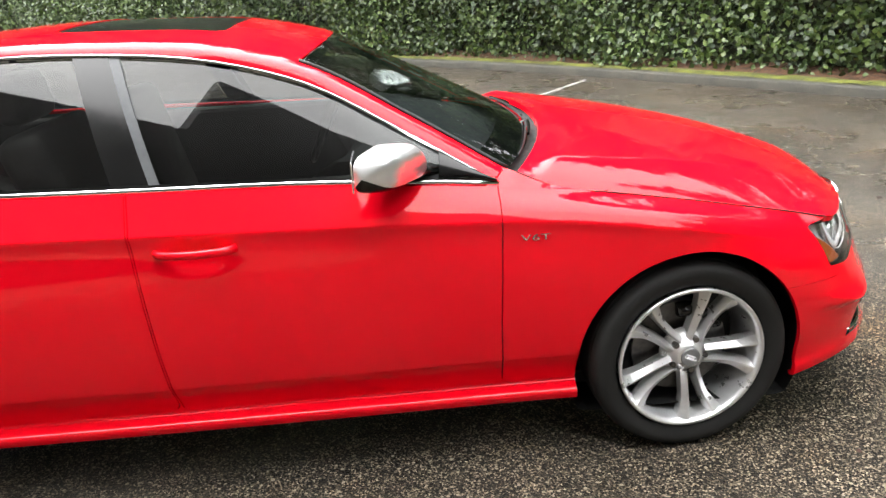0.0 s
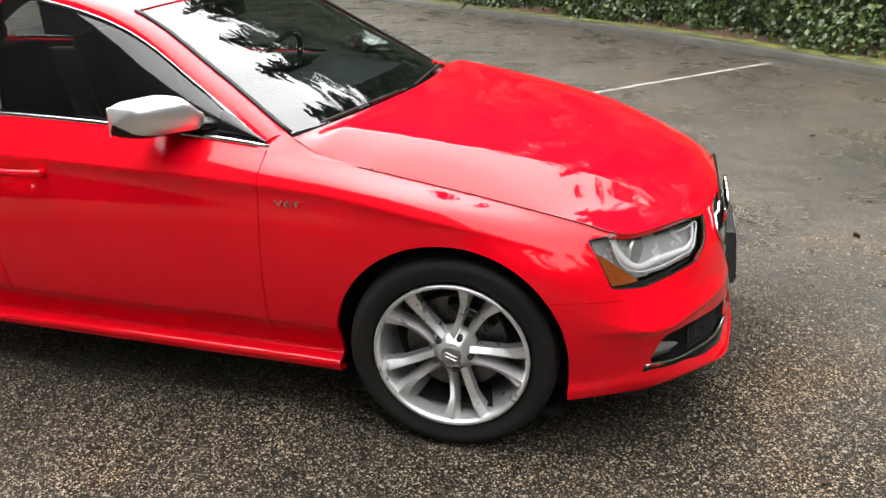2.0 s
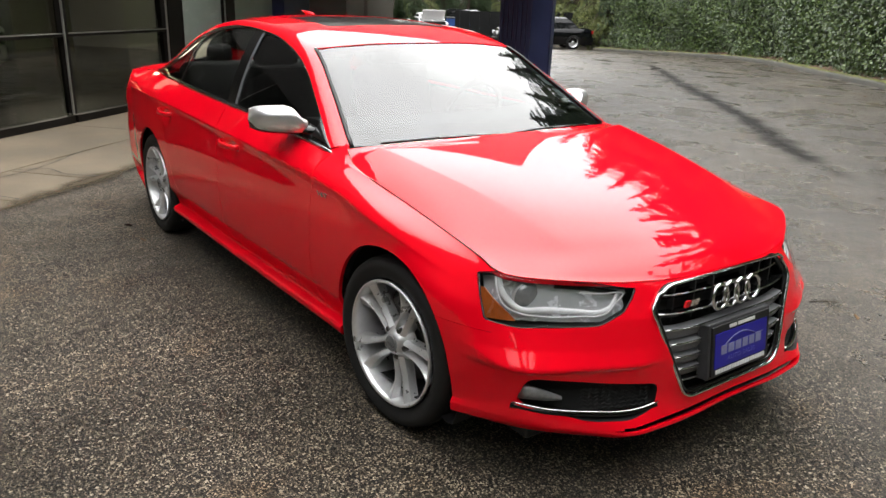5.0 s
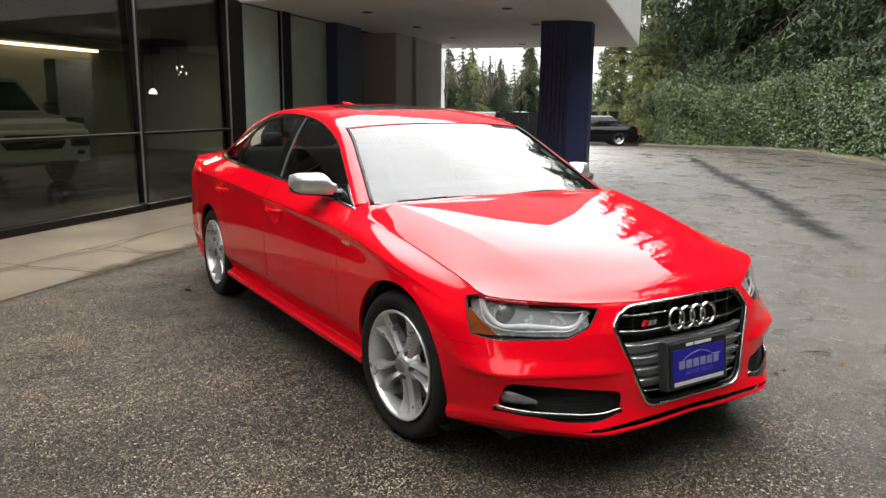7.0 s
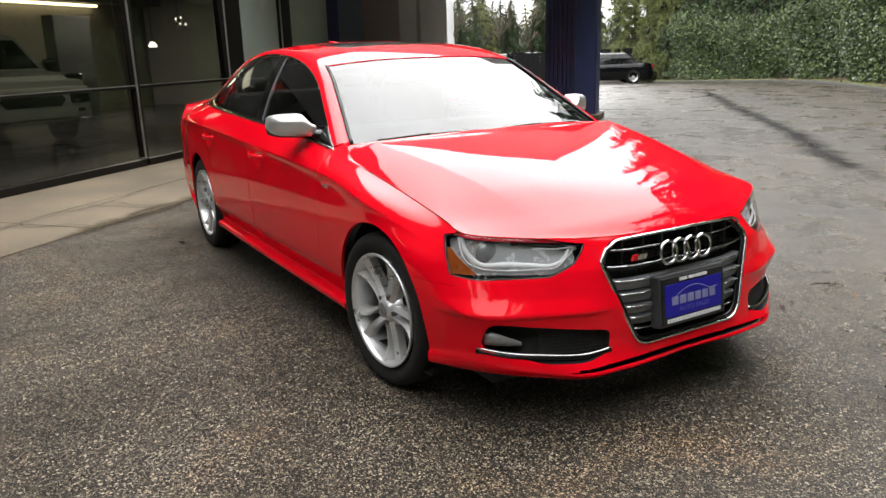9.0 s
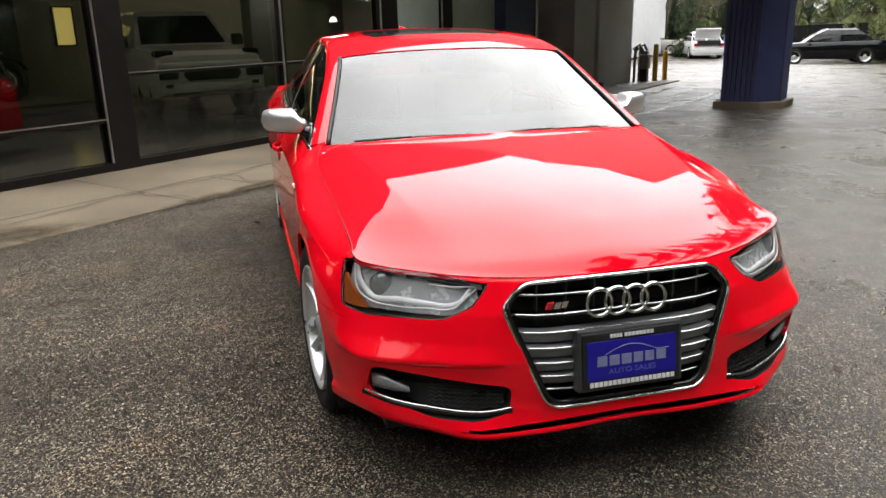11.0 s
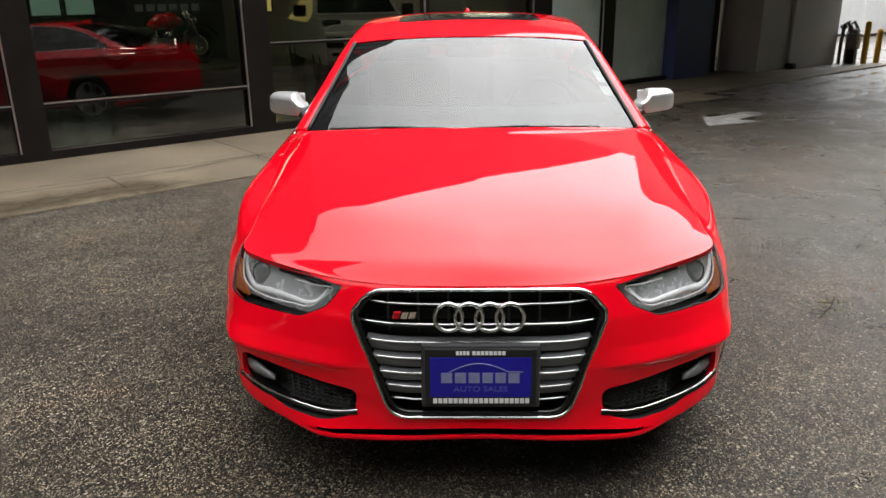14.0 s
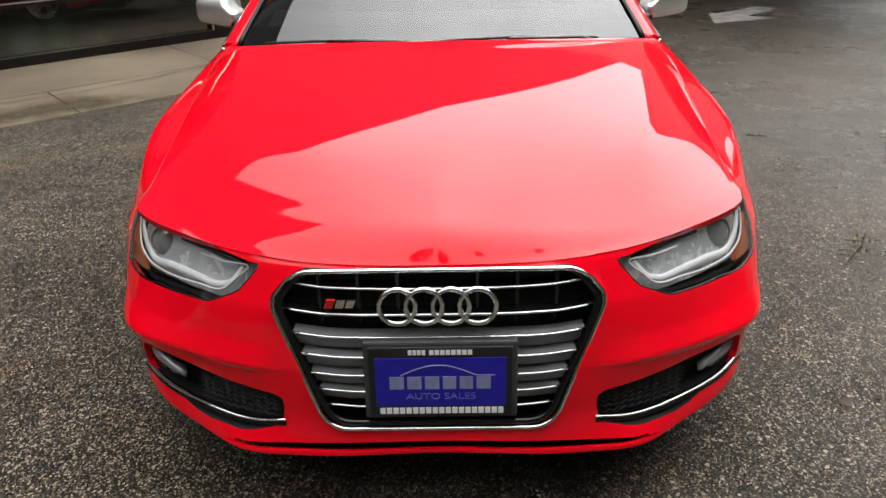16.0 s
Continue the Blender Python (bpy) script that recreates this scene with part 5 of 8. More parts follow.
# ---- cabin: lines of the right half, mirrored ----
RAIL_OUT = curve_through([(-0.545, 0.798, 0.925), (-0.80, 0.735, 1.075), (-1.08, 0.668, 1.225), (-1.35, 0.632, 1.300), (-1.70, 0.612, 1.338), (-2.10, 0.602, 1.338), (-2.45, 0.607, 1.290), (-2.75, 0.640, 1.19), (-2.98, 0.690, 1.075), (-3.10, 0.730, 1.015)], 90)
RAIL_IN = curve_through([(-0.500, 0.735, 0.937), (-0.78, 0.668, 1.105), (-1.09, 0.602, 1.272), (-1.35, 0.570, 1.340), (-1.70, 0.550, 1.368), (-2.10, 0.540, 1.368), (-2.48, 0.545, 1.320), (-2.82, 0.575, 1.215), (-3.10, 0.61, 1.085), (-3.28, 0.64, 1.008)], 90)
for rail in (RAIL_OUT, RAIL_IN):
    rail[:, 1] *= 1 - 0.022 * np.clip((-0.56 - rail[:, 0]) / 0.4, 0, 1)
I_WS, I_RW = int(np.argmin(np.abs(RAIL_IN[:, 0] + 1.085))), 62


def band(a, b, n, bulge):
    """A strip between two lines, gently rounded."""
    t = np.linspace(0, 1, n)[:, None, None]
    g = (1 - t) * a[None] + t * b[None]
    g[..., 1] += bulge * (4 * t * (1 - t))[..., 0]
    g[..., 2] += bulge * 0.8 * (4 * t * (1 - t))[..., 0]
    return g


GUIDE_GREY = surface("window_guide_grey", (0.07, 0.074, 0.08), (0.1, 0.104, 0.11), 12, (0.35, 0.5))


def build_cabin():
    g = band(RAIL_OUT, RAIL_IN, 8, 0.008)
    n = grid_normals(g)
    if n[..., 2].sum() < 0:
        n = -n
    sheet_part("roof_pillar", Sheet.grid(g, n), RED, car, rim=0.012)
    sheet_part("pillar_lining", Sheet.grid(g, n).lifted(-0.018), CABIN, car, rim=0, label="dark inner lining")
    # roof between the inner rails
    edge = RAIL_IN[I_WS : I_RW + 1]
    m = len(edge)
    u = np.linspace(0, 1, 26)[:, None, None]
    c = edge.copy()
    c[:, 1] = 0
    c[:, 2] += np.linspace(0.03, 0.032, m)
    c[:, 0] += np.linspace(0.06, -0.05, m)
    g = c[None] + (edge - c)[None] * u
    g[..., 2] = c[None, :, 2] + (edge - c)[None, :, 2] * u[..., 0] ** 2.6
    g[..., 0] = c[None, :, 0] + (edge - c)[None, :, 0] * u[..., 0] ** 2
    n = patch_normals(g)
    roof_sheet = Sheet.grid(g, n)
    sun_sd = poly_sd(rounded([(-1.34, -0.38), (-1.34, 0.38), (-1.88, 0.38), (-1.88, -0.38)], 0.06, 4))
    fn = lambda p: sun_sd(p[:, :2])
    roof_sheet.cut(fn)
    cc = roof_sheet.centres()
    hole = fn(cc) < 0
    sheet_part("roof", roof_sheet.take(~hole), RED, car, split=False)
    sheet_part("sunroof", roof_sheet.take(hole).lifted(-0.003), GLOSS_BLACK, car, split=False, rim=0.01, label="black glass sunroof")
    # windscreen
    edge = RAIL_IN[: I_WS + 1]
    m = len(edge)
    b = np.linspace(0, 1, m)
    c = np.stack([-0.335 + (edge[-1, 0] + 0.06 + 0.335) * b - 0.03 * np.sin(np.pi * b), 0 * b, 0.955 + (edge[-1, 2] + 0.03 - 0.955) * b + 0.022 * np.sin(np.pi * b)], 1)
    u = np.linspace(0, 1, 30)[:, None, None]
    g = c[None] + (edge - c)[None] * u
    g[..., 0] = c[None, :, 0] + (edge - c)[None, :, 0] * u[..., 0] ** 2.3
    g[..., 2] = c[None, :, 2] + (edge - c)[None, :, 2] * u[..., 0] ** 2.3
    n = patch_normals(g, (1, 0, 1))
    pane = Sheet.grid(g, n)
    ob = sheet_part("windscreen", pane.lifted(-0.004), GLASS_CLEAR, car, split=False, rim=0)
    for o in ob:
        o.visible_shadow = False
    # black printed border behind the glass
    uu, vv = np.linspace(0, 1, 30), np.linspace(0, 1, m)
    cc = pane.lifted(-0.009)
    cells = np.array([(i, j) for i in range(29) for j in range(m - 1)])
    border = (cells[:, 0] >= 28) | (cells[:, 1] <= 2) | (cells[:, 1] >= m - 2)
    sheet_part("screen_border", cc.take(border), MATTE_BLACK, car, split=False, rim=0)
    # rear window and boot lid
    edge = RAIL_IN[I_RW:]
    m = len(edge)
    b = np.linspace(0, 1, m)
    c = np.stack([edge[:, 0] - 0.05 - 0.04 * b, 0 * b, edge[:, 2] + 0.032 + 0.01 * np.sin(np.pi * b)], 1)
    u = np.linspace(0, 1, 20)[:, None, None]
    g = c[None] + (edge - c)[None] * u
    g[..., 2] = c[None, :, 2] + (edge - c)[None, :, 2] * u[..., 0] ** 2.3
    ob = sheet_part("rear_window", Sheet.grid(g, patch_normals(g)), GLASS_TINT, car, split=False, rim=0)
    for o in ob:
        o.visible_shadow = False
    k = GRID[-1]
    tail = k[k[:, 0] < -2.95]
    tail = tail[tail[:, 1] >= 0]
    out_line = curve_through(tail, 40)
    in_line = out_line.copy()
    in_line[:, 1] = 0
    in_line[:, 0] = np.linspace(-3.30, -3.785, 40)
    in_line[:, 2] = 1.035 + 0.0 * in_line[:, 2]
    t = np.linspace(0, 1, 18)[:, None, None]
    g = in_line[None] + (out_line - in_line)[None] * t
    g[..., 2] = in_line[None, :, 2] + (out_line - in_line)[None, :, 2] * t[..., 0] ** 3
    sheet_part("boot_lid", Sheet.grid(g, patch_normals(g)), RED, car, split=False)
    # side windows between belt and rail
    belt = GRID[-1]
    belt = belt[(belt[:, 0] < -0.53) & (belt[:, 0] > -3.1) & (belt[:, 1] > 0.6)]
    bl = curve_through(belt, 90)
    bl[:, 2] += 0.004
    bl[:, 1] -= 0.012
    ro = RAIL_OUT.copy()
    ro[:, 1] -= 0.012
    g = band(bl, ro, 26, 0.012)
    n = grid_normals(g)
    if n[..., 1].sum() < 0:
        n = -n
    side = Sheet.grid(g, n)
    lean_of = lambda p: p[:, 0] + 0.34 * (p[:, 2] - 0.95)
    fields = [lambda p: np.abs(lean_of(p) + 1.565) - 0.052, lambda p: np.abs(lean_of(p) + 2.40) - 0.014, lambda p: -(p[:, 0] - 0.12 * (p[:, 2] - 0.95) + 0.705)]
    grid_row = np.repeat(np.arange(26), 90)
    rows_of = np.array([min(grid_row[i] for i in f) for f in side.f])
    low_sheet, top_sheet, mid = side.take(rows_of <= 0), side.take(rows_of >= 24), side.take((rows_of > 0) & (rows_of < 24))
    edge_strip = lambda p: lean_of(p) + 1.484
    for fn in fields + [edge_strip]:
        mid.cut(fn)
    x = mid.centres()
    lean = lean_of(x)
    guide = (edge_strip(x) < 0) & (lean > -1.565) & (fields[0](x) >= 0)
    dark_mid = (fields[0](x) < 0) | (fields[1](x) < 0) | (fields[2](x) < 0) | guide
    sheet_part("pillar_edge", mid.take(guide), GUIDE_GREY, car, rim=0.0, label="grey window guide")
    sheet_part("window_frame", low_sheet, GLOSS_BLACK, car, rim=0.0, label="gloss black window seal")
    sheet_part("window_frame", top_sheet, GLOSS_BLACK, car, rim=0.0, label="gloss black window frame")
    for fn, nm, lb in ((fields[0], "window_pillar", "gloss black pillar trim"), (fields[1], "window_divider", ""), (fields[2], "mirror_triangle", "gloss black mirror triangle")):
        sheet_part(nm, mid.take(fn(x) < 0), GLOSS_BLACK, car, rim=0.0, label=lb)
    for lo, hi, nm in ((-1.565, 9, "front_window"), (-2.40, -1.565, "rear_side_window"), (-9, -2.40, "quarter_window")):
        obs = sheet_part(nm, mid.take(~dark_mid & (lean > lo) & (lean <= hi)).lifted(-0.006), GLASS_TINT, car, rim=0.0)
        for o in obs:
            o.visible_shadow = False
    for s in (-1, 1):
        bm = bmesh.new()
        tube_bm(bm, [(p[0], s * (p[1] + 0.004), p[2] + 0.002) for p in bl[::3]], 0.0085, 6, squash=(0.5, 1.1))
        part("belt_trim", bm, CHROME, car, "bright belt trim", True)
        bm = bmesh.new()
        tube_bm(bm, [(p[0], s * (p[1] - 0.002), p[2] - 0.006) for p in RAIL_OUT[::2]], 0.006, 6, squash=(0.6, 1.0))
        part("window_trim", bm, CHROME, car, "bright window trim", True)


build_cabin()


# ---- wheels ----
def build_wheel():
    """One wheel facing +y, its middle at the origin."""
    wheel = thing("wheel")
    m = Matrix.Rotation(radians(-90), 4, "X")
    bm = bmesh.new()
    prof = [(0.231, 0.06), (0.238, 0.083), (0.252, 0.096), (0.282, 0.105), (0.302, 0.102), (0.313, 0.09), (0.3195, 0.07), (0.321, 0.03)]
    spin_bm(bm, prof + [(r, -h) for r, h in prof[::-1]], 72, m)
    part("tyre", bm, TYRE, wheel, smooth=True)
    bm = bmesh.new()
    for h in (-0.06, -0.02, 0.02, 0.06):
        spin_bm(bm, [(0.3212, h - 0.006), (0.3175, h - 0.005), (0.3175, h + 0.005), (0.3212, h + 0.006)], 72, m)
    part("tread_groove", bm, SHADOW_BLACK, wheel)
    bm = bmesh.new()
    spin_bm(bm, [(0.238, 0.094), (0.238, 0.101), (0.234, 0.104), (0.227, 0.100), (0.222, 0.084), (0.216, 0.03), (0.206, -0.08), (0.222, -0.1)], 72, m)
    part("rim", bm, ALLOY, wheel, smooth=True)
    bm = bmesh.new()
    spin_bm(bm, [(0.0005, -0.03), (0.155, -0.03), (0.158, -0.02), (0.158, 0.0), (0.05, 0.002)], 48, m)
    part("brake_disc", bm, STEEL, wheel, smooth=False)
    bm = bmesh.new()
    spin_bm(bm, [(0.215, -0.06), (0.16, -0.062), (0.0005, -0.062)], 40, m)
    part("back_plate", bm, SHADOW_BLACK, wheel)
    bm = bmesh.new()
    ring = []
    for j in range(9):
        a = radians(58 + 64 * j / 8)
        ring.append((0.135 * math.cos(a), 0.012, 0.135 * math.sin(a)))
    tube_bm(bm, ring, 0.038, 8, squash=(0.9, 0.6))
    part("brake_caliper", bm, GLOSS_BLACK, wheel, smooth=True)
    # five twin spokes
    for k in range(5):
        for s in (-1, 1):
            bm = bmesh.new()
            a = radians(90 + 72 * k)
            line, wid = [], []
            for t in np.linspace(0, 1, 11):
                r = 0.052 + (0.227 - 0.052) * t
                off = s * (0.0195 + 0.008 * t + 0.027 * t**3)
                ca, sa = math.cos(a), math.sin(a)
                line.append(Vector((r * ca - off * sa, 0.072 + 0.020 * t - 0.012 * math.sin(math.pi * t), r * sa + off * ca)))
                wid.append(0.0118 + 0.003 * t + 0.010 * max(0, t - 0.6) / 0.4)
            rows = []
            for i, p in enumerate(line):
                d = (line[min(i + 1, 10)] - line[max(i - 1, 0)]).normalized()
                ac = d.cross(Vector((0, 1, 0))).normalized()
                w = wid[i]
                rows.append([bm.verts.new(p + ac * x + Vector((0, y, 0))) for x, y in ((-w, -0.045), (-w, -0.016 - 0.006 * s), (-w * 0.3 * s - w * 0.15, 0.004), (-w * 0.3 * s + w * 0.15, 0.004), (w, -0.016 + 0.006 * s), (w, -0.045))])
            for r1, r2 in zip(rows, rows[1:]):
                for j in range(5):
                    bm.faces.new((r1[j], r1[j + 1], r2[j + 1], r2[j]))
            bmesh.ops.recalc_face_normals(bm, faces=bm.faces)
            part("spoke", bm, ALLOY, wheel)
    bm = bmesh.new()
    spin_bm(bm, [(0.0005, 0.092), (0.029, 0.092), (0.031, 0.089), (0.032, 0.08)], 32, m)
    part("centre_cap", bm, GREY_GRILLE, wheel, "grey centre cap with a ring badge")
    bm = bmesh.new()
    spin_bm(bm, [(0.030, 0.086), (0.038, 0.086), (0.043, 0.078), (0.072, 0.052), (0.08, 0.03)], 40, m)
    part("hub", bm, ALLOY, wheel, smooth=True)
    for k in range(5):
        a = radians(90 + 72 * k)
        mm = Matrix.Translation((0.056 * math.cos(a), 0, 0.056 * math.sin(a))) @ m
        part("wheel_bolt", spin_bm(bmesh.new(), [(0.0005, 0.076), (0.009, 0.076), (0.010, 0.072), (0.011, 0.05)], 10, mm), STEEL, wheel)
    for x in (-0.0135, -0.0045, 0.0045, 0.0135):
        pts = [(x + 0.0068 * math.cos(t), 0.0925, 0.0068 * math.sin(t)) for t in [2 * math.pi * j / 16 for j in range(16)]]
        part("cap_ring", tube_bm(bmesh.new(), pts, 0.0012, 4, True), CHROME, wheel)
    return wheel


WHEEL = build_wheel()


def wheel_at(src, m, fresh):
    w = src if fresh else copy_thing(src, Matrix())
    w.parent = car
    w.matrix_parent_inverse = Matrix()
    w.matrix_basis = m
    return w


for k, (x, s, turn, steer) in enumerate(((AXLE_F, -1, -24, 4), (AXLE_R, -1, 10, 0), (AXLE_F, 1, 5, 4), (AXLE_R, 1, 50, 0))):
    wheel_at(WHEEL, pose(x, s * 0.785, HUB_Z, 0, 0, (180 if s < 0 else 0) + steer) @ pose(0, 0, 0, 0, turn, 0), k == 0)

# wheel wells and floor pan
for x in (AXLE_F, AXLE_R):
    for s in (-1, 1):
        bm = bmesh.new()
        mm = Matrix.Translation((x, s * 0.54, HUB_Z)) @ Matrix.Rotation(radians(-90 * s), 4, "X")
        spin_bm(bm, [(0.0005, 0.0), (0.385, 0.0), (0.385, 0.30)], 40, mm)
        for v in [v for v in bm.verts if v.co.z < 0.14]:
            v.co.z = 0.14
        part("wheel_well", bm, SHADOW_BLACK, car)
box("floor_pan", (-3.5, -0.72, 0.17), (0.62, 0.72, 0.22), SHADOW_BLACK, car, 0.01)


# ---- car details ----
def nose_x(y, z):
    """How far ahead the uncut skin of the nose stands at a place."""
    g = GRID.reshape(-1, 3)
    d = np.hypot(g[:, 1] - abs(y), g[:, 2] - z) + (g[:, 0] < 0.4) * 9
    k = np.argsort(d)[:4]
    w = 1 / (d[k] + 1e-4)
    return float((g[k, 0] * w).sum() / w.sum())


def lettering(name, text, size, m, material, parent, depth=0.0015, squeeze=1.0):
    cu = bpy.data.curves.new(name, "FONT")
    cu.body, cu.size, cu.extrude = text, size, depth
    cu.align_x, cu.align_y = "CENTER", "CENTER"
    tmp = bpy.data.objects.new(name, cu)
    scene.collection.objects.link(tmp)
    me = bpy.data.meshes.new_from_object(tmp.evaluated_get(bpy.context.evaluated_depsgraph_get()))
    bpy.data.objects.remove(tmp)
    me.transform(m @ Matrix.Diagonal((squeeze, 1, 1, 1)))
    me.materials.clear()
    me.materials.append(material)
    ob = new(name, me)
    ob.parent = parent
    return ob


# plane of things that face ahead: local x to the car's left... seen from the front, text reads left to right
def facing_front(x, y, z, tilt=0.0):
    return Matrix.Translation((x, y, z)) @ Matrix.Rotation(radians(90), 4, "Z") @ Matrix.Rotation(radians(90 + tilt), 4, "X")


def build_grille():
    grille = thing("grille")
    grille.parent = car
    grille["label"] = "dark radiator grille with bright slats in a chrome frame"
    pts = [(nose_x(y, z) + 0.006 + 0.014 * (z > 0.655), y, z) for y, z in GRILLE]
    part("chrome_frame", tube_bm(bmesh.new(), pts, 0.006, 8, True, (1.0, 0.9)), CHROME, grille, "chrome frame", True)
    inset = [(y * 0.965, 0.493 + (z - 0.493) * 0.955) for y, z in GRILLE]
    part("frame_inner", tube_bm(bmesh.new(), [(nose_x(y, z) - 0.006, y, z) for y, z in inset], 0.010, 6, True), GLOSS_BLACK, grille, "", True)
    bm = bmesh.new()
    cen = bm.verts.new((0.772, 0, 0.49))
    vs = [bm.verts.new((nose_x(y, z) - 0.075, y, z)) for y, z in GRILLE]
    lip = [bm.verts.new((nose_x(y, z) + 0.001, y, z)) for y, z in GRILLE]
    for k in range(len(vs)):
        bm.faces.new((cen, vs[k], vs[(k + 1) % len(vs)]))
        bm.faces.new((vs[k], lip[k], lip[(k + 1) % len(vs)], vs[(k + 1) % len(vs)]))
    part("grille_backing", bm, SHADOW_BLACK, grille)

    def half_width(z):
        ys = []
        for (y1, z1), (y2, z2) in zip(GRILLE, GRILLE[1:] + GRILLE[:1]):
            if (z1 > z) != (z2 > z):
                ys.append(y1 + (y2 - y1) * (z - z1) / (z2 - z1))
        return max(ys)

    zs = [0.634, 0.580, 0.527, 0.479, 0.433, 0.390, 0.348]
    for k, z in enumerate(zs):
        w = half_width(z) - 0.02
        ys = np.linspace(-w, w, 31)
        rise = lambda y: 0.006 * max(0, (abs(y) - w + 0.07) / 0.07)
        line = [(nose_x(y, z) - 0.012, y, z + rise(y)) for y in ys]
        part("slat_edge", tube_bm(bmesh.new(), line, 0.0034, 6, squash=(1.1, 0.9)), CHROME, grille, "bright slat edge", True)
        low = (z - zs[k + 1] - 0.012) if 1 < k < 6 else 0.018
        bm = bmesh.new()
        rows = []
        for y in ys:
            x = nose_x(y, z) - 0.014
            r = rise(y)
            rows.append([bm.verts.new(v) for v in ((x, y, z + r + 0.002), (x - 0.004, y, z - low * 0.5 + r), (x - 0.012, y, z - low + r), (x - 0.035, y, z - low + r), (x - 0.035, y, z + r + 0.002))])
        for r1, r2 in zip(rows, rows[1:]):
            for j in range(5):
                bm.faces.new((r1[j], r1[(j + 1) % 5], r2[(j + 1) % 5], r2[j]))
        bmesh.ops.recalc_face_normals(bm, faces=bm.faces)
        part("slat", bm, GREY_GRILLE if 1 < k < 6 else GLOSS_BLACK, grille)
    for y in (-0.27, -0.18, 0.18, 0.27, -0.09, 0.09):
        box("upright", (nose_x(y, 0.6) - 0.05, y - 0.003, 0.54), (nose_x(y, 0.6) - 0.028, y + 0.003, 0.67), SHADOW_BLACK, grille)
    # ring badge
    for k in range(4):
        yc = (k - 1.5) * 0.0597
        x = nose_x(0, 0.607) + 0.008
        pts = [(x - 0.12 * (0.045 * math.sin(t)), yc + 0.0405 * math.cos(t), 0.607 + 0.0405 * math.sin(t)) for t in [2 * math.pi * j / 40 for j in range(40)]]
        part("badge_ring", tube_bm(bmesh.new(), pts, 0.0062, 8, True), CHROME, grille, "chrome badge ring", True)
    # small side badge: a red slanted block and two silver bars
    for name, y0, y1, mat in (("badge_block", -0.256, -0.236, AMBER_RED), ("badge_bar", -0.231, -0.212, CHROME), ("badge_bar", -0.208, -0.19, CHROME)):
        bm = bmesh.new()
        x = nose_x(-0.22, 0.607) - 0.004
        vs = [bm.verts.new((x + dx, y, z)) for dx in (0, 0.008) for y, z in ((y0, 0.598), (y1, 0.598), (y1 + 0.007, 0.618), (y0 + 0.007, 0.618))]
        for q in ((0, 1, 2, 3), (7, 6, 5, 4), (0, 4, 5, 1), (1, 5, 6, 2), (2, 6, 7, 3), (3, 7, 4, 0)):
            bm.faces.new([vs[i] for i in q])
        bmesh.ops.recalc_face_normals(bm, faces=bm.faces)
        part(name, bm, mat, grille)
    # number plate holder with a dealer's plate
    m = Matrix.Translation((0.868, 0.004, 0.436)) @ Matrix.Diagonal((1, 1.07, 1.08, 1)) @ Matrix.Rotation(radians(-7), 4, "Y")
    bm = box_bm(bmesh.new(), (-0.045, -0.163, -0.090), (0.0, 0.163, 0.090), 0.006, m)
    part("plate_holder", bm, HOLDER, grille, "dark grey plastic plate holder")
    bm = box_bm(bmesh.new(), (-0.004, -0.152, -0.080), (0.006, 0.152, 0.080), 0.003, m)
    part("plate_frame", bm, SHADOW_BLACK, grille, "black plate frame")
    bm = box_bm(bmesh.new(), (0.0, -0.138, -0.057), (0.0075, 0.138, 0.056), 0.001, m)
    part("dealer_plate", bm, PLATE_BLUE, grille, "dark blue dealer plate")
    for y0, y1, n, zl, zh in ((-0.068, -0.030, 4, 0.0632, 0.0738), (-0.024, 0.068, 8, 0.0632, 0.0738), (-0.132, 0.134, 19, -0.0752, -0.0612)):
        w = (y1 - y0) / n
        bars = bmesh.new()
        for k in range(n):
            box_bm(bars, (0.006, y0 + k * w + w * 0.1, zl), (0.0078, y0 + (k + 1) * w - w * 0.1, zh), 0, m)
        part("plate_print", bars, PLATE_WHITE, grille, "white printed lines")
    marks = bmesh.new()
    y = -0.108
    for wd in (0.03, 0.03, 0.03, 0.028, 0.028, 0.03):
        box_bm(marks, (0.007, y, -0.016), (0.0088, y + wd, 0.013), 0, m)
        y += wd + 0.0075
    pts = [m @ Vector((0.0082, -0.085 + 0.2 * t, 0.016 + 0.024 * math.sin(math.pi * min(1, t * 1.25)) * (1 if t < 0.8 else 0.6))) for t in np.linspace(0, 1, 16)]
    tube_bm(marks, pts, 0.0012, 4)
    part("plate_emblem", marks, surface("emblem_grey", (0.19, 0.2, 0.38), (0.25, 0.26, 0.44), 30, (0.4, 0.5)), grille, "pale grey-blue emblem")
    lettering("plate_lettering", "AUTO SALES", 0.021, m @ Matrix.Translation((0.0085, 0, -0.034)) @ Matrix.Rotation(radians(90), 4, "Z") @ Matrix.Rotation(radians(90), 4, "X"), surface("print_blue", (0.1, 0.1, 0.45), (0.14, 0.14, 0.5), 30, (0.4, 0.5)), grille, 0.0006, 1.25)


HOLDER = surface("holder_plastic", (0.03, 0.03, 0.032), (0.05, 0.05, 0.053), 14, (0.45, 0.6))
AMBER_RED = surface("red_badge_enamel", (0.5, 0.01, 0.015), (0.6, 0.015, 0.02), 60, (0.2, 0.3))
build_grille()


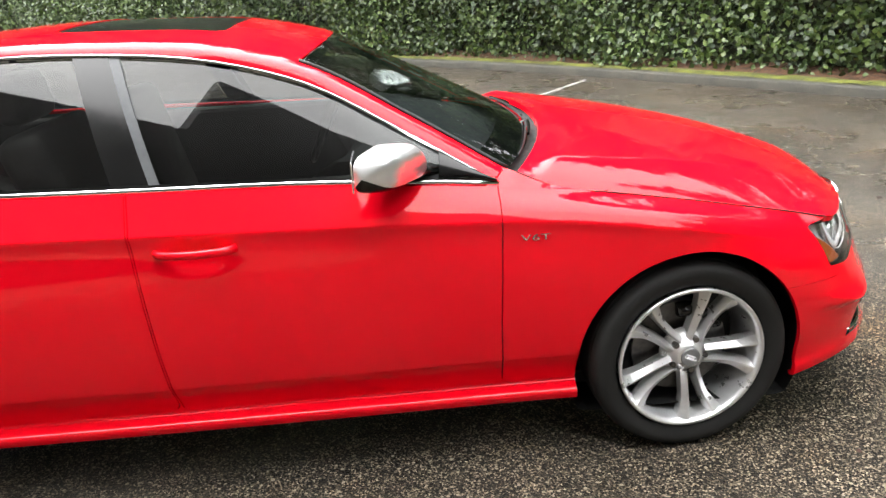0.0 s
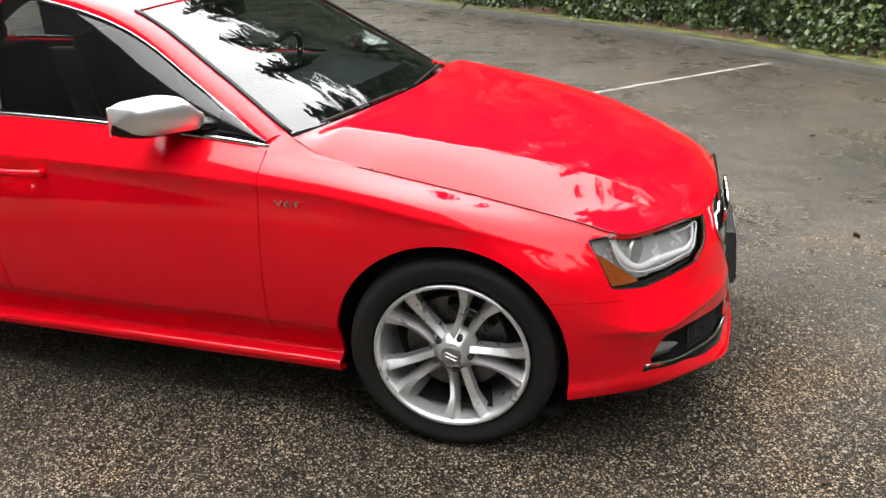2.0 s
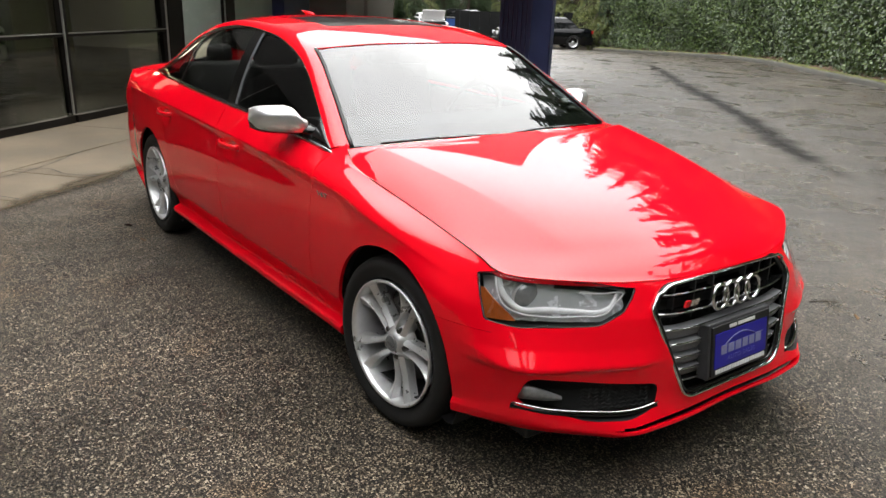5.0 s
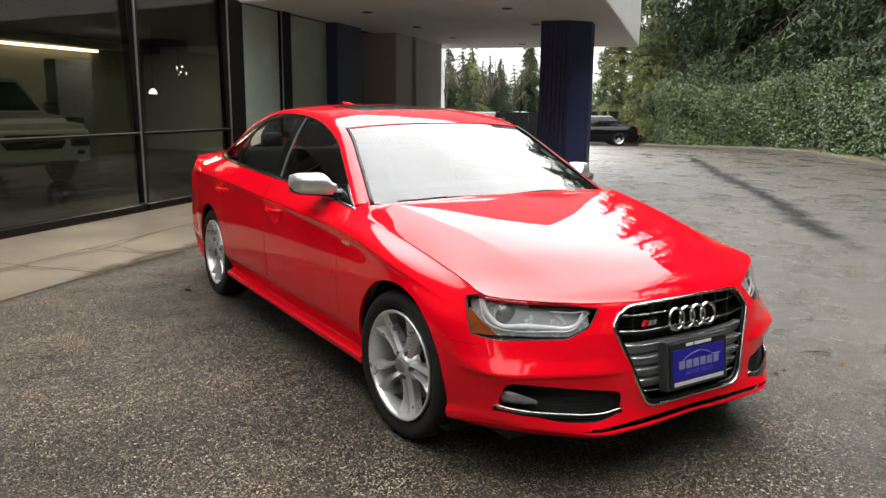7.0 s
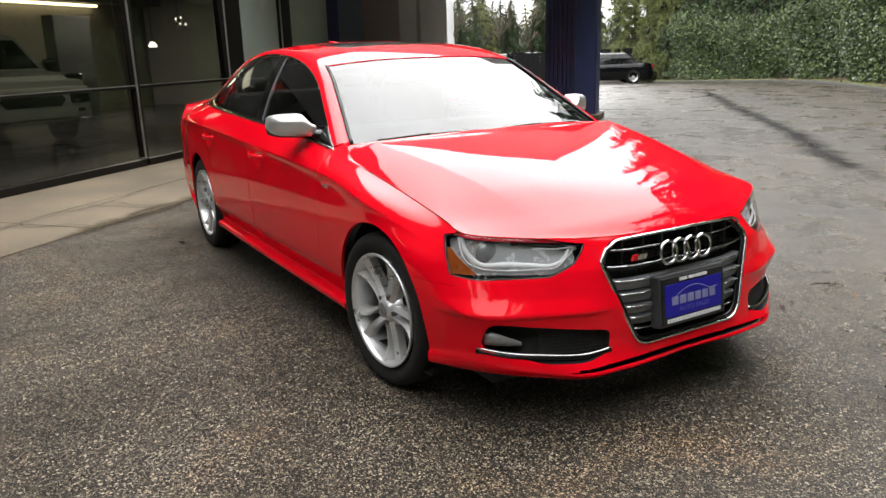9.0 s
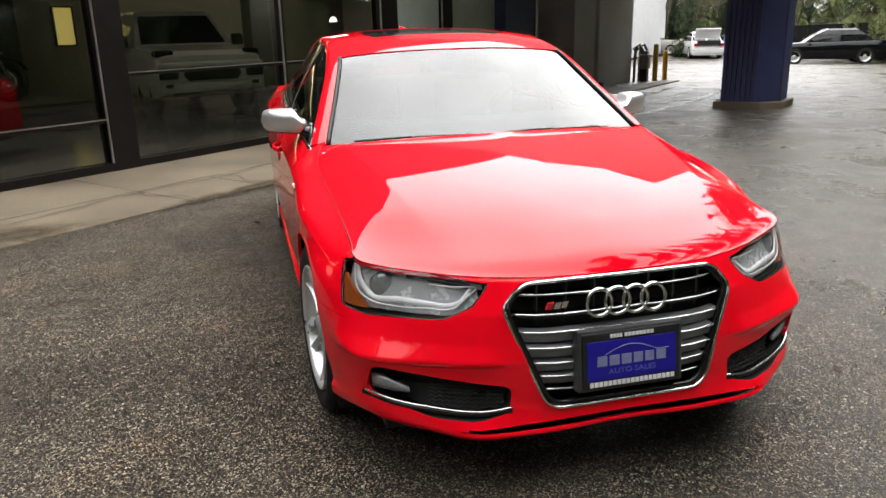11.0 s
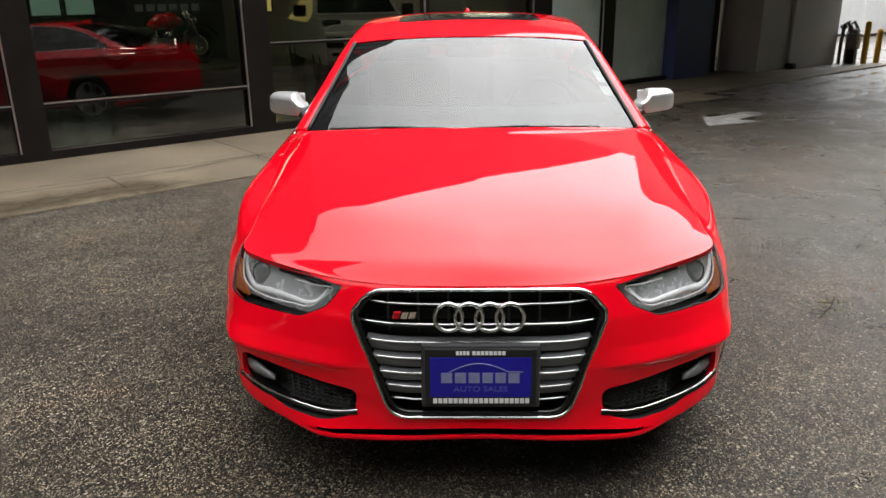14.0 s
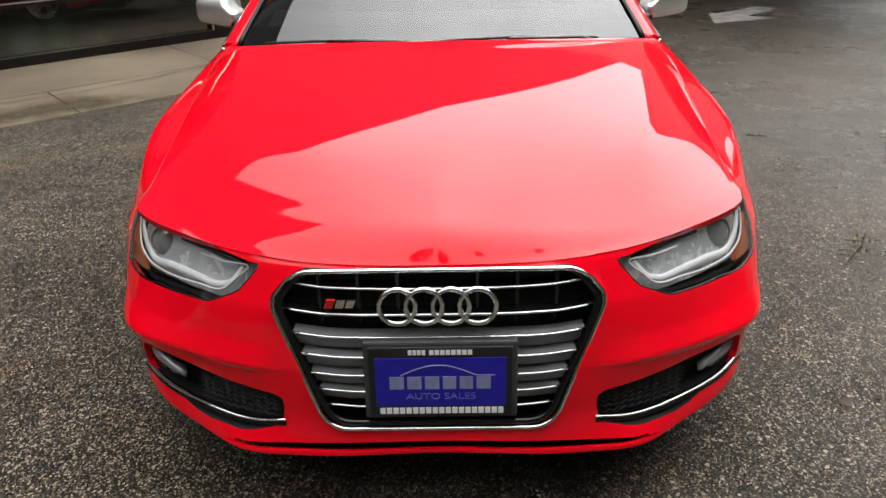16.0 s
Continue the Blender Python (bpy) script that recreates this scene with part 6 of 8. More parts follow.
FOG_GLASS = surface("fog_lamp_glass", (0.26, 0.265, 0.27), (0.4, 0.4, 0.41), 40, (0.1, 0.25), 0.3)
BOWL = surface("headlight_bowl", (0.68, 0.69, 0.7), (0.82, 0.83, 0.84), 14, (0.2, 0.3), 0.35)
PROJECTOR = surface("projector_glass", (0.26, 0.265, 0.27), (0.4, 0.405, 0.41), 18, (0.05, 0.12), 0.3, coat=1.0)


def build_fog(s):
    fog = thing("fog_lamp_unit")
    fog.parent = car
    fog["label"] = "black lower air inlet with a fog lamp and chrome blade"
    bm = bmesh.new()
    out = [(nose_x(y, z), s * y, z) for y, z in FOG]
    cx = np.mean(np.array(out), axis=0)
    deep = [bm.verts.new((x - 0.06 - 0.02 * abs(y), y * 0.985, z)) for x, y, z in out]
    lip = [bm.verts.new(p) for p in out]
    c = bm.verts.new((cx[0] - 0.075, cx[1] * 0.98, cx[2]))
    for k in range(len(out)):
        j = (k + 1) % len(out)
        bm.faces.new((c, deep[k], deep[j]))
        bm.faces.new((deep[k], lip[k], lip[j], deep[j]))
    part("inlet", bm, SHADOW_BLACK, fog)
    blade = curve_through([(nose_x(0.372, 0.305) + 0.004, 0.366, 0.309), (nose_x(0.45, 0.297) + 0.002, 0.44, 0.296), (nose_x(0.60, 0.303) + 0.002, 0.60, 0.301), (nose_x(0.72, 0.312) + 0.002, 0.715, 0.311), (nose_x(0.782, 0.322), 0.780, 0.322)], 24)
    part("chrome_blade", tube_bm(bmesh.new(), [(x, s * y, z) for x, y, z in blade], 0.0048, 6, squash=(1.2, 0.8)), CHROME, fog, "chrome blade", True)
    part("blade_base", tube_bm(bmesh.new(), [(x - 0.006, s * y, z - 0.012) for x, y, z in blade], 0.011, 6), GLOSS_BLACK, fog, "", True)
    # fog lamp glass
    bm = bmesh.new()
    rows = []
    for y in np.linspace(0.65, 0.755, 9):
        f = (y - 0.65) / 0.105
        zt, zb = 0.342 + 0.034 * min(1, f * 1.4), 0.328 + 0.002 * f
        rows.append([bm.verts.new((nose_x(y, z) - 0.016 - dx, s * y, z)) for z, dx in ((zb, 0.004), (zb + 0.5 * (zt - zb), 0.0), (zt, 0.004), (zt, 0.03), (zb, 0.03))])
    for r1, r2 in zip(rows, rows[1:]):
        for j in range(5):
            bm.faces.new((r1[j], r1[(j + 1) % 5], r2[(j + 1) % 5], r2[j]))
    bm.faces.new(rows[0])
    bm.faces.new(rows[-1][::-1])
    bmesh.ops.recalc_face_normals(bm, faces=bm.faces)
    part("fog_lamp", bm, FOG_GLASS, fog, "pale fog lamp glass", True)
    # honeycomb mesh of the inlet
    bm = bmesh.new()
    for i in range(7):
        z = 0.302 + 0.0125 * i
        pts = [(nose_x(y, z) - 0.02, s * y, z + 0.0035 * (-1) ** j) for j, y in enumerate(np.linspace(0.385, 0.60 if i < 6 else 0.56, 22))]
        tube_bm(bm, pts, 0.0022, 4)
    part("inlet_mesh", bm, SHADOW_BLACK, fog)


for s in (-1, 1):
    build_fog(s)

USED = np.array(sorted({i for f in LENS_SHEET.f for i in f}))
LP, LN = np.array(LENS_SHEET.p)[USED], np.array(LENS_SHEET.n)[USED]
LA = lamp_axis(LP)


def lamp_pt(f, v, depth):
    """A point of the headlight: f from its outer end to its inner tip, v from top to bottom, sunk by depth."""
    a = LA.max() + f * (LA.min() - LA.max())
    near = np.abs(LA - a) < 0.012
    zt, zb = LP[near, 2].max(), LP[near, 2].min()
    z = zt + v * (zb - zt)
    k = np.argmin(np.hypot(LA - a, LP[:, 2] - z))
    return LP[k] - depth * LN[k] / np.linalg.norm(LN[k])


def build_headlight(s):
    lamp = thing("headlight")
    lamp.parent = car
    lamp["label"] = "clear headlight with a white light strip and amber corner"
    ob = sheet_part("lens", LENS_SHEET, LENS, lamp, sides=(s,), rim=0)
    for o in ob:
        o.visible_shadow = False
    sheet_part("housing", LENS_SHEET.lifted(-0.07), SHADOW_BLACK, lamp, sides=(s,), rim=-0.069)
    cen = LENS_SHEET.lifted(-0.036)
    fl = np.array([lamp_axis(p[None])[0] for p in cen.centres()])
    zz = cen.centres()[:, 2]
    ff = (LA.max() - fl) / (LA.max() - LA.min())
    vv = np.array([np.clip((z - 0.56) / (0.70 - 0.03 * f - 0.56), 0, 1) for z, f in zip(zz, ff)])

    def corner(p):
        f = (LA.max() - lamp_axis(p)) / (LA.max() - LA.min())
        v = (p[:, 2] - 0.56) / (0.14 - 0.03 * f)
        return np.maximum(f - 0.05 - 0.36 * (0.72 - v), np.maximum(0.1 - v, 0.03 - f))

    sheet_part("reflector", cen.take((ff > 0.03) & (ff < 0.93) & (vv > 0.06) & (vv < 0.99)), BOWL, lamp, sides=(s,), rim=0.02, label="silver reflector bowl")
    amber = LENS_SHEET.lifted(-0.012).cut(corner)
    sheet_part("side_reflector", amber.take(corner(amber.centres()) < 0), AMBER, lamp, sides=(s,), rim=0.01, label="amber side reflector")
    # rim gasket
    p = np.array(LENS_SHEET.p)

    def strip_line(fv, depth):
        pts = np.array([lamp_pt(f, v, depth) for f, v in fv])
        return [(x, s * y, z) for x, y, z in curve_through(pts, 36)]

    def ribbon(name, fv, depth, wide, material, label):
        """A flat band that follows the lens at a depth."""
        line = np.array(strip_line(fv, depth))
        rows, bm = [], bmesh.new()
        for i, p in enumerate(line):
            d = Vector(line[min(i + 1, 35)] - line[max(i - 1, 0)]).normalized()
            k = np.argmin(np.linalg.norm(LP - p * (1, s, 1), axis=1))
            nn = Vector(LN[k] * (1, s, 1)).normalized()
            ac = d.cross(nn).normalized() * wide / 2 * (1.0 - 0.45 * max(0.0, i / 35 - 0.55) / 0.45)
            rows.append([bm.verts.new(Vector(p) + q) for q in (-ac - 0.004 * nn, -ac, nn * 0.0012, ac, ac - 0.004 * nn)])
        for r1, r2 in zip(rows, rows[1:]):
            for j in range(4):
                bm.faces.new((r1[j], r1[j + 1], r2[j + 1], r2[j]))
        bmesh.ops.recalc_face_normals(bm, faces=bm.faces)
        part(name, bm, material, lamp, label, True)

    loop = [(0.13, 0.10), (0.155, 0.32), (0.20, 0.52), (0.29, 0.63), (0.45, 0.665), (0.65, 0.675), (0.78, 0.655), (0.845, 0.58), (0.875, 0.42), (0.905, 0.26)]
    ribbon("light_strip", loop, 0.020, 0.020, LAMP_WHITE, "wide white light strip")
    edge_line = [(0.105, 0.10), (0.13, 0.35), (0.18, 0.60), (0.28, 0.73), (0.45, 0.765), (0.65, 0.77), (0.82, 0.74), (0.875, 0.5), (0.92, 0.24), (0.80, 0.22), (0.66, 0.22)]
    part("light_strip_edge", tube_bm(bmesh.new(), strip_line(edge_line, 0.016), 0.0026, 6), LAMP_WHITE, lamp, "thin white light guide", True)
    c = lamp_pt(0.34, 0.36, 0.05)
    m = Matrix.Translation((c[0], s * c[1], c[2])) @ Matrix.Rotation(radians(90), 4, "Y") @ Matrix.Rotation(radians(-16) * s, 4, "X")
    part("projector_bezel", spin_bm(bmesh.new(), [(0.050, -0.03), (0.053, 0.0), (0.0515, 0.008), (0.049, 0.009)], 32, m), SATIN, lamp, "silver projector bezel", True)
    part("projector_lens", spin_bm(bmesh.new(), [(0.049, 0.0), (0.042, 0.012), (0.027, 0.020), (0.0005, 0.024)], 32, m), PROJECTOR, lamp, "grey glass projector lens", True)
    part("upper_louvre", tube_bm(bmesh.new(), strip_line([(0.50, 0.10), (0.65, 0.11), (0.80, 0.12), (0.9, 0.15)], 0.026), 0.008, 6), GLOSS_BLACK, lamp, "", True)
    # dark border of the lens
    edge_pts = []
    for f in np.linspace(0.01, 0.99, 26):
        edge_pts.append(lamp_pt(f, 0.0, 0.004))
    for f in np.linspace(0.99, 0.01, 26):
        edge_pts.append(lamp_pt(f, 1.0, 0.004))
    part("gasket", tube_bm(bmesh.new(), [(x, s * y, z) for x, y, z in edge_pts], 0.005, 5, True, radii=[0.0025] * 26 + [0.0045] * 26), GLOSS_BLACK, lamp, "black gasket", True)


for s in (-1, 1):
    build_headlight(s)


def build_mirror(s):
    mir = thing("door_mirror")
    mir.parent = car
    mir["label"] = "door mirror with a satin silver cap"
    cap, lower = bmesh.new(), bmesh.new()
    rows = []
    nu, nv = 20, 28
    for i in range(nu + 1):
        u = -1 + 2 * i / nu
        y = 0.887 + 0.103 * u
        prof = (1 - abs(u) ** 5) ** (1 / 2.8) if abs(u) < 1 else 0.0
        prof = max(prof, 0.02)
        hz = (0.061 - 0.004 * u) * prof
        hx = (0.098 - 0.018 * u) * prof
        xc, zc = -0.872 - 0.045 * u, 1.004 + 0.002 * u
        ring = []
        for j in range(nv):
            t = 2 * math.pi * j / nv
            cx, cz = math.cos(t), math.sin(t)
            ex = math.copysign(abs(cx) ** 0.55, cx)
            ez = math.copysign(abs(cz) ** 0.6, cz)
            back = 0.42 if ex < 0 else 1.0
            # the shell steps down to a low neck at its inner end
            neck = 1.0 - 0.72 * min(1.0, max(0.0, (-0.42 - u) / 0.3)) if ez > 0 else 1.0
            ring.append((xc + hx * ex * back, s * y, zc - 0.004 + hz * ez * neck * (1.0 if ez > 0 else 0.85)))
        rows.append(ring)
    for bm, keep in ((cap, lambda z: z > 0), (lower, lambda z: z <= 0)):
        vs = [[bm.verts.new(p) for p in r] for r in rows]
        for i in range(nu):
            for j in range(nv):
                mid = (j + 0.5) / nv
                is_low = 0.58 < mid < 0.90
                if is_low == (bm is lower):
                    bm.faces.new((vs[i][j], vs[i][(j + 1) % nv], vs[i + 1][(j + 1) % nv], vs[i + 1][j]))
        for v in [v for v in bm.verts if not v.link_faces]:
            bm.verts.remove(v)
        bmesh.ops.recalc_face_normals(bm, faces=bm.faces)
    part("mirror_cap", cap, SATIN, mir, "satin silver cap", True)
    part("mirror_base", lower, GLOSS_BLACK, mir, "black underside", True)
    part("mirror_arm", tube_bm(bmesh.new(), [(-0.71, s * 0.755, 0.958), (-0.77, s * 0.79, 0.968), (-0.84, s * 0.84, 0.978)], 0.028, 10, squash=(1.4, 0.75)), GLOSS_BLACK, mir, "black arm", True)
    bm = box_bm(bmesh.new(), (-0.945, s * 0.82, 0.96), (-0.94, s * 0.975, 1.045), 0.002)
    part("mirror_glass", bm, CHROME, mir, "mirror glass")


for s in (-1, 1):
    build_mirror(s)


def side_y(x, z):
    g = GRID.reshape(-1, 3)
    d = np.hypot(g[:, 0] - x, g[:, 2] - z) + (g[:, 1] < 0.6) * 9
    return float(g[np.argmin(d), 1])


for s, doors in ((-1, (FDOORS[0], RDOORS[0])), (1, (FDOORS[1], RDOORS[1]))):
    for door, x0, z in ((doors[0], -1.405, 0.806), (doors[1], -2.43, 0.826)):
        pts = [(x0 + dx, s * (0.900 + dy), z + 0.002 * abs(dx) / 0.1) for dx, dy in ((-0.112, -0.004), (-0.095, 0.016), (-0.05, 0.026), (0.0, 0.028), (0.05, 0.026), (0.095, 0.016), (0.112, -0.004))]
        part("door_handle", tube_bm(bmesh.new(), pts, 0.0125, 8, squash=(0.75, 1.0)), RED, door, "", True)
    # engine badge on the wing
    wing = [o for o in car.children if o.name.startswith("front_wing")][0 if s < 0 else 1]
    ym = side_y(-0.44, 0.768) + 0.002
    turn = Matrix.Rotation(radians(90), 4, "X") if s < 0 else Matrix.Rotation(radians(180), 4, "Z") @ Matrix.Rotation(radians(90), 4, "X")
    lettering("wing_badge", "V6T", 0.027, Matrix.Translation((-0.44, s * ym, 0.768)) @ turn, CHROME, wing, 0.002, 1.9)

# bonnet gaps, screen seals, cowl and wipers
for s in (-1, 1):
    part("bonnet_gap", tube_bm(bmesh.new(), [(x, s * y, z + 0.0015) for x, y, z in SEAM[1::2]], 0.0024, 5), SHADOW_BLACK, car, "", True)
    part("screen_seal", tube_bm(bmesh.new(), [(x + 0.004, s * (y - 0.008), z + 0.003) for x, y, z in RAIL_IN[: I_WS + 1]], 0.009, 6, squash=(1.0, 0.6)), SHADOW_BLACK, car, "black rubber seal", True)
bm = bmesh.new()
rows = []
for k in range(0, 96, 6):
    x, y, z = BONNET_REAR[k]
    rows.append([bm.verts.new(v) for v in ((x + 0.02, y, z - 0.02), (x - 0.03, y, z - 0.035), (x - 0.11, y * 0.985, z - 0.012))])
for r1, r2 in zip(rows, rows[1:]):
    for j in range(2):
        bm.faces.new((r1[j], r1[j + 1], r2[j + 1], r2[j]))
geom = bmesh.ops.duplicate(bm, geom=bm.verts[:] + bm.edges[:] + bm.faces[:])["geom"]
for v in [g for g in geom if isinstance(g, bmesh.types.BMVert)]:
    v.co.y = -v.co.y
part("cowl", bm, SHADOW_BLACK, car)


def screen_pt(y, up, lift):
    """A point on the windscreen: y across, up from its foot (0 to 1)."""
    b = up
    i = int(b * I_WS)
    e = RAIL_IN[i]
    c = np.array([-0.335 + (RAIL_IN[I_WS, 0] + 0.395) * b - 0.03 * math.sin(math.pi * b), 0, 0.955 + (RAIL_IN[I_WS, 2] + 0.03 - 0.955) * b + 0.022 * math.sin(math.pi * b)])
    u = min(1, abs(y) / e[1])
    return (c[0] + (e[0] - c[0]) * u**2.3 + lift * 0.55, y, c[2] + (e[2] - c[2]) * u**2.3 + lift * 0.83)


for y0, y1 in ((0.55, -0.02), (-0.10, -0.62)):
    wip = thing("wiper")
    wip.parent = car
    line = [screen_pt(y0 + (y1 - y0) * t, 0.004 + 0.016 * math.sin(math.pi * t), 0.006) for t in np.linspace(0, 1, 12)]
    part("wiper_blade", tube_bm(bmesh.new(), line, 0.0045, 5, squash=(0.7, 1.1)), SHADOW_BLACK, wip)
    line = [screen_pt(y0 + (y1 - y0) * t, 0.014 * t, 0.012) if t > 0.05 else (-0.37, y0, 0.945) for t in np.linspace(0, 0.55, 6)]
    part("wiper_arm", tube_bm(bmesh.new(), line, 0.006, 5), GLOSS_BLACK, wip)


# ---- cabin ----
def cushion(name, lo, hi, parent, material=None, bevel=0.05, tilt=0.0):
    bm = bmesh.new()
    box_bm(bm, [l - (l + h) / 2 for l, h in zip(lo, hi)], [h - (l + h) / 2 for l, h in zip(lo, hi)], bevel)
    c = [(l + h) / 2 for l, h in zip(lo, hi)]
    bmesh.ops.transform(bm, matrix=Matrix.Translation(c) @ Matrix.Rotation(radians(tilt), 4, "Y"), verts=bm.verts)
    return part(name, bm, material or LEATHER, parent, "", True)


def build_interior():
    for y in (-0.37, 0.37):
        seat = thing("car_seat")
        seat.parent = car
        cushion("seat", (-1.85, y - 0.25, 0.42), (-1.30, y + 0.25, 0.60), seat, tilt=-6)
        cushion("backrest", (-1.98, y - 0.25, 0.55), (-1.82, y + 0.25, 1.12), seat, tilt=-14)
        cushion("headrest", (-2.08, y - 0.13, 1.12), (-1.97, y + 0.13, 1.28), seat, bevel=0.04, tilt=-10)
    bench = thing("rear_bench")
    bench.parent = car
    cushion("bench_seat", (-2.75, -0.62, 0.42), (-2.3, 0.62, 0.62), bench)
    cushion("bench_back", (-2.98, -0.62, 0.5), (-2.80, 0.62, 1.08), bench, tilt=-18)
    for y in (-0.4, 0.4):
        cushion("headrest", (-3.02, y - 0.13, 1.05), (-2.93, y + 0.13, 1.18), bench, bevel=0.035)
    bm = bmesh.new()
    sec = [(-0.36, 0.90), (-0.58, 0.945), (-0.78, 0.985), (-0.90, 0.98), (-0.98, 0.93), (-0.99, 0.80), (-0.90, 0.60), (-0.60, 0.55)]
    rows = [[bm.verts.new((x - 0.12 * (abs(y) / 0.68) ** 3, y, z)) for x, z in sec] for y in np.linspace(-0.68, 0.68, 15)]
    for r1, r2 in zip(rows, rows[1:]):
        for j in range(len(sec) - 1):
            bm.faces.new((r1[j], r1[j + 1], r2[j + 1], r2[j]))
    part("dashboard", bm, CABIN, car, "", True)
    m = Matrix.Translation((-1.12, 0.37, 0.93)) @ Matrix.Rotation(radians(-66), 4, "Y")
    pts = [m @ Vector((0.185 * math.cos(t), 0.185 * math.sin(t), 0)) for t in [2 * math.pi * j / 32 for j in range(32)]]
    wheel = thing("steering_wheel")
    wheel.parent = car
    part("wheel_ring", tube_bm(bmesh.new(), pts, 0.016, 8, True), LEATHER, wheel, "", True)
    part("wheel_boss", box_bm(bmesh.new(), (-0.05, -0.15, -0.03), (0.05, 0.15, 0.0), 0.02, m), CABIN, wheel)
    cushion("console", (-1.85, -0.11, 0.40), (-0.85, 0.11, 0.68), car, CABIN, 0.03)
    box("cabin_floor", (-3.0, -0.74, 0.30), (-0.5, 0.74, 0.36), CABIN, car, 0.01)
    for s in (-1, 1):
        box("door_card", (-2.75, s * 0.765 - 0.035, 0.35), (-0.6, s * 0.765 + 0.035, 0.957), CABIN, car, 0.02)
    box("parcel_shelf", (-3.3, -0.6, 0.95), (-2.9, 0.6, 0.98), CABIN, car, 0.01)
    cushion("inner_mirror", (-1.13, -0.12, 1.20), (-1.10, 0.12, 1.26), car, CABIN, 0.012)
    cushion("mirror_foot", (-1.11, -0.03, 1.25), (-1.05, 0.03, 1.29), car, CABIN, 0.012)
    # roof lining
    a, b = RAIL_IN[I_WS : I_RW + 1], 0
    vs, fs = [], []
    for p in a:
        for y in (-1, -0.5, 0, 0.5, 1):
            vs.append((p[0], p[1] * y * 0.98, p[2] - 0.03 + 0.02 * (1 - y * y)))
    for i in range(len(a) - 1):
        for j in range(4):
            fs.append((i * 5 + j, i * 5 + j + 1, (i + 1) * 5 + j + 1, (i + 1) * 5 + j))
    raw("roof_lining", vs, fs, surface("roof_cloth", (0.1, 0.1, 0.095), (0.14, 0.14, 0.135), 8, (0.85, 0.95)), car)
    # papers stuck inside the windscreen, on the driver's side
    for y0, y1, u0, u1 in ((0.60, 0.655, 0.52, 0.62), (0.615, 0.69, 0.34, 0.47)):
        bm = bmesh.new()
        vs = [bm.verts.new(screen_pt(y, u, -0.014)) for y, u in ((y0, u0), (y1, u0), (y1 - 0.02, u1), (y0 - 0.02, u1))]
        bm.faces.new(vs)
        bmesh.ops.solidify(bm, geom=bm.faces[:], thickness=0.001)
        part("screen_paper", bm, PLATE_WHITE, car, "white paper inside the windscreen")


build_interior()
# aerial fin
bm = bmesh.new()
tube_bm(bm, [(-2.28, 0, 1.39), (-2.36, 0, 1.405), (-2.43, 0, 1.418)], 0.014, 6, radii=[0.02, 0.014, 0.004])
part("roof_aerial", bm, RED, car, "", True)


# ---- other vehicles ----
def far_wheel(parent, x, y, r, s):
    w = thing("wheel")
    w.parent = parent
    m = Matrix.Translation((x, y, r)) @ Matrix.Rotation(radians(-90 * s), 4, "X")
    part("tyre", spin_bm(bmesh.new(), [(r * 0.66, 0.08), (r * 0.9, 0.1), (r, 0.07), (r, -0.1), (r * 0.66, -0.1)], 28, m), TYRE, w, "", True)
    part("rim", spin_bm(bmesh.new(), [(0.001, 0.06), (r * 0.2, 0.07), (r * 0.25, 0.05), (r * 0.6, 0.06), (r * 0.67, 0.085)], 28, m), ALLOY, w, "", True)


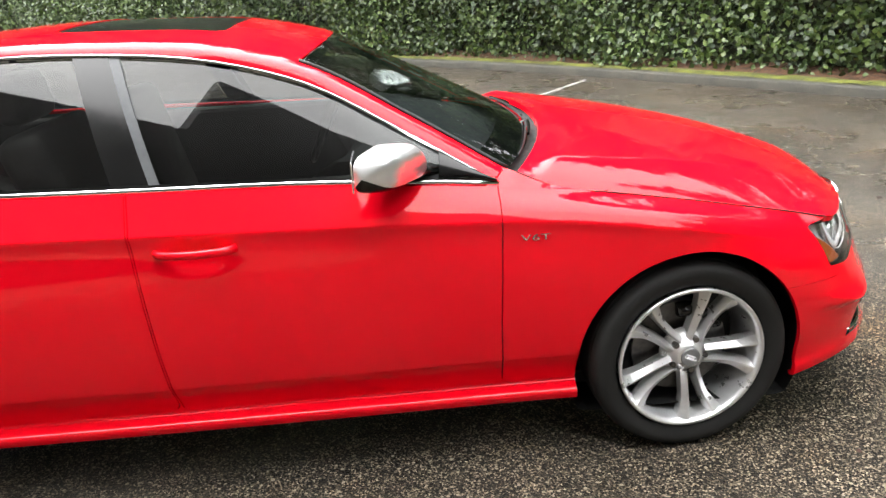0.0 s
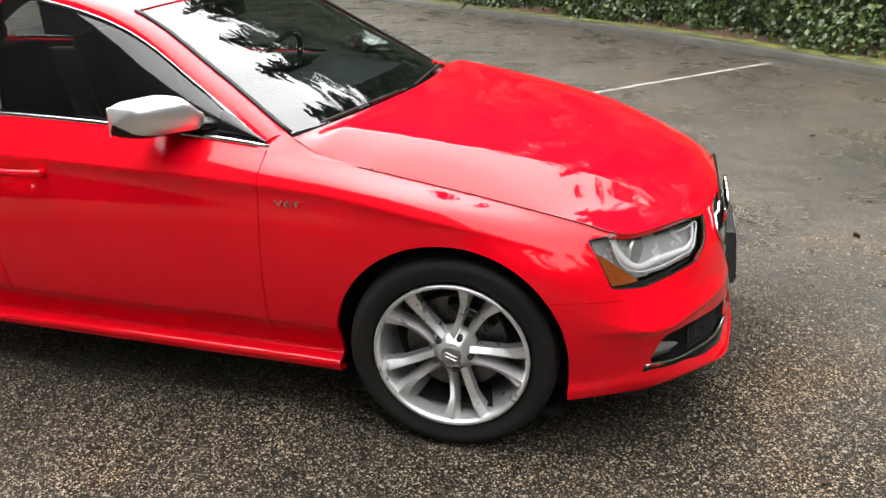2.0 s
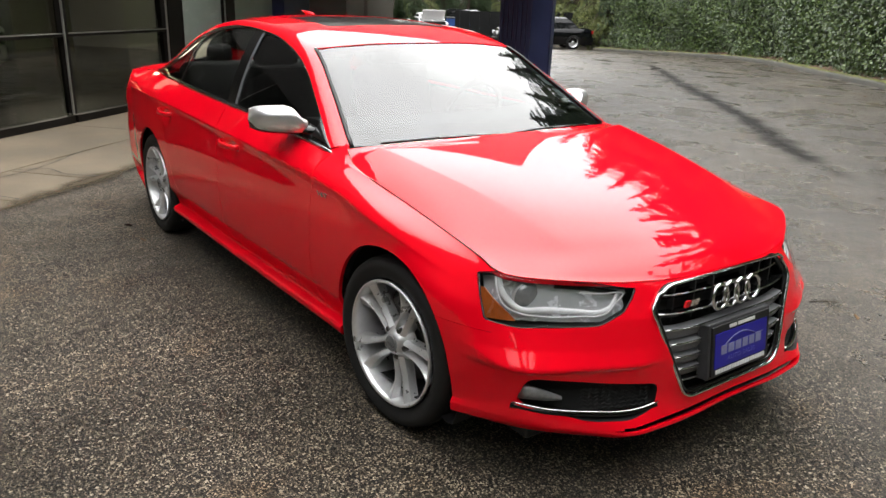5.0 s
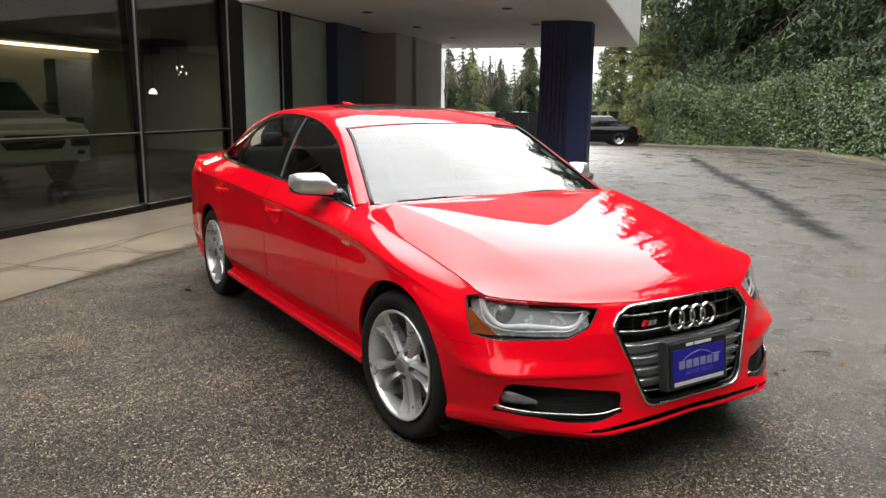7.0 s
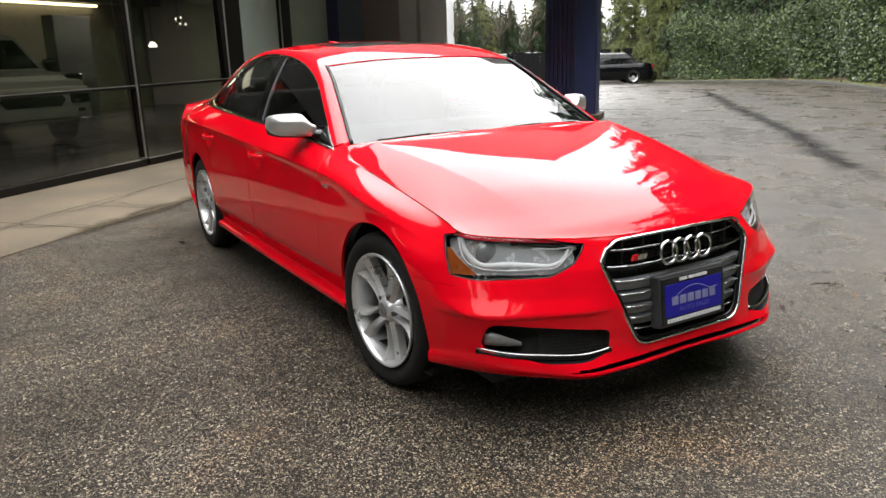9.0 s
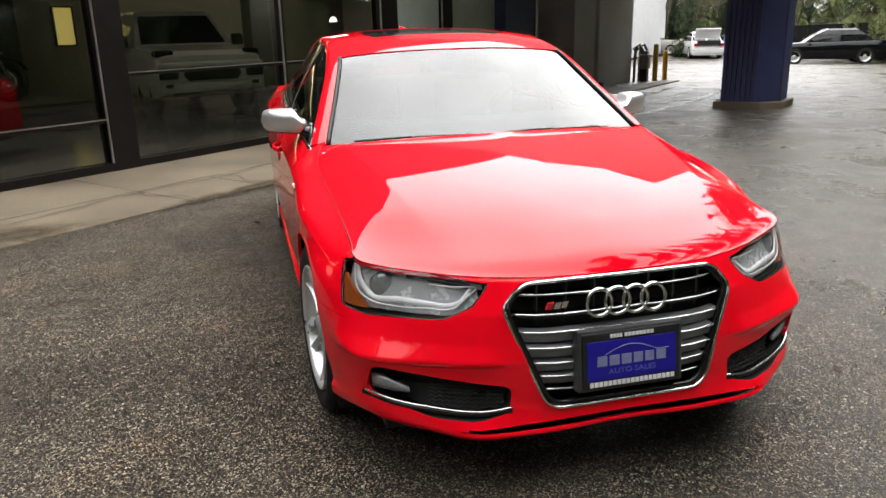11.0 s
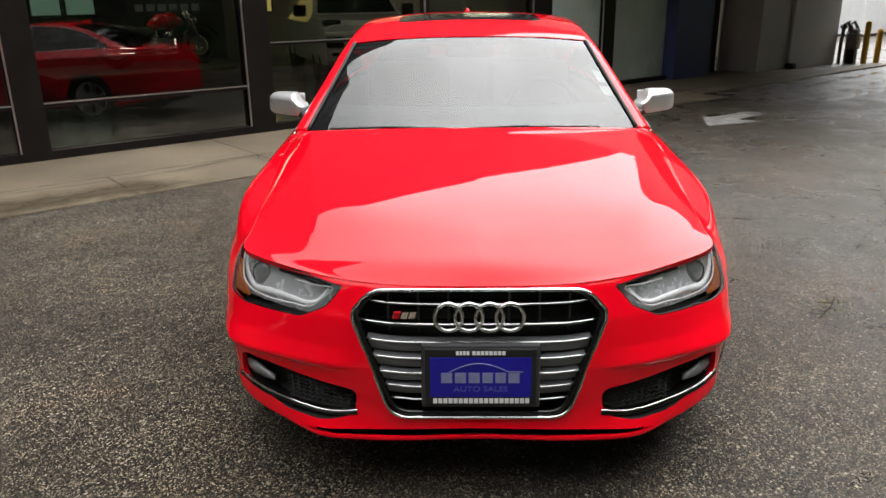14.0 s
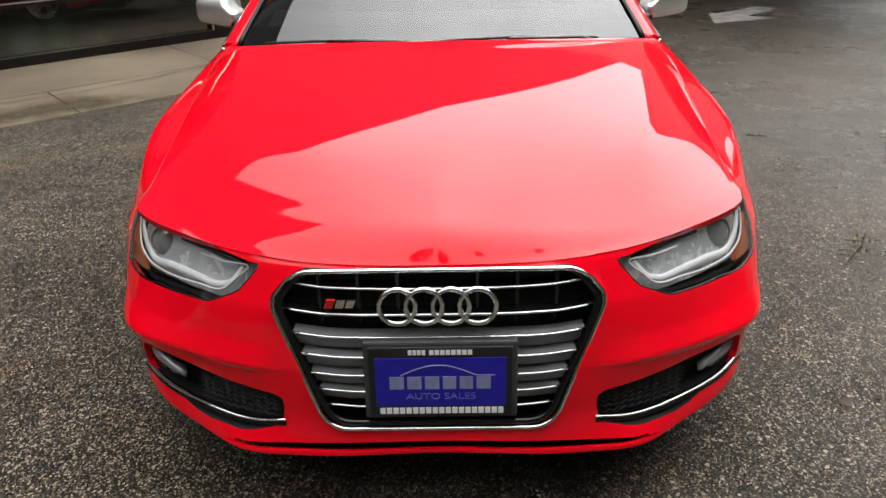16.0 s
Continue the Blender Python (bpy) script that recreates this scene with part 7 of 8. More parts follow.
def simple_car(name, m, paint, label, length, width, height, boxy=0.0, ride=0.33, nose=0.0):
    """A car built of a shaped lower body, a cabin with windows, lamps, bumpers and wheels. x ahead, middle at the origin."""
    ob = thing(name, m, label, "car")
    L, W, H = length / 2, width / 2, height
    belt = H * 0.64
    sec = [(-L, 0.34, 0.80), (-L + 0.03, 0.62, 0.90), (-L + 0.12, belt + 0.02, 0.93), (-L + 0.2, belt + 0.025, 0.95), (-L * 0.55, belt + 0.03, 0.98), (0, belt, 1.0), (L * 0.42, belt - 0.02, 0.985), (L * 0.8, belt - 0.10 + nose, 0.94), (L - 0.06, belt - 0.22 + nose, 0.88), (L, 0.42, 0.80)]
    xs = np.linspace(-L, L, 41)
    top = hermite(np.array([p[0] for p in sec]), np.array([p[1:] for p in sec]), xs)
    bm = bmesh.new()
    rows = []
    for x, (zt, k) in zip(xs, top):
        w = W * k
        zt = max(zt, 0.42)
        half = [(w * 0.90, 0.20), (w * 0.97, 0.30), (w, 0.48), (w * 0.99, min(0.66, zt - 0.08)), (w * 0.95, zt - 0.03), (w * 0.86, zt), (w * 0.4, zt + 0.012)]
        rows.append([bm.verts.new((x, y, z)) for y, z in half + [(-y, z) for y, z in half[::-1]]])
    for r1, r2 in zip(rows, rows[1:]):
        for j in range(len(r1) - 1):
            bm.faces.new((r1[j], r1[j + 1], r2[j + 1], r2[j]))
    bm.faces.new(rows[0])
    bm.faces.new(rows[-1][::-1])
    bmesh.ops.recalc_face_normals(bm, faces=bm.faces)
    part("body", bm, paint, ob, "", True)
    # cabin
    b0, b1 = -L * 0.72 + 0.1 * boxy, L * 0.44
    t0, t1 = -L * (0.42 + 0.3 * boxy), L * 0.10
    for nm, mat, inset, lift, cut in (("cabin", paint, 0.0, 0.0, 0), ("window", GLASS_DARK, 0.012, 0.0, 1)):
        bm = bmesh.new()
        rows = []
        for z, a, b, w in ((belt - 0.02, b0, b1, W * 0.90), (belt + (H - belt) * 0.5, (b0 + t0) / 2, (b1 + t1) / 2, W * 0.83), (H - 0.06, t0, t1, W * 0.72), (H, t0 + 0.12, t1 - 0.15, W * 0.60)):
            rows.append([bm.verts.new(v) for v in ((a, -w, z), (a * 0.5 + b * 0.5, -w * 1.02, z), (b, -w * 0.93, z), (b + 0.05, 0, z), (b, w * 0.93, z), (a * 0.5 + b * 0.5, w * 1.02, z), (a, w, z), (a - 0.05, 0, z))])
        for r1, r2 in zip(rows, rows[1:]):
            for j in range(8):
                bm.faces.new((r1[j], r1[(j + 1) % 8], r2[(j + 1) % 8], r2[j]))
        bm.faces.new(rows[-1])
        bmesh.ops.recalc_face_normals(bm, faces=bm.faces)
        if not cut:
            part(nm, bm, mat, ob)
            continue
        glazed = [f for f in bm.faces if f.calc_center_median().z < H - 0.06 and abs(f.normal.z) < 0.9]
        bmesh.ops.inset_individual(bm, faces=glazed, thickness=0.05, depth=0.006)
        for f in glazed:
            one = bmesh.new()
            one.faces.new([one.verts.new(v.co) for v in f.verts])
            part("window", one, mat, ob)
        bm.free()
    for x in (L * 0.60, -L * 0.58):
        for s in (-1, 1):
            far_wheel(ob, x, s * (W - 0.10), ride, s)
    for s in (-1, 1):
        box("tail_lamp", (-L - 0.004, s * W * 0.72 - 0.16, 0.68), (-L + 0.10, s * W * 0.72 + 0.12, 0.82), TAIL_RED, ob, 0.02)
        box("head_lamp", (L - 0.14, s * W * 0.66 - 0.17, 0.56), (L - 0.005, s * W * 0.66 + 0.13, 0.70), LAMP_CHROME, ob, 0.02)
        box("mirror", (b1 - 0.25, s * (W + 0.08) - 0.08, belt + 0.0), (b1 - 0.13, s * (W + 0.08) + 0.08, belt + 0.12), paint, ob, 0.03)
    box("front_bumper", (L - 0.10, -W * 0.84, 0.22), (L + 0.03, W * 0.84, 0.46), paint, ob, 0.04)
    box("rear_bumper", (-L - 0.04, -W * 0.86, 0.30), (-L + 0.10, W * 0.86, 0.54), paint, ob, 0.04)
    box("grille", (L - 0.04, -W * 0.4, 0.50), (L + 0.012, W * 0.4, 0.66), SHADOW_BLACK, ob, 0.01)
    return ob


GLASS_DARK = surface("dark_car_glass", (0.01, 0.011, 0.012), (0.016, 0.017, 0.018), 5, (0.03, 0.06))
TAIL_RED = surface("tail_lamp_red", (0.35, 0.01, 0.012), (0.45, 0.015, 0.02), 30, (0.1, 0.2))
SILVER_PAINT = car_paint("beige_silver_paint", (0.42, 0.40, 0.36), (0.38, 0.36, 0.33))
simple_car("black_saloon", pose(-23.6, 21.9, float(ground_z(-23.6, 21.9)), 0, 0, -121), BLACK_PAINT, "old black saloon parked before a dark fence", 4.3, 1.65, 1.36, 0.1, 0.31)
simple_car("silver_saloon", pose(-40.5, 23.6, -0.6, 0, 0, 50), SILVER_PAINT, "pale beige saloon parked beyond the driveway", 4.6, 1.8, 1.46)
simple_car("dark_wagon", pose(-38.5, 29.5, -0.6, 0, 0, 20), BLACK_PAINT, "dark hatchback parked beside a white saloon", 4.4, 1.8, 1.6, 0.9)

build_motorcycle()


def build_suv():
    """The white off-roader behind the shop glass, nose to the window."""
    ob = thing("white_suv", FACADE @ Matrix.Translation((3.8, -3.2, 0.02)) @ Matrix.Rotation(radians(20), 4, "Z"), "white off-road car with a black grille behind the shop glass", "car")
    m = Matrix()
    W = 0.93
    bm = bmesh.new()
    secs = [(0.0, 0.42, 1.02, 0.92), (-0.08, 0.36, 1.10, 0.97), (-0.5, 0.34, 1.13, 1.0), (-1.25, 0.34, 1.18, 1.0), (-4.4, 0.34, 1.2, 1.0)]
    rows = []
    for d, zb, zt, k in secs:
        w = W * k
        half = [(w * 0.96, zb), (w, zb + 0.2), (w, zt - 0.14), (w * 0.95, zt - 0.03), (w * 0.82, zt)]
        rows.append([bm.verts.new((y, d, z)) for y, z in half + [(-y, z) for y, z in half[::-1]]])
    for r1, r2 in zip(rows, rows[1:]):
        for j in range(9):
            bm.faces.new((r1[j], r1[j + 1], r2[j + 1], r2[j]))
    bm.faces.new(rows[0])
    bm.faces.new(rows[-1])
    bmesh.ops.recalc_face_normals(bm, faces=bm.faces)
    part("body", bm, WHITE_PAINT, ob)
    bm = bmesh.new()
    rows = [[bm.verts.new(v) for v in ((-w, d0, z), (w, d0, z), (w, d1, z), (-w, d1, z))] for z, w, d0, d1 in ((1.16, 0.86, -1.25, -4.3), (1.72, 0.70, -1.85, -4.2), (1.78, 0.62, -2.0, -4.1))]
    for r1, r2 in zip(rows, rows[1:]):
        for j in range(4):
            bm.faces.new((r1[j], r1[(j + 1) % 4], r2[(j + 1) % 4], r2[j]))
    bm.faces.new(rows[-1])
    bmesh.ops.recalc_face_normals(bm, faces=bm.faces)
    part("cabin", bm, WHITE_PAINT, ob)
    bm = bmesh.new()
    vs = [bm.verts.new(v) for v in ((-0.76, -1.28, 1.21), (0.76, -1.28, 1.21), (0.63, -1.80, 1.69), (-0.63, -1.80, 1.69))]
    bm.faces.new(vs)
    bmesh.ops.solidify(bm, geom=bm.faces[:], thickness=0.02)
    part("windscreen", bm, GLASS_DARK, ob)
    box("bumper", (-0.92, -0.1, 0.40), (0.92, 0.06, 0.92), WHITE_PAINT, ob, 0.05)
    bm = bmesh.new()
    vs = [bm.verts.new(v) for v in ((-0.42, 0.068, 0.62), (0.42, 0.068, 0.62), (0.5, 0.068, 0.72), (0.43, 0.068, 0.85), (-0.43, 0.068, 0.85), (-0.5, 0.068, 0.72))]
    bm.faces.new(vs)
    bmesh.ops.solidify(bm, geom=bm.faces[:], thickness=0.02)
    part("grille", bm, SHADOW_BLACK, ob, "wide black air inlet")
    box("lower_lip", (-0.7, 0.0, 0.36), (0.7, 0.075, 0.43), SHADOW_BLACK, ob, 0.02)
    for s in (-1, 1):
        box("head_lamp", (s * 0.74 - 0.15, -0.3, 0.99), (s * 0.74 + 0.15, -0.02, 1.115), GLOSS_BLACK, ob, 0.04)
        box("side_inlet", (s * 0.735 - 0.155, 0.04, 0.65), (s * 0.735 + 0.155, 0.072, 0.84), SHADOW_BLACK, ob, 0.03)
        box("fog_lamp", (s * 0.74 - 0.06, 0.05, 0.52), (s * 0.74 + 0.06, 0.075, 0.58), SHADOW_BLACK, ob, 0.015)
        box("mirror", (s * 1.05 - 0.12, -1.55, 1.15), (s * 1.05 + 0.12, -1.42, 1.36), GLOSS_BLACK, ob, 0.04)
        for d in (-0.85, -3.6):
            mm = Matrix.Translation((s * 0.82, d, 0.38)) @ Matrix.Rotation(radians(90 * s), 4, "Y")
            part("tyre", spin_bm(bmesh.new(), [(0.24, 0.08), (0.36, 0.11), (0.38, 0.06), (0.38, -0.1), (0.2, -0.1)], 28, mm), TYRE, ob, "", True)


build_suv()


boot_car = simple_car("white_saloon", pose(-36.0, 24.2, -0.6, 0, 0, 158), WHITE_PAINT, "white saloon with its boot lid raised", 4.4, 1.76, 1.42)
box("boot_opening", (-2.26, -0.6, 0.72), (-1.75, 0.6, 0.97), SHADOW_BLACK, boot_car, 0.02, label="open dark boot")
part("boot_lid", box_bm(bmesh.new(), (-0.62, -0.66, -0.03), (0.0, 0.66, 0.03), 0.025, Matrix.Translation((-1.55, 0, 1.05)) @ Matrix.Rotation(radians(58), 4, "Y")), WHITE_PAINT, boot_car, "raised boot lid")


def build_bin():
    """A ribbed steel waste container with a sloping lid."""
    ob = thing("waste_container", pose(-35.6, 26.5, -0.6, 0, 0, 60), "blue painted steel waste container by the fence", "container")
    blue = surface("blue_container_paint", (0.015, 0.06, 0.25), (0.025, 0.09, 0.33), 4, (0.45, 0.6), 0, 0.001, 40)
    box("tub", (-0.9, -0.6, 0.12), (0.9, 0.6, 1.1), blue, ob, 0.03)
    box("lid", (-0.93, -0.64, 1.1), (0.93, 0.64, 1.18), SHADOW_BLACK, ob, 0.03)
    for x in (-0.6, -0.2, 0.2, 0.6):
        box("rib", (x - 0.04, -0.65, 0.2), (x + 0.04, -0.6, 1.05), blue, ob, 0.01)
    for x in (-0.75, 0.75):
        for y in (-0.45, 0.45):
            box("foot", (x - 0.08, y - 0.08, 0.0), (x + 0.08, y + 0.08, 0.12), SHADOW_BLACK, ob, 0.02)


build_bin()


# ---- yard pieces ----
FENCE_END = Vector((-32.4, 23.6, 0))


def build_fence():
    fence = thing("fence", None, "dark boarded fence at the far end of the lot", "fence", kind="structure")
    a, b = Vector((-24.2, 26.0, 0)), FENCE_END
    d = (b - a)
    n = 26
    m = Matrix.Rotation(math.atan2(d.y, d.x), 4, "Z")
    for k in range(n):
        p = a + d * (k + 0.5) / n
        p.z = float(ground_z(p.x, p.y))
        bm = box_bm(bmesh.new(), (-0.16, -0.012 + 0.012 * (k % 2), 0.04), (0.16, 0.012 + 0.012 * (k % 2), 1.6), 0.004, Matrix.Translation(p) @ m)
        part("board", bm, FENCE, fence)


build_fence()


def bollard(w, d, h):
    ob = thing("bollard", None, "yellow painted steel bollard beside the wall", "bollard", "bollards by the meter")
    part("post", spin_bm(bmesh.new(), [(0.0005, h), (0.035, h - 0.008), (0.055, h - 0.03), (0.06, h - 0.08), (0.06, 0.02)], 20, FACADE @ Matrix.Translation((w, d, 0))), YELLOW, ob, "", True)


bollard(13.5, 1.12, 0.9)
bollard(13.8, 1.26, 0.74)
meter = thing("gas_meter", None, "grey gas meter with pipes against the wall", "meter")
METER = surface("meter_grey", (0.16, 0.165, 0.17), (0.27, 0.275, 0.28), 8, (0.4, 0.6))
fbox("meter_body", (13.44, 0.70, 0.30), (13.66, 0.96, 0.66), METER, meter, 0.05)
fbox("meter_top", (13.47, 0.73, 0.64), (13.63, 0.93, 0.74), METER, meter, 0.04)
fbox("meter_dial", (13.50, 0.96, 0.45), (13.60, 0.98, 0.56), surface("dial_white", (0.5, 0.5, 0.5), (0.6, 0.6, 0.6), 9, (0.3, 0.5)), meter, 0.01)
fbox("meter_stand", (13.46, 0.74, 0.0), (13.64, 0.92, 0.31), SHADOW_BLACK, meter, 0.02, label="dark steel stand")
part("regulator", spin_bm(bmesh.new(), [(0.0005, 0.05), (0.06, 0.045), (0.09, 0.0), (0.06, -0.045), (0.0005, -0.05)], 16, FACADE @ Matrix.Translation((13.5, 0.62, 0.78))), METER, meter, "", True)
for w, d in ((13.44, 0.62), (13.56, 0.58), (13.66, 0.66)):
    part("pipe", tube_bm(bmesh.new(), [F(w, d, 0.0), F(w, d, 0.5), F(w, d + 0.02, 0.82), F(w - 0.04, d + 0.12, 0.88), F(w, d + 0.2, 0.7)], 0.034, 8), STEEL, meter, "", True)


SIDING_END = -8.2


def build_siding():
    side = thing("siding_building", None, "white clapboard building beyond the showroom", "building", kind="structure")
    fbox("wall_core", (36.0, -20.0, -0.5), (42.0, SIDING_END, 6.0), SIDING, side)
    for k in range(28):
        fbox("clapboard", (35.97, -20.0, 0.15 + 0.2 * k), (36.0, SIDING_END + 0.02, 0.34 + 0.2 * k), SIDING, side)
    fbox("corner_board", (35.93, SIDING_END - 0.1, -0.5), (36.1, SIDING_END + 0.08, 6.0), SIDING, side)


build_siding()


def ground_mark(name, pts, material, label, z=0.004, category="marking"):
    """A flat worn mark on the asphalt, from its outline."""
    bm = bmesh.new()
    bm.faces.new([bm.verts.new((x, y, z)) for x, y in pts])
    r = bmesh.ops.extrude_face_region(bm, geom=bm.faces[:])
    bmesh.ops.translate(bm, vec=(0, 0, -0.003), verts=[g for g in r["geom"] if isinstance(g, bmesh.types.BMVert)])
    bmesh.ops.recalc_face_normals(bm, faces=bm.faces)
    return tagged(part(name, bm, material), label, category)


# painted arrow and bay line
ARROW = [(-6.78, 3.02), (-6.15, 2.90), (-6.42, 3.62), (-6.62, 3.42), (-7.08, 3.92), (-7.28, 3.74), (-6.92, 3.30)]
ground_mark("painted_arrow", ARROW, WHITE_LINE, "worn white arrow painted on the wet asphalt")
p0, p1 = Vector((-0.2, 4.9)), Vector((1.75, 7.3))
d = (p1 - p0).normalized()
nn = Vector((-d.y, d.x))
ground_mark("bay_line", [tuple(p0 + nn * 0.028), tuple(p1 + nn * 0.028), tuple(p1 - nn * 0.028), tuple(p0 - nn * 0.028)], WHITE_LINE, "thin faded white parking bay line")


def crack(name, pts, width, material, label, seed):
    rr = random.Random(seed)
    fine = curve_through([(x, y, 0) for x, y in pts], 70)
    L, R = [], []
    for i, p in enumerate(fine):
        q = fine[min(i + 1, 69)] - fine[max(i - 1, 0)]
        q = Vector((-q[1], q[0])).normalized()
        w = width * (0.45 + 0.9 * rr.random())
        j = Vector((p[0], p[1])) + q * width * 0.8 * (rr.random() - 0.5)
        L.append(j + q * w / 2)
        R.append(j - q * w / 2)
    verts = [(v.x, v.y, 0.003) for v in L] + [(v.x, v.y, 0.003) for v in R]
    faces = [(i, i + 1, 70 + i + 1, 70 + i) for i in range(69)]
    return tagged(raw(name, verts, faces, material), label, "crack", kind="structure")


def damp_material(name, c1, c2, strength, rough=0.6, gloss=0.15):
    """Damp dark asphalt, and pale painted glare, that frays out towards its edges."""
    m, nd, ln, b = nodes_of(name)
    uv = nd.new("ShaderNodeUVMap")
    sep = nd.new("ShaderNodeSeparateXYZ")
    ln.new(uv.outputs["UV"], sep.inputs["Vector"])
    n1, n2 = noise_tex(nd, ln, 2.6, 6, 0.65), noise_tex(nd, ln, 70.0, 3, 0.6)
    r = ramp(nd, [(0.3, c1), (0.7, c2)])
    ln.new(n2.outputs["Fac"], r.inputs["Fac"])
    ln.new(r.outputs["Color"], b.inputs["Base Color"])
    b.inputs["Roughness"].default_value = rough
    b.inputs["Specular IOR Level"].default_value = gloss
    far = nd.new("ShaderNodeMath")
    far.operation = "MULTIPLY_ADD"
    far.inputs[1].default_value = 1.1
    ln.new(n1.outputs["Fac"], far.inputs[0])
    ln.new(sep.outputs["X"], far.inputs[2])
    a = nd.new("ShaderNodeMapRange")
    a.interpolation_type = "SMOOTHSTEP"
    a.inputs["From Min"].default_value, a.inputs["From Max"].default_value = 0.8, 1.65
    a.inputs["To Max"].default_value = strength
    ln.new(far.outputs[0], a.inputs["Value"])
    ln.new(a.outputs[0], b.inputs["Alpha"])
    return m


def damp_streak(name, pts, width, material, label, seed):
    """A long stain, also a painted glare strip, lying on the asphalt; its middle is the strongest."""
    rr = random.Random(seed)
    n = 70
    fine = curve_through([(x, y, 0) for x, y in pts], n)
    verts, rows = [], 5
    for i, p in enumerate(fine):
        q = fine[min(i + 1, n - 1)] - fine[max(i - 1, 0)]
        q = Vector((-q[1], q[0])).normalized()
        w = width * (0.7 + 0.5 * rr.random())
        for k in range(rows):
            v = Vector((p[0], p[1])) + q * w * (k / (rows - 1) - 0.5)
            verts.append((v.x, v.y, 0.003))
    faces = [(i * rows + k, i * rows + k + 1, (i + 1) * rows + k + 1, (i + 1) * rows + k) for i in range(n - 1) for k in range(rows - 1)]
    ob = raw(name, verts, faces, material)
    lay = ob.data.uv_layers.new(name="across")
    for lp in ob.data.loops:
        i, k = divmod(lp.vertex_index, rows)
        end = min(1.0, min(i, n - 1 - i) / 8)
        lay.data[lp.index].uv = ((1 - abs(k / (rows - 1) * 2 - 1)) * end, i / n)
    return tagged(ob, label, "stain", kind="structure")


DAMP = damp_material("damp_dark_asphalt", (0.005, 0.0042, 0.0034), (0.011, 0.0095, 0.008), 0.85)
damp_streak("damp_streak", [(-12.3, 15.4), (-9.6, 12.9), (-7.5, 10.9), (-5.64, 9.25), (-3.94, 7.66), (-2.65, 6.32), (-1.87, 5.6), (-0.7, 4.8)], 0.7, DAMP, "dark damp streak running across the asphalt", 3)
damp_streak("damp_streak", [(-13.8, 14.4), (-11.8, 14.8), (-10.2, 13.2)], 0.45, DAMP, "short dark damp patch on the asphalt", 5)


def twig(name, x, y, size, seed, label):
    rr = random.Random(seed)
    ob = thing(name, pose(x, y, 0.004, 0, 0, rr.uniform(0, 360)), label, "twig", "fallen twigs")
    bm = bmesh.new()
    tube_bm(bm, [(-size / 2, 0, 0.004), (0, 0.02 * size, 0.008), (size / 2, -0.05 * size, 0.004)], 0.003, 5)
    for _ in range(4):
        a = rr.uniform(-0.4, 0.4) * size
        tube_bm(bm, [(a, 0, 0.006), (a + 0.1 * size, rr.choice((-1, 1)) * 0.2 * size, 0.01)], 0.002, 4)
    part("stem", bm, BARK, ob)
    if size > 0.2:
        r2 = np.random.default_rng(seed)
        c = np.concatenate([r2.normal(size=(26, 2)) * (size * 0.2, size * 0.1), np.full((26, 1), 0.012)], 1)
        leaf_cloud("sprig", c, np.tile([0, 0, 1.0], (26, 1)), np.full(26, 0.015), PALE_LEAF, ob, seed)


for k, (x, y, sz) in enumerate(((-0.64, 1.77, 0.34), (0.3, 1.75, 0.16), (1.05, 1.45, 0.14), (0.75, 1.95, 0.12), (-2.2, 1.9, 0.12), (-1.6, 2.4, 0.1), (1.35, 1.05, 0.08), (-3.0, 3.2, 0.12))):
    twig("twig", x, y, sz, 20 + k, "small broken twig lying on the wet asphalt")


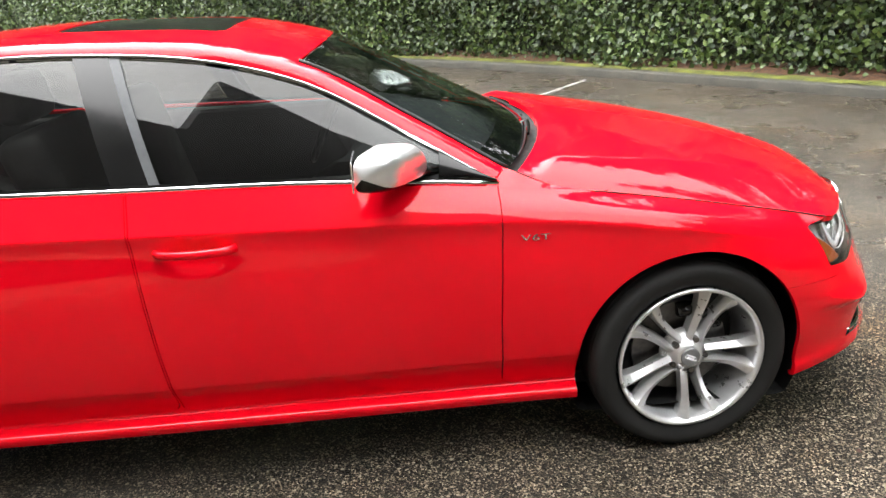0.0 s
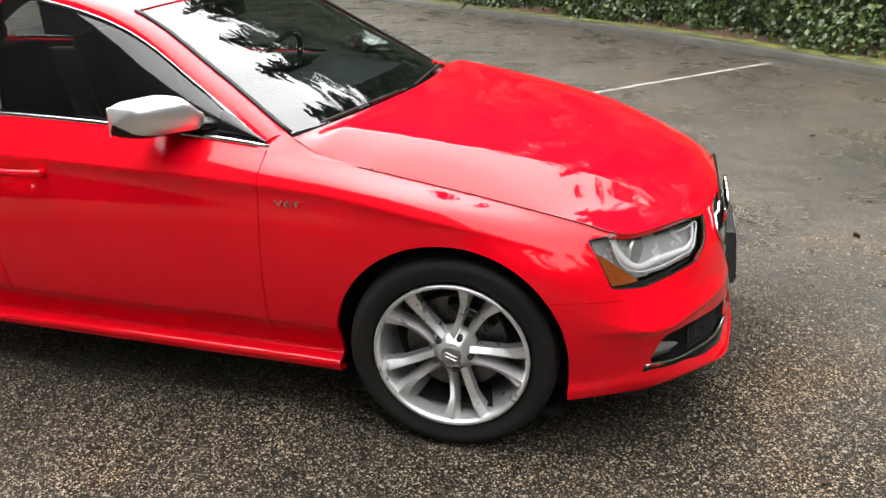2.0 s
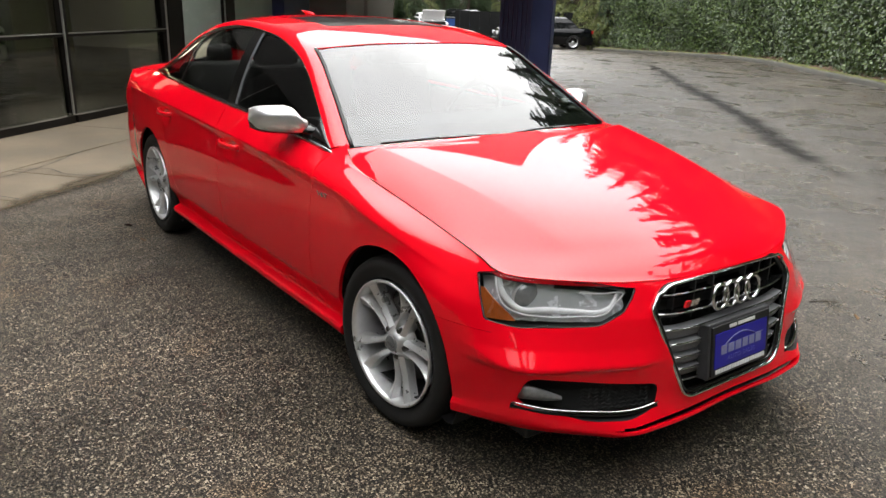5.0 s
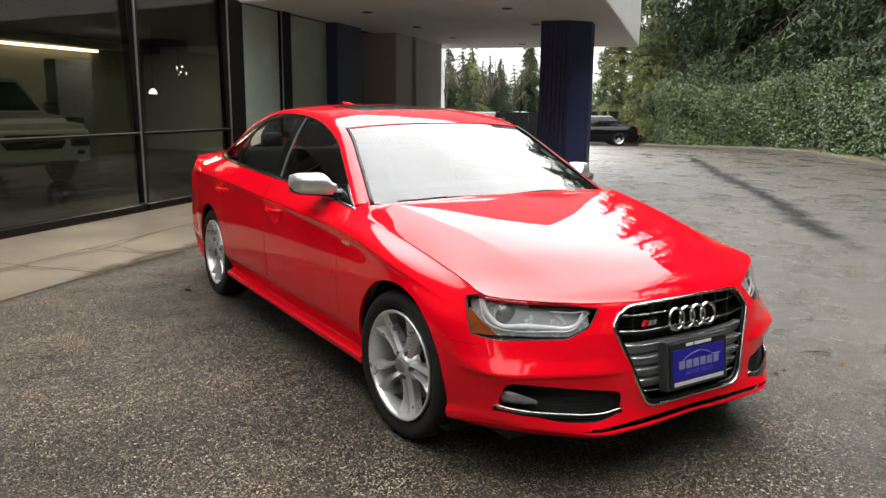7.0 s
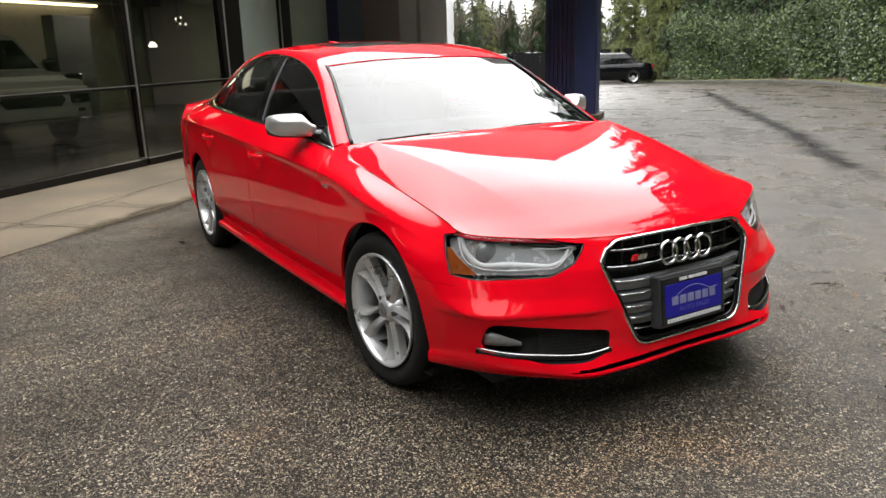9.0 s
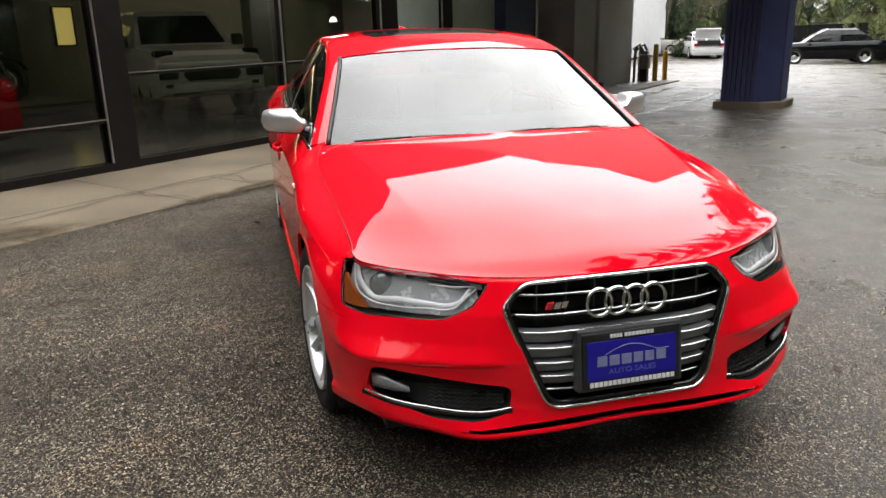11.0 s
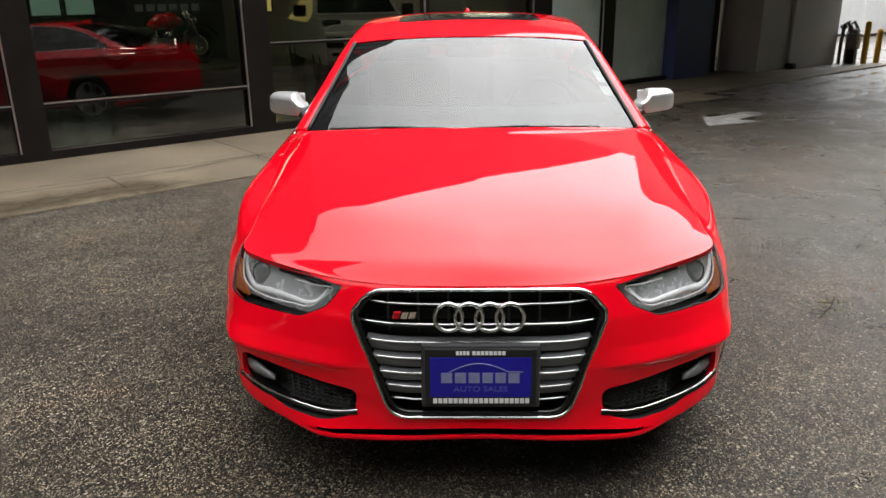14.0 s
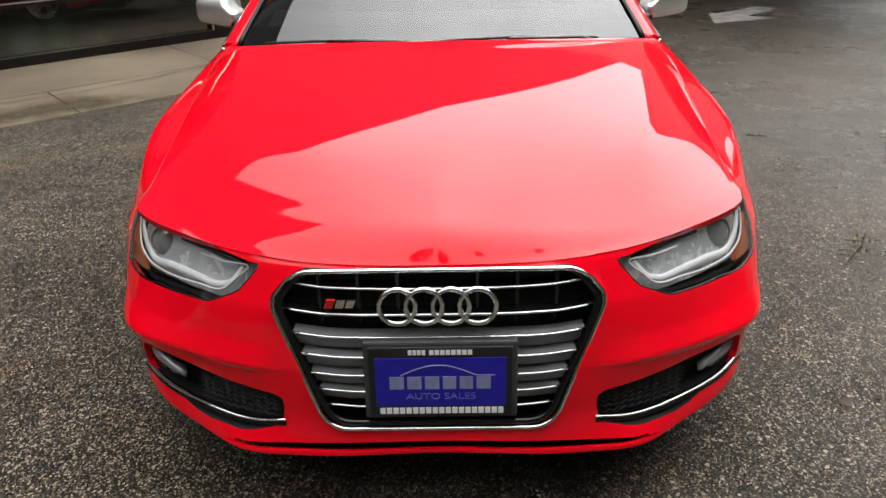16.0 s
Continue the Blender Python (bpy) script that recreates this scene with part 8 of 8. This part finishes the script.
def build_litter():
    """Scattered dead leaves on the asphalt."""
    r2 = np.random.default_rng(12)
    ob = thing("fallen_leaves", None, "scattered brown leaves and bits on the asphalt", "leaves", kind="stuff")
    n = 700
    xy = r2.uniform((-16, -6), (6, 20), size=(n, 2))
    c = np.concatenate([xy, (0.008 + ground_z(xy[:, 0], xy[:, 1]))[:, None]], 1)
    leaf_cloud("dead_leaves", c, np.tile([0, 0, 3.0], (n, 1)), 0.02 + 0.05 * r2.random(n) ** 2, leaf_material("dead_leaf", (0.02, 0.01, 0.006), (0.07, 0.03, 0.015), (0.2, 0.12, 0.06), 0.6), ob, 12)


build_litter()

# cracks across the concrete walk
def walk_crack(pts, seed):
    p = [F(w, d) for w, d in pts]
    ob = crack("walk_crack", [(v.x, v.y) for v in p], 0.014, SHADOW_BLACK, "thin crack across the concrete walk", seed)
    ob.location.z = 0.018


walk_crack([(-0.72, 2.0), (-0.70, 1.75), (-0.85, 1.5), (-0.78, 1.25)], 1)
walk_crack([(0.12, 2.02), (0.1, 1.7), (0.2, 1.45), (0.05, 1.22)], 2)
walk_crack([(-3.2, 1.3), (-1.9, 1.42), (-0.75, 1.28), (0.1, 1.36), (1.0, 1.2)], 3)

# brown damp dirt along the outer edge of the concrete walk
DAMP_WALK = damp_material("damp_concrete", (0.05, 0.038, 0.022), (0.095, 0.074, 0.046), 0.8)
for k, (line, wide) in enumerate((([(-9.0, 1.85), (-6.0, 1.75), (-3.4, 1.72), (-1.9, 1.85), (-1.2, 2.0)], 1.2), ([(-1.6, 2.02), (0.4, 2.04), (2.5, 2.0), (5.0, 2.02), (6.6, 2.03)], 0.45))):
    pts = [F(w, d) for w, d in line]
    ob = damp_streak("damp_stain", [(v.x, v.y) for v in pts], wide, DAMP_WALK, "damp brown stain on the concrete walk", 30 + k)
    ob.location.z = 0.012

# wet strips in the driveway beside the building, their glare painted as pale colour
WET_GLARE = damp_material("wet_glare", (0.11, 0.105, 0.1), (0.2, 0.195, 0.185), 0.9, 0.16, 0.9)
for k, (line, wide) in enumerate((([(6.2, 3.15), (7.2, 3.2), (9.0, 3.26), (11.0, 3.23), (13.2, 3.2)], 0.42), ([(7.6, 2.2), (8.7, 2.14), (10.4, 2.1), (12.4, 2.0)], 0.34), ([(9.4, 2.7), (10.2, 2.72), (11.0, 2.68)], 0.3))):
    pts = [F(w, d) for w, d in line]
    damp_streak("wet_glare_strip", [(v.x, v.y) for v in pts], wide, WET_GLARE, "wet strip in the driveway asphalt, its glare painted pale", 50 + k)
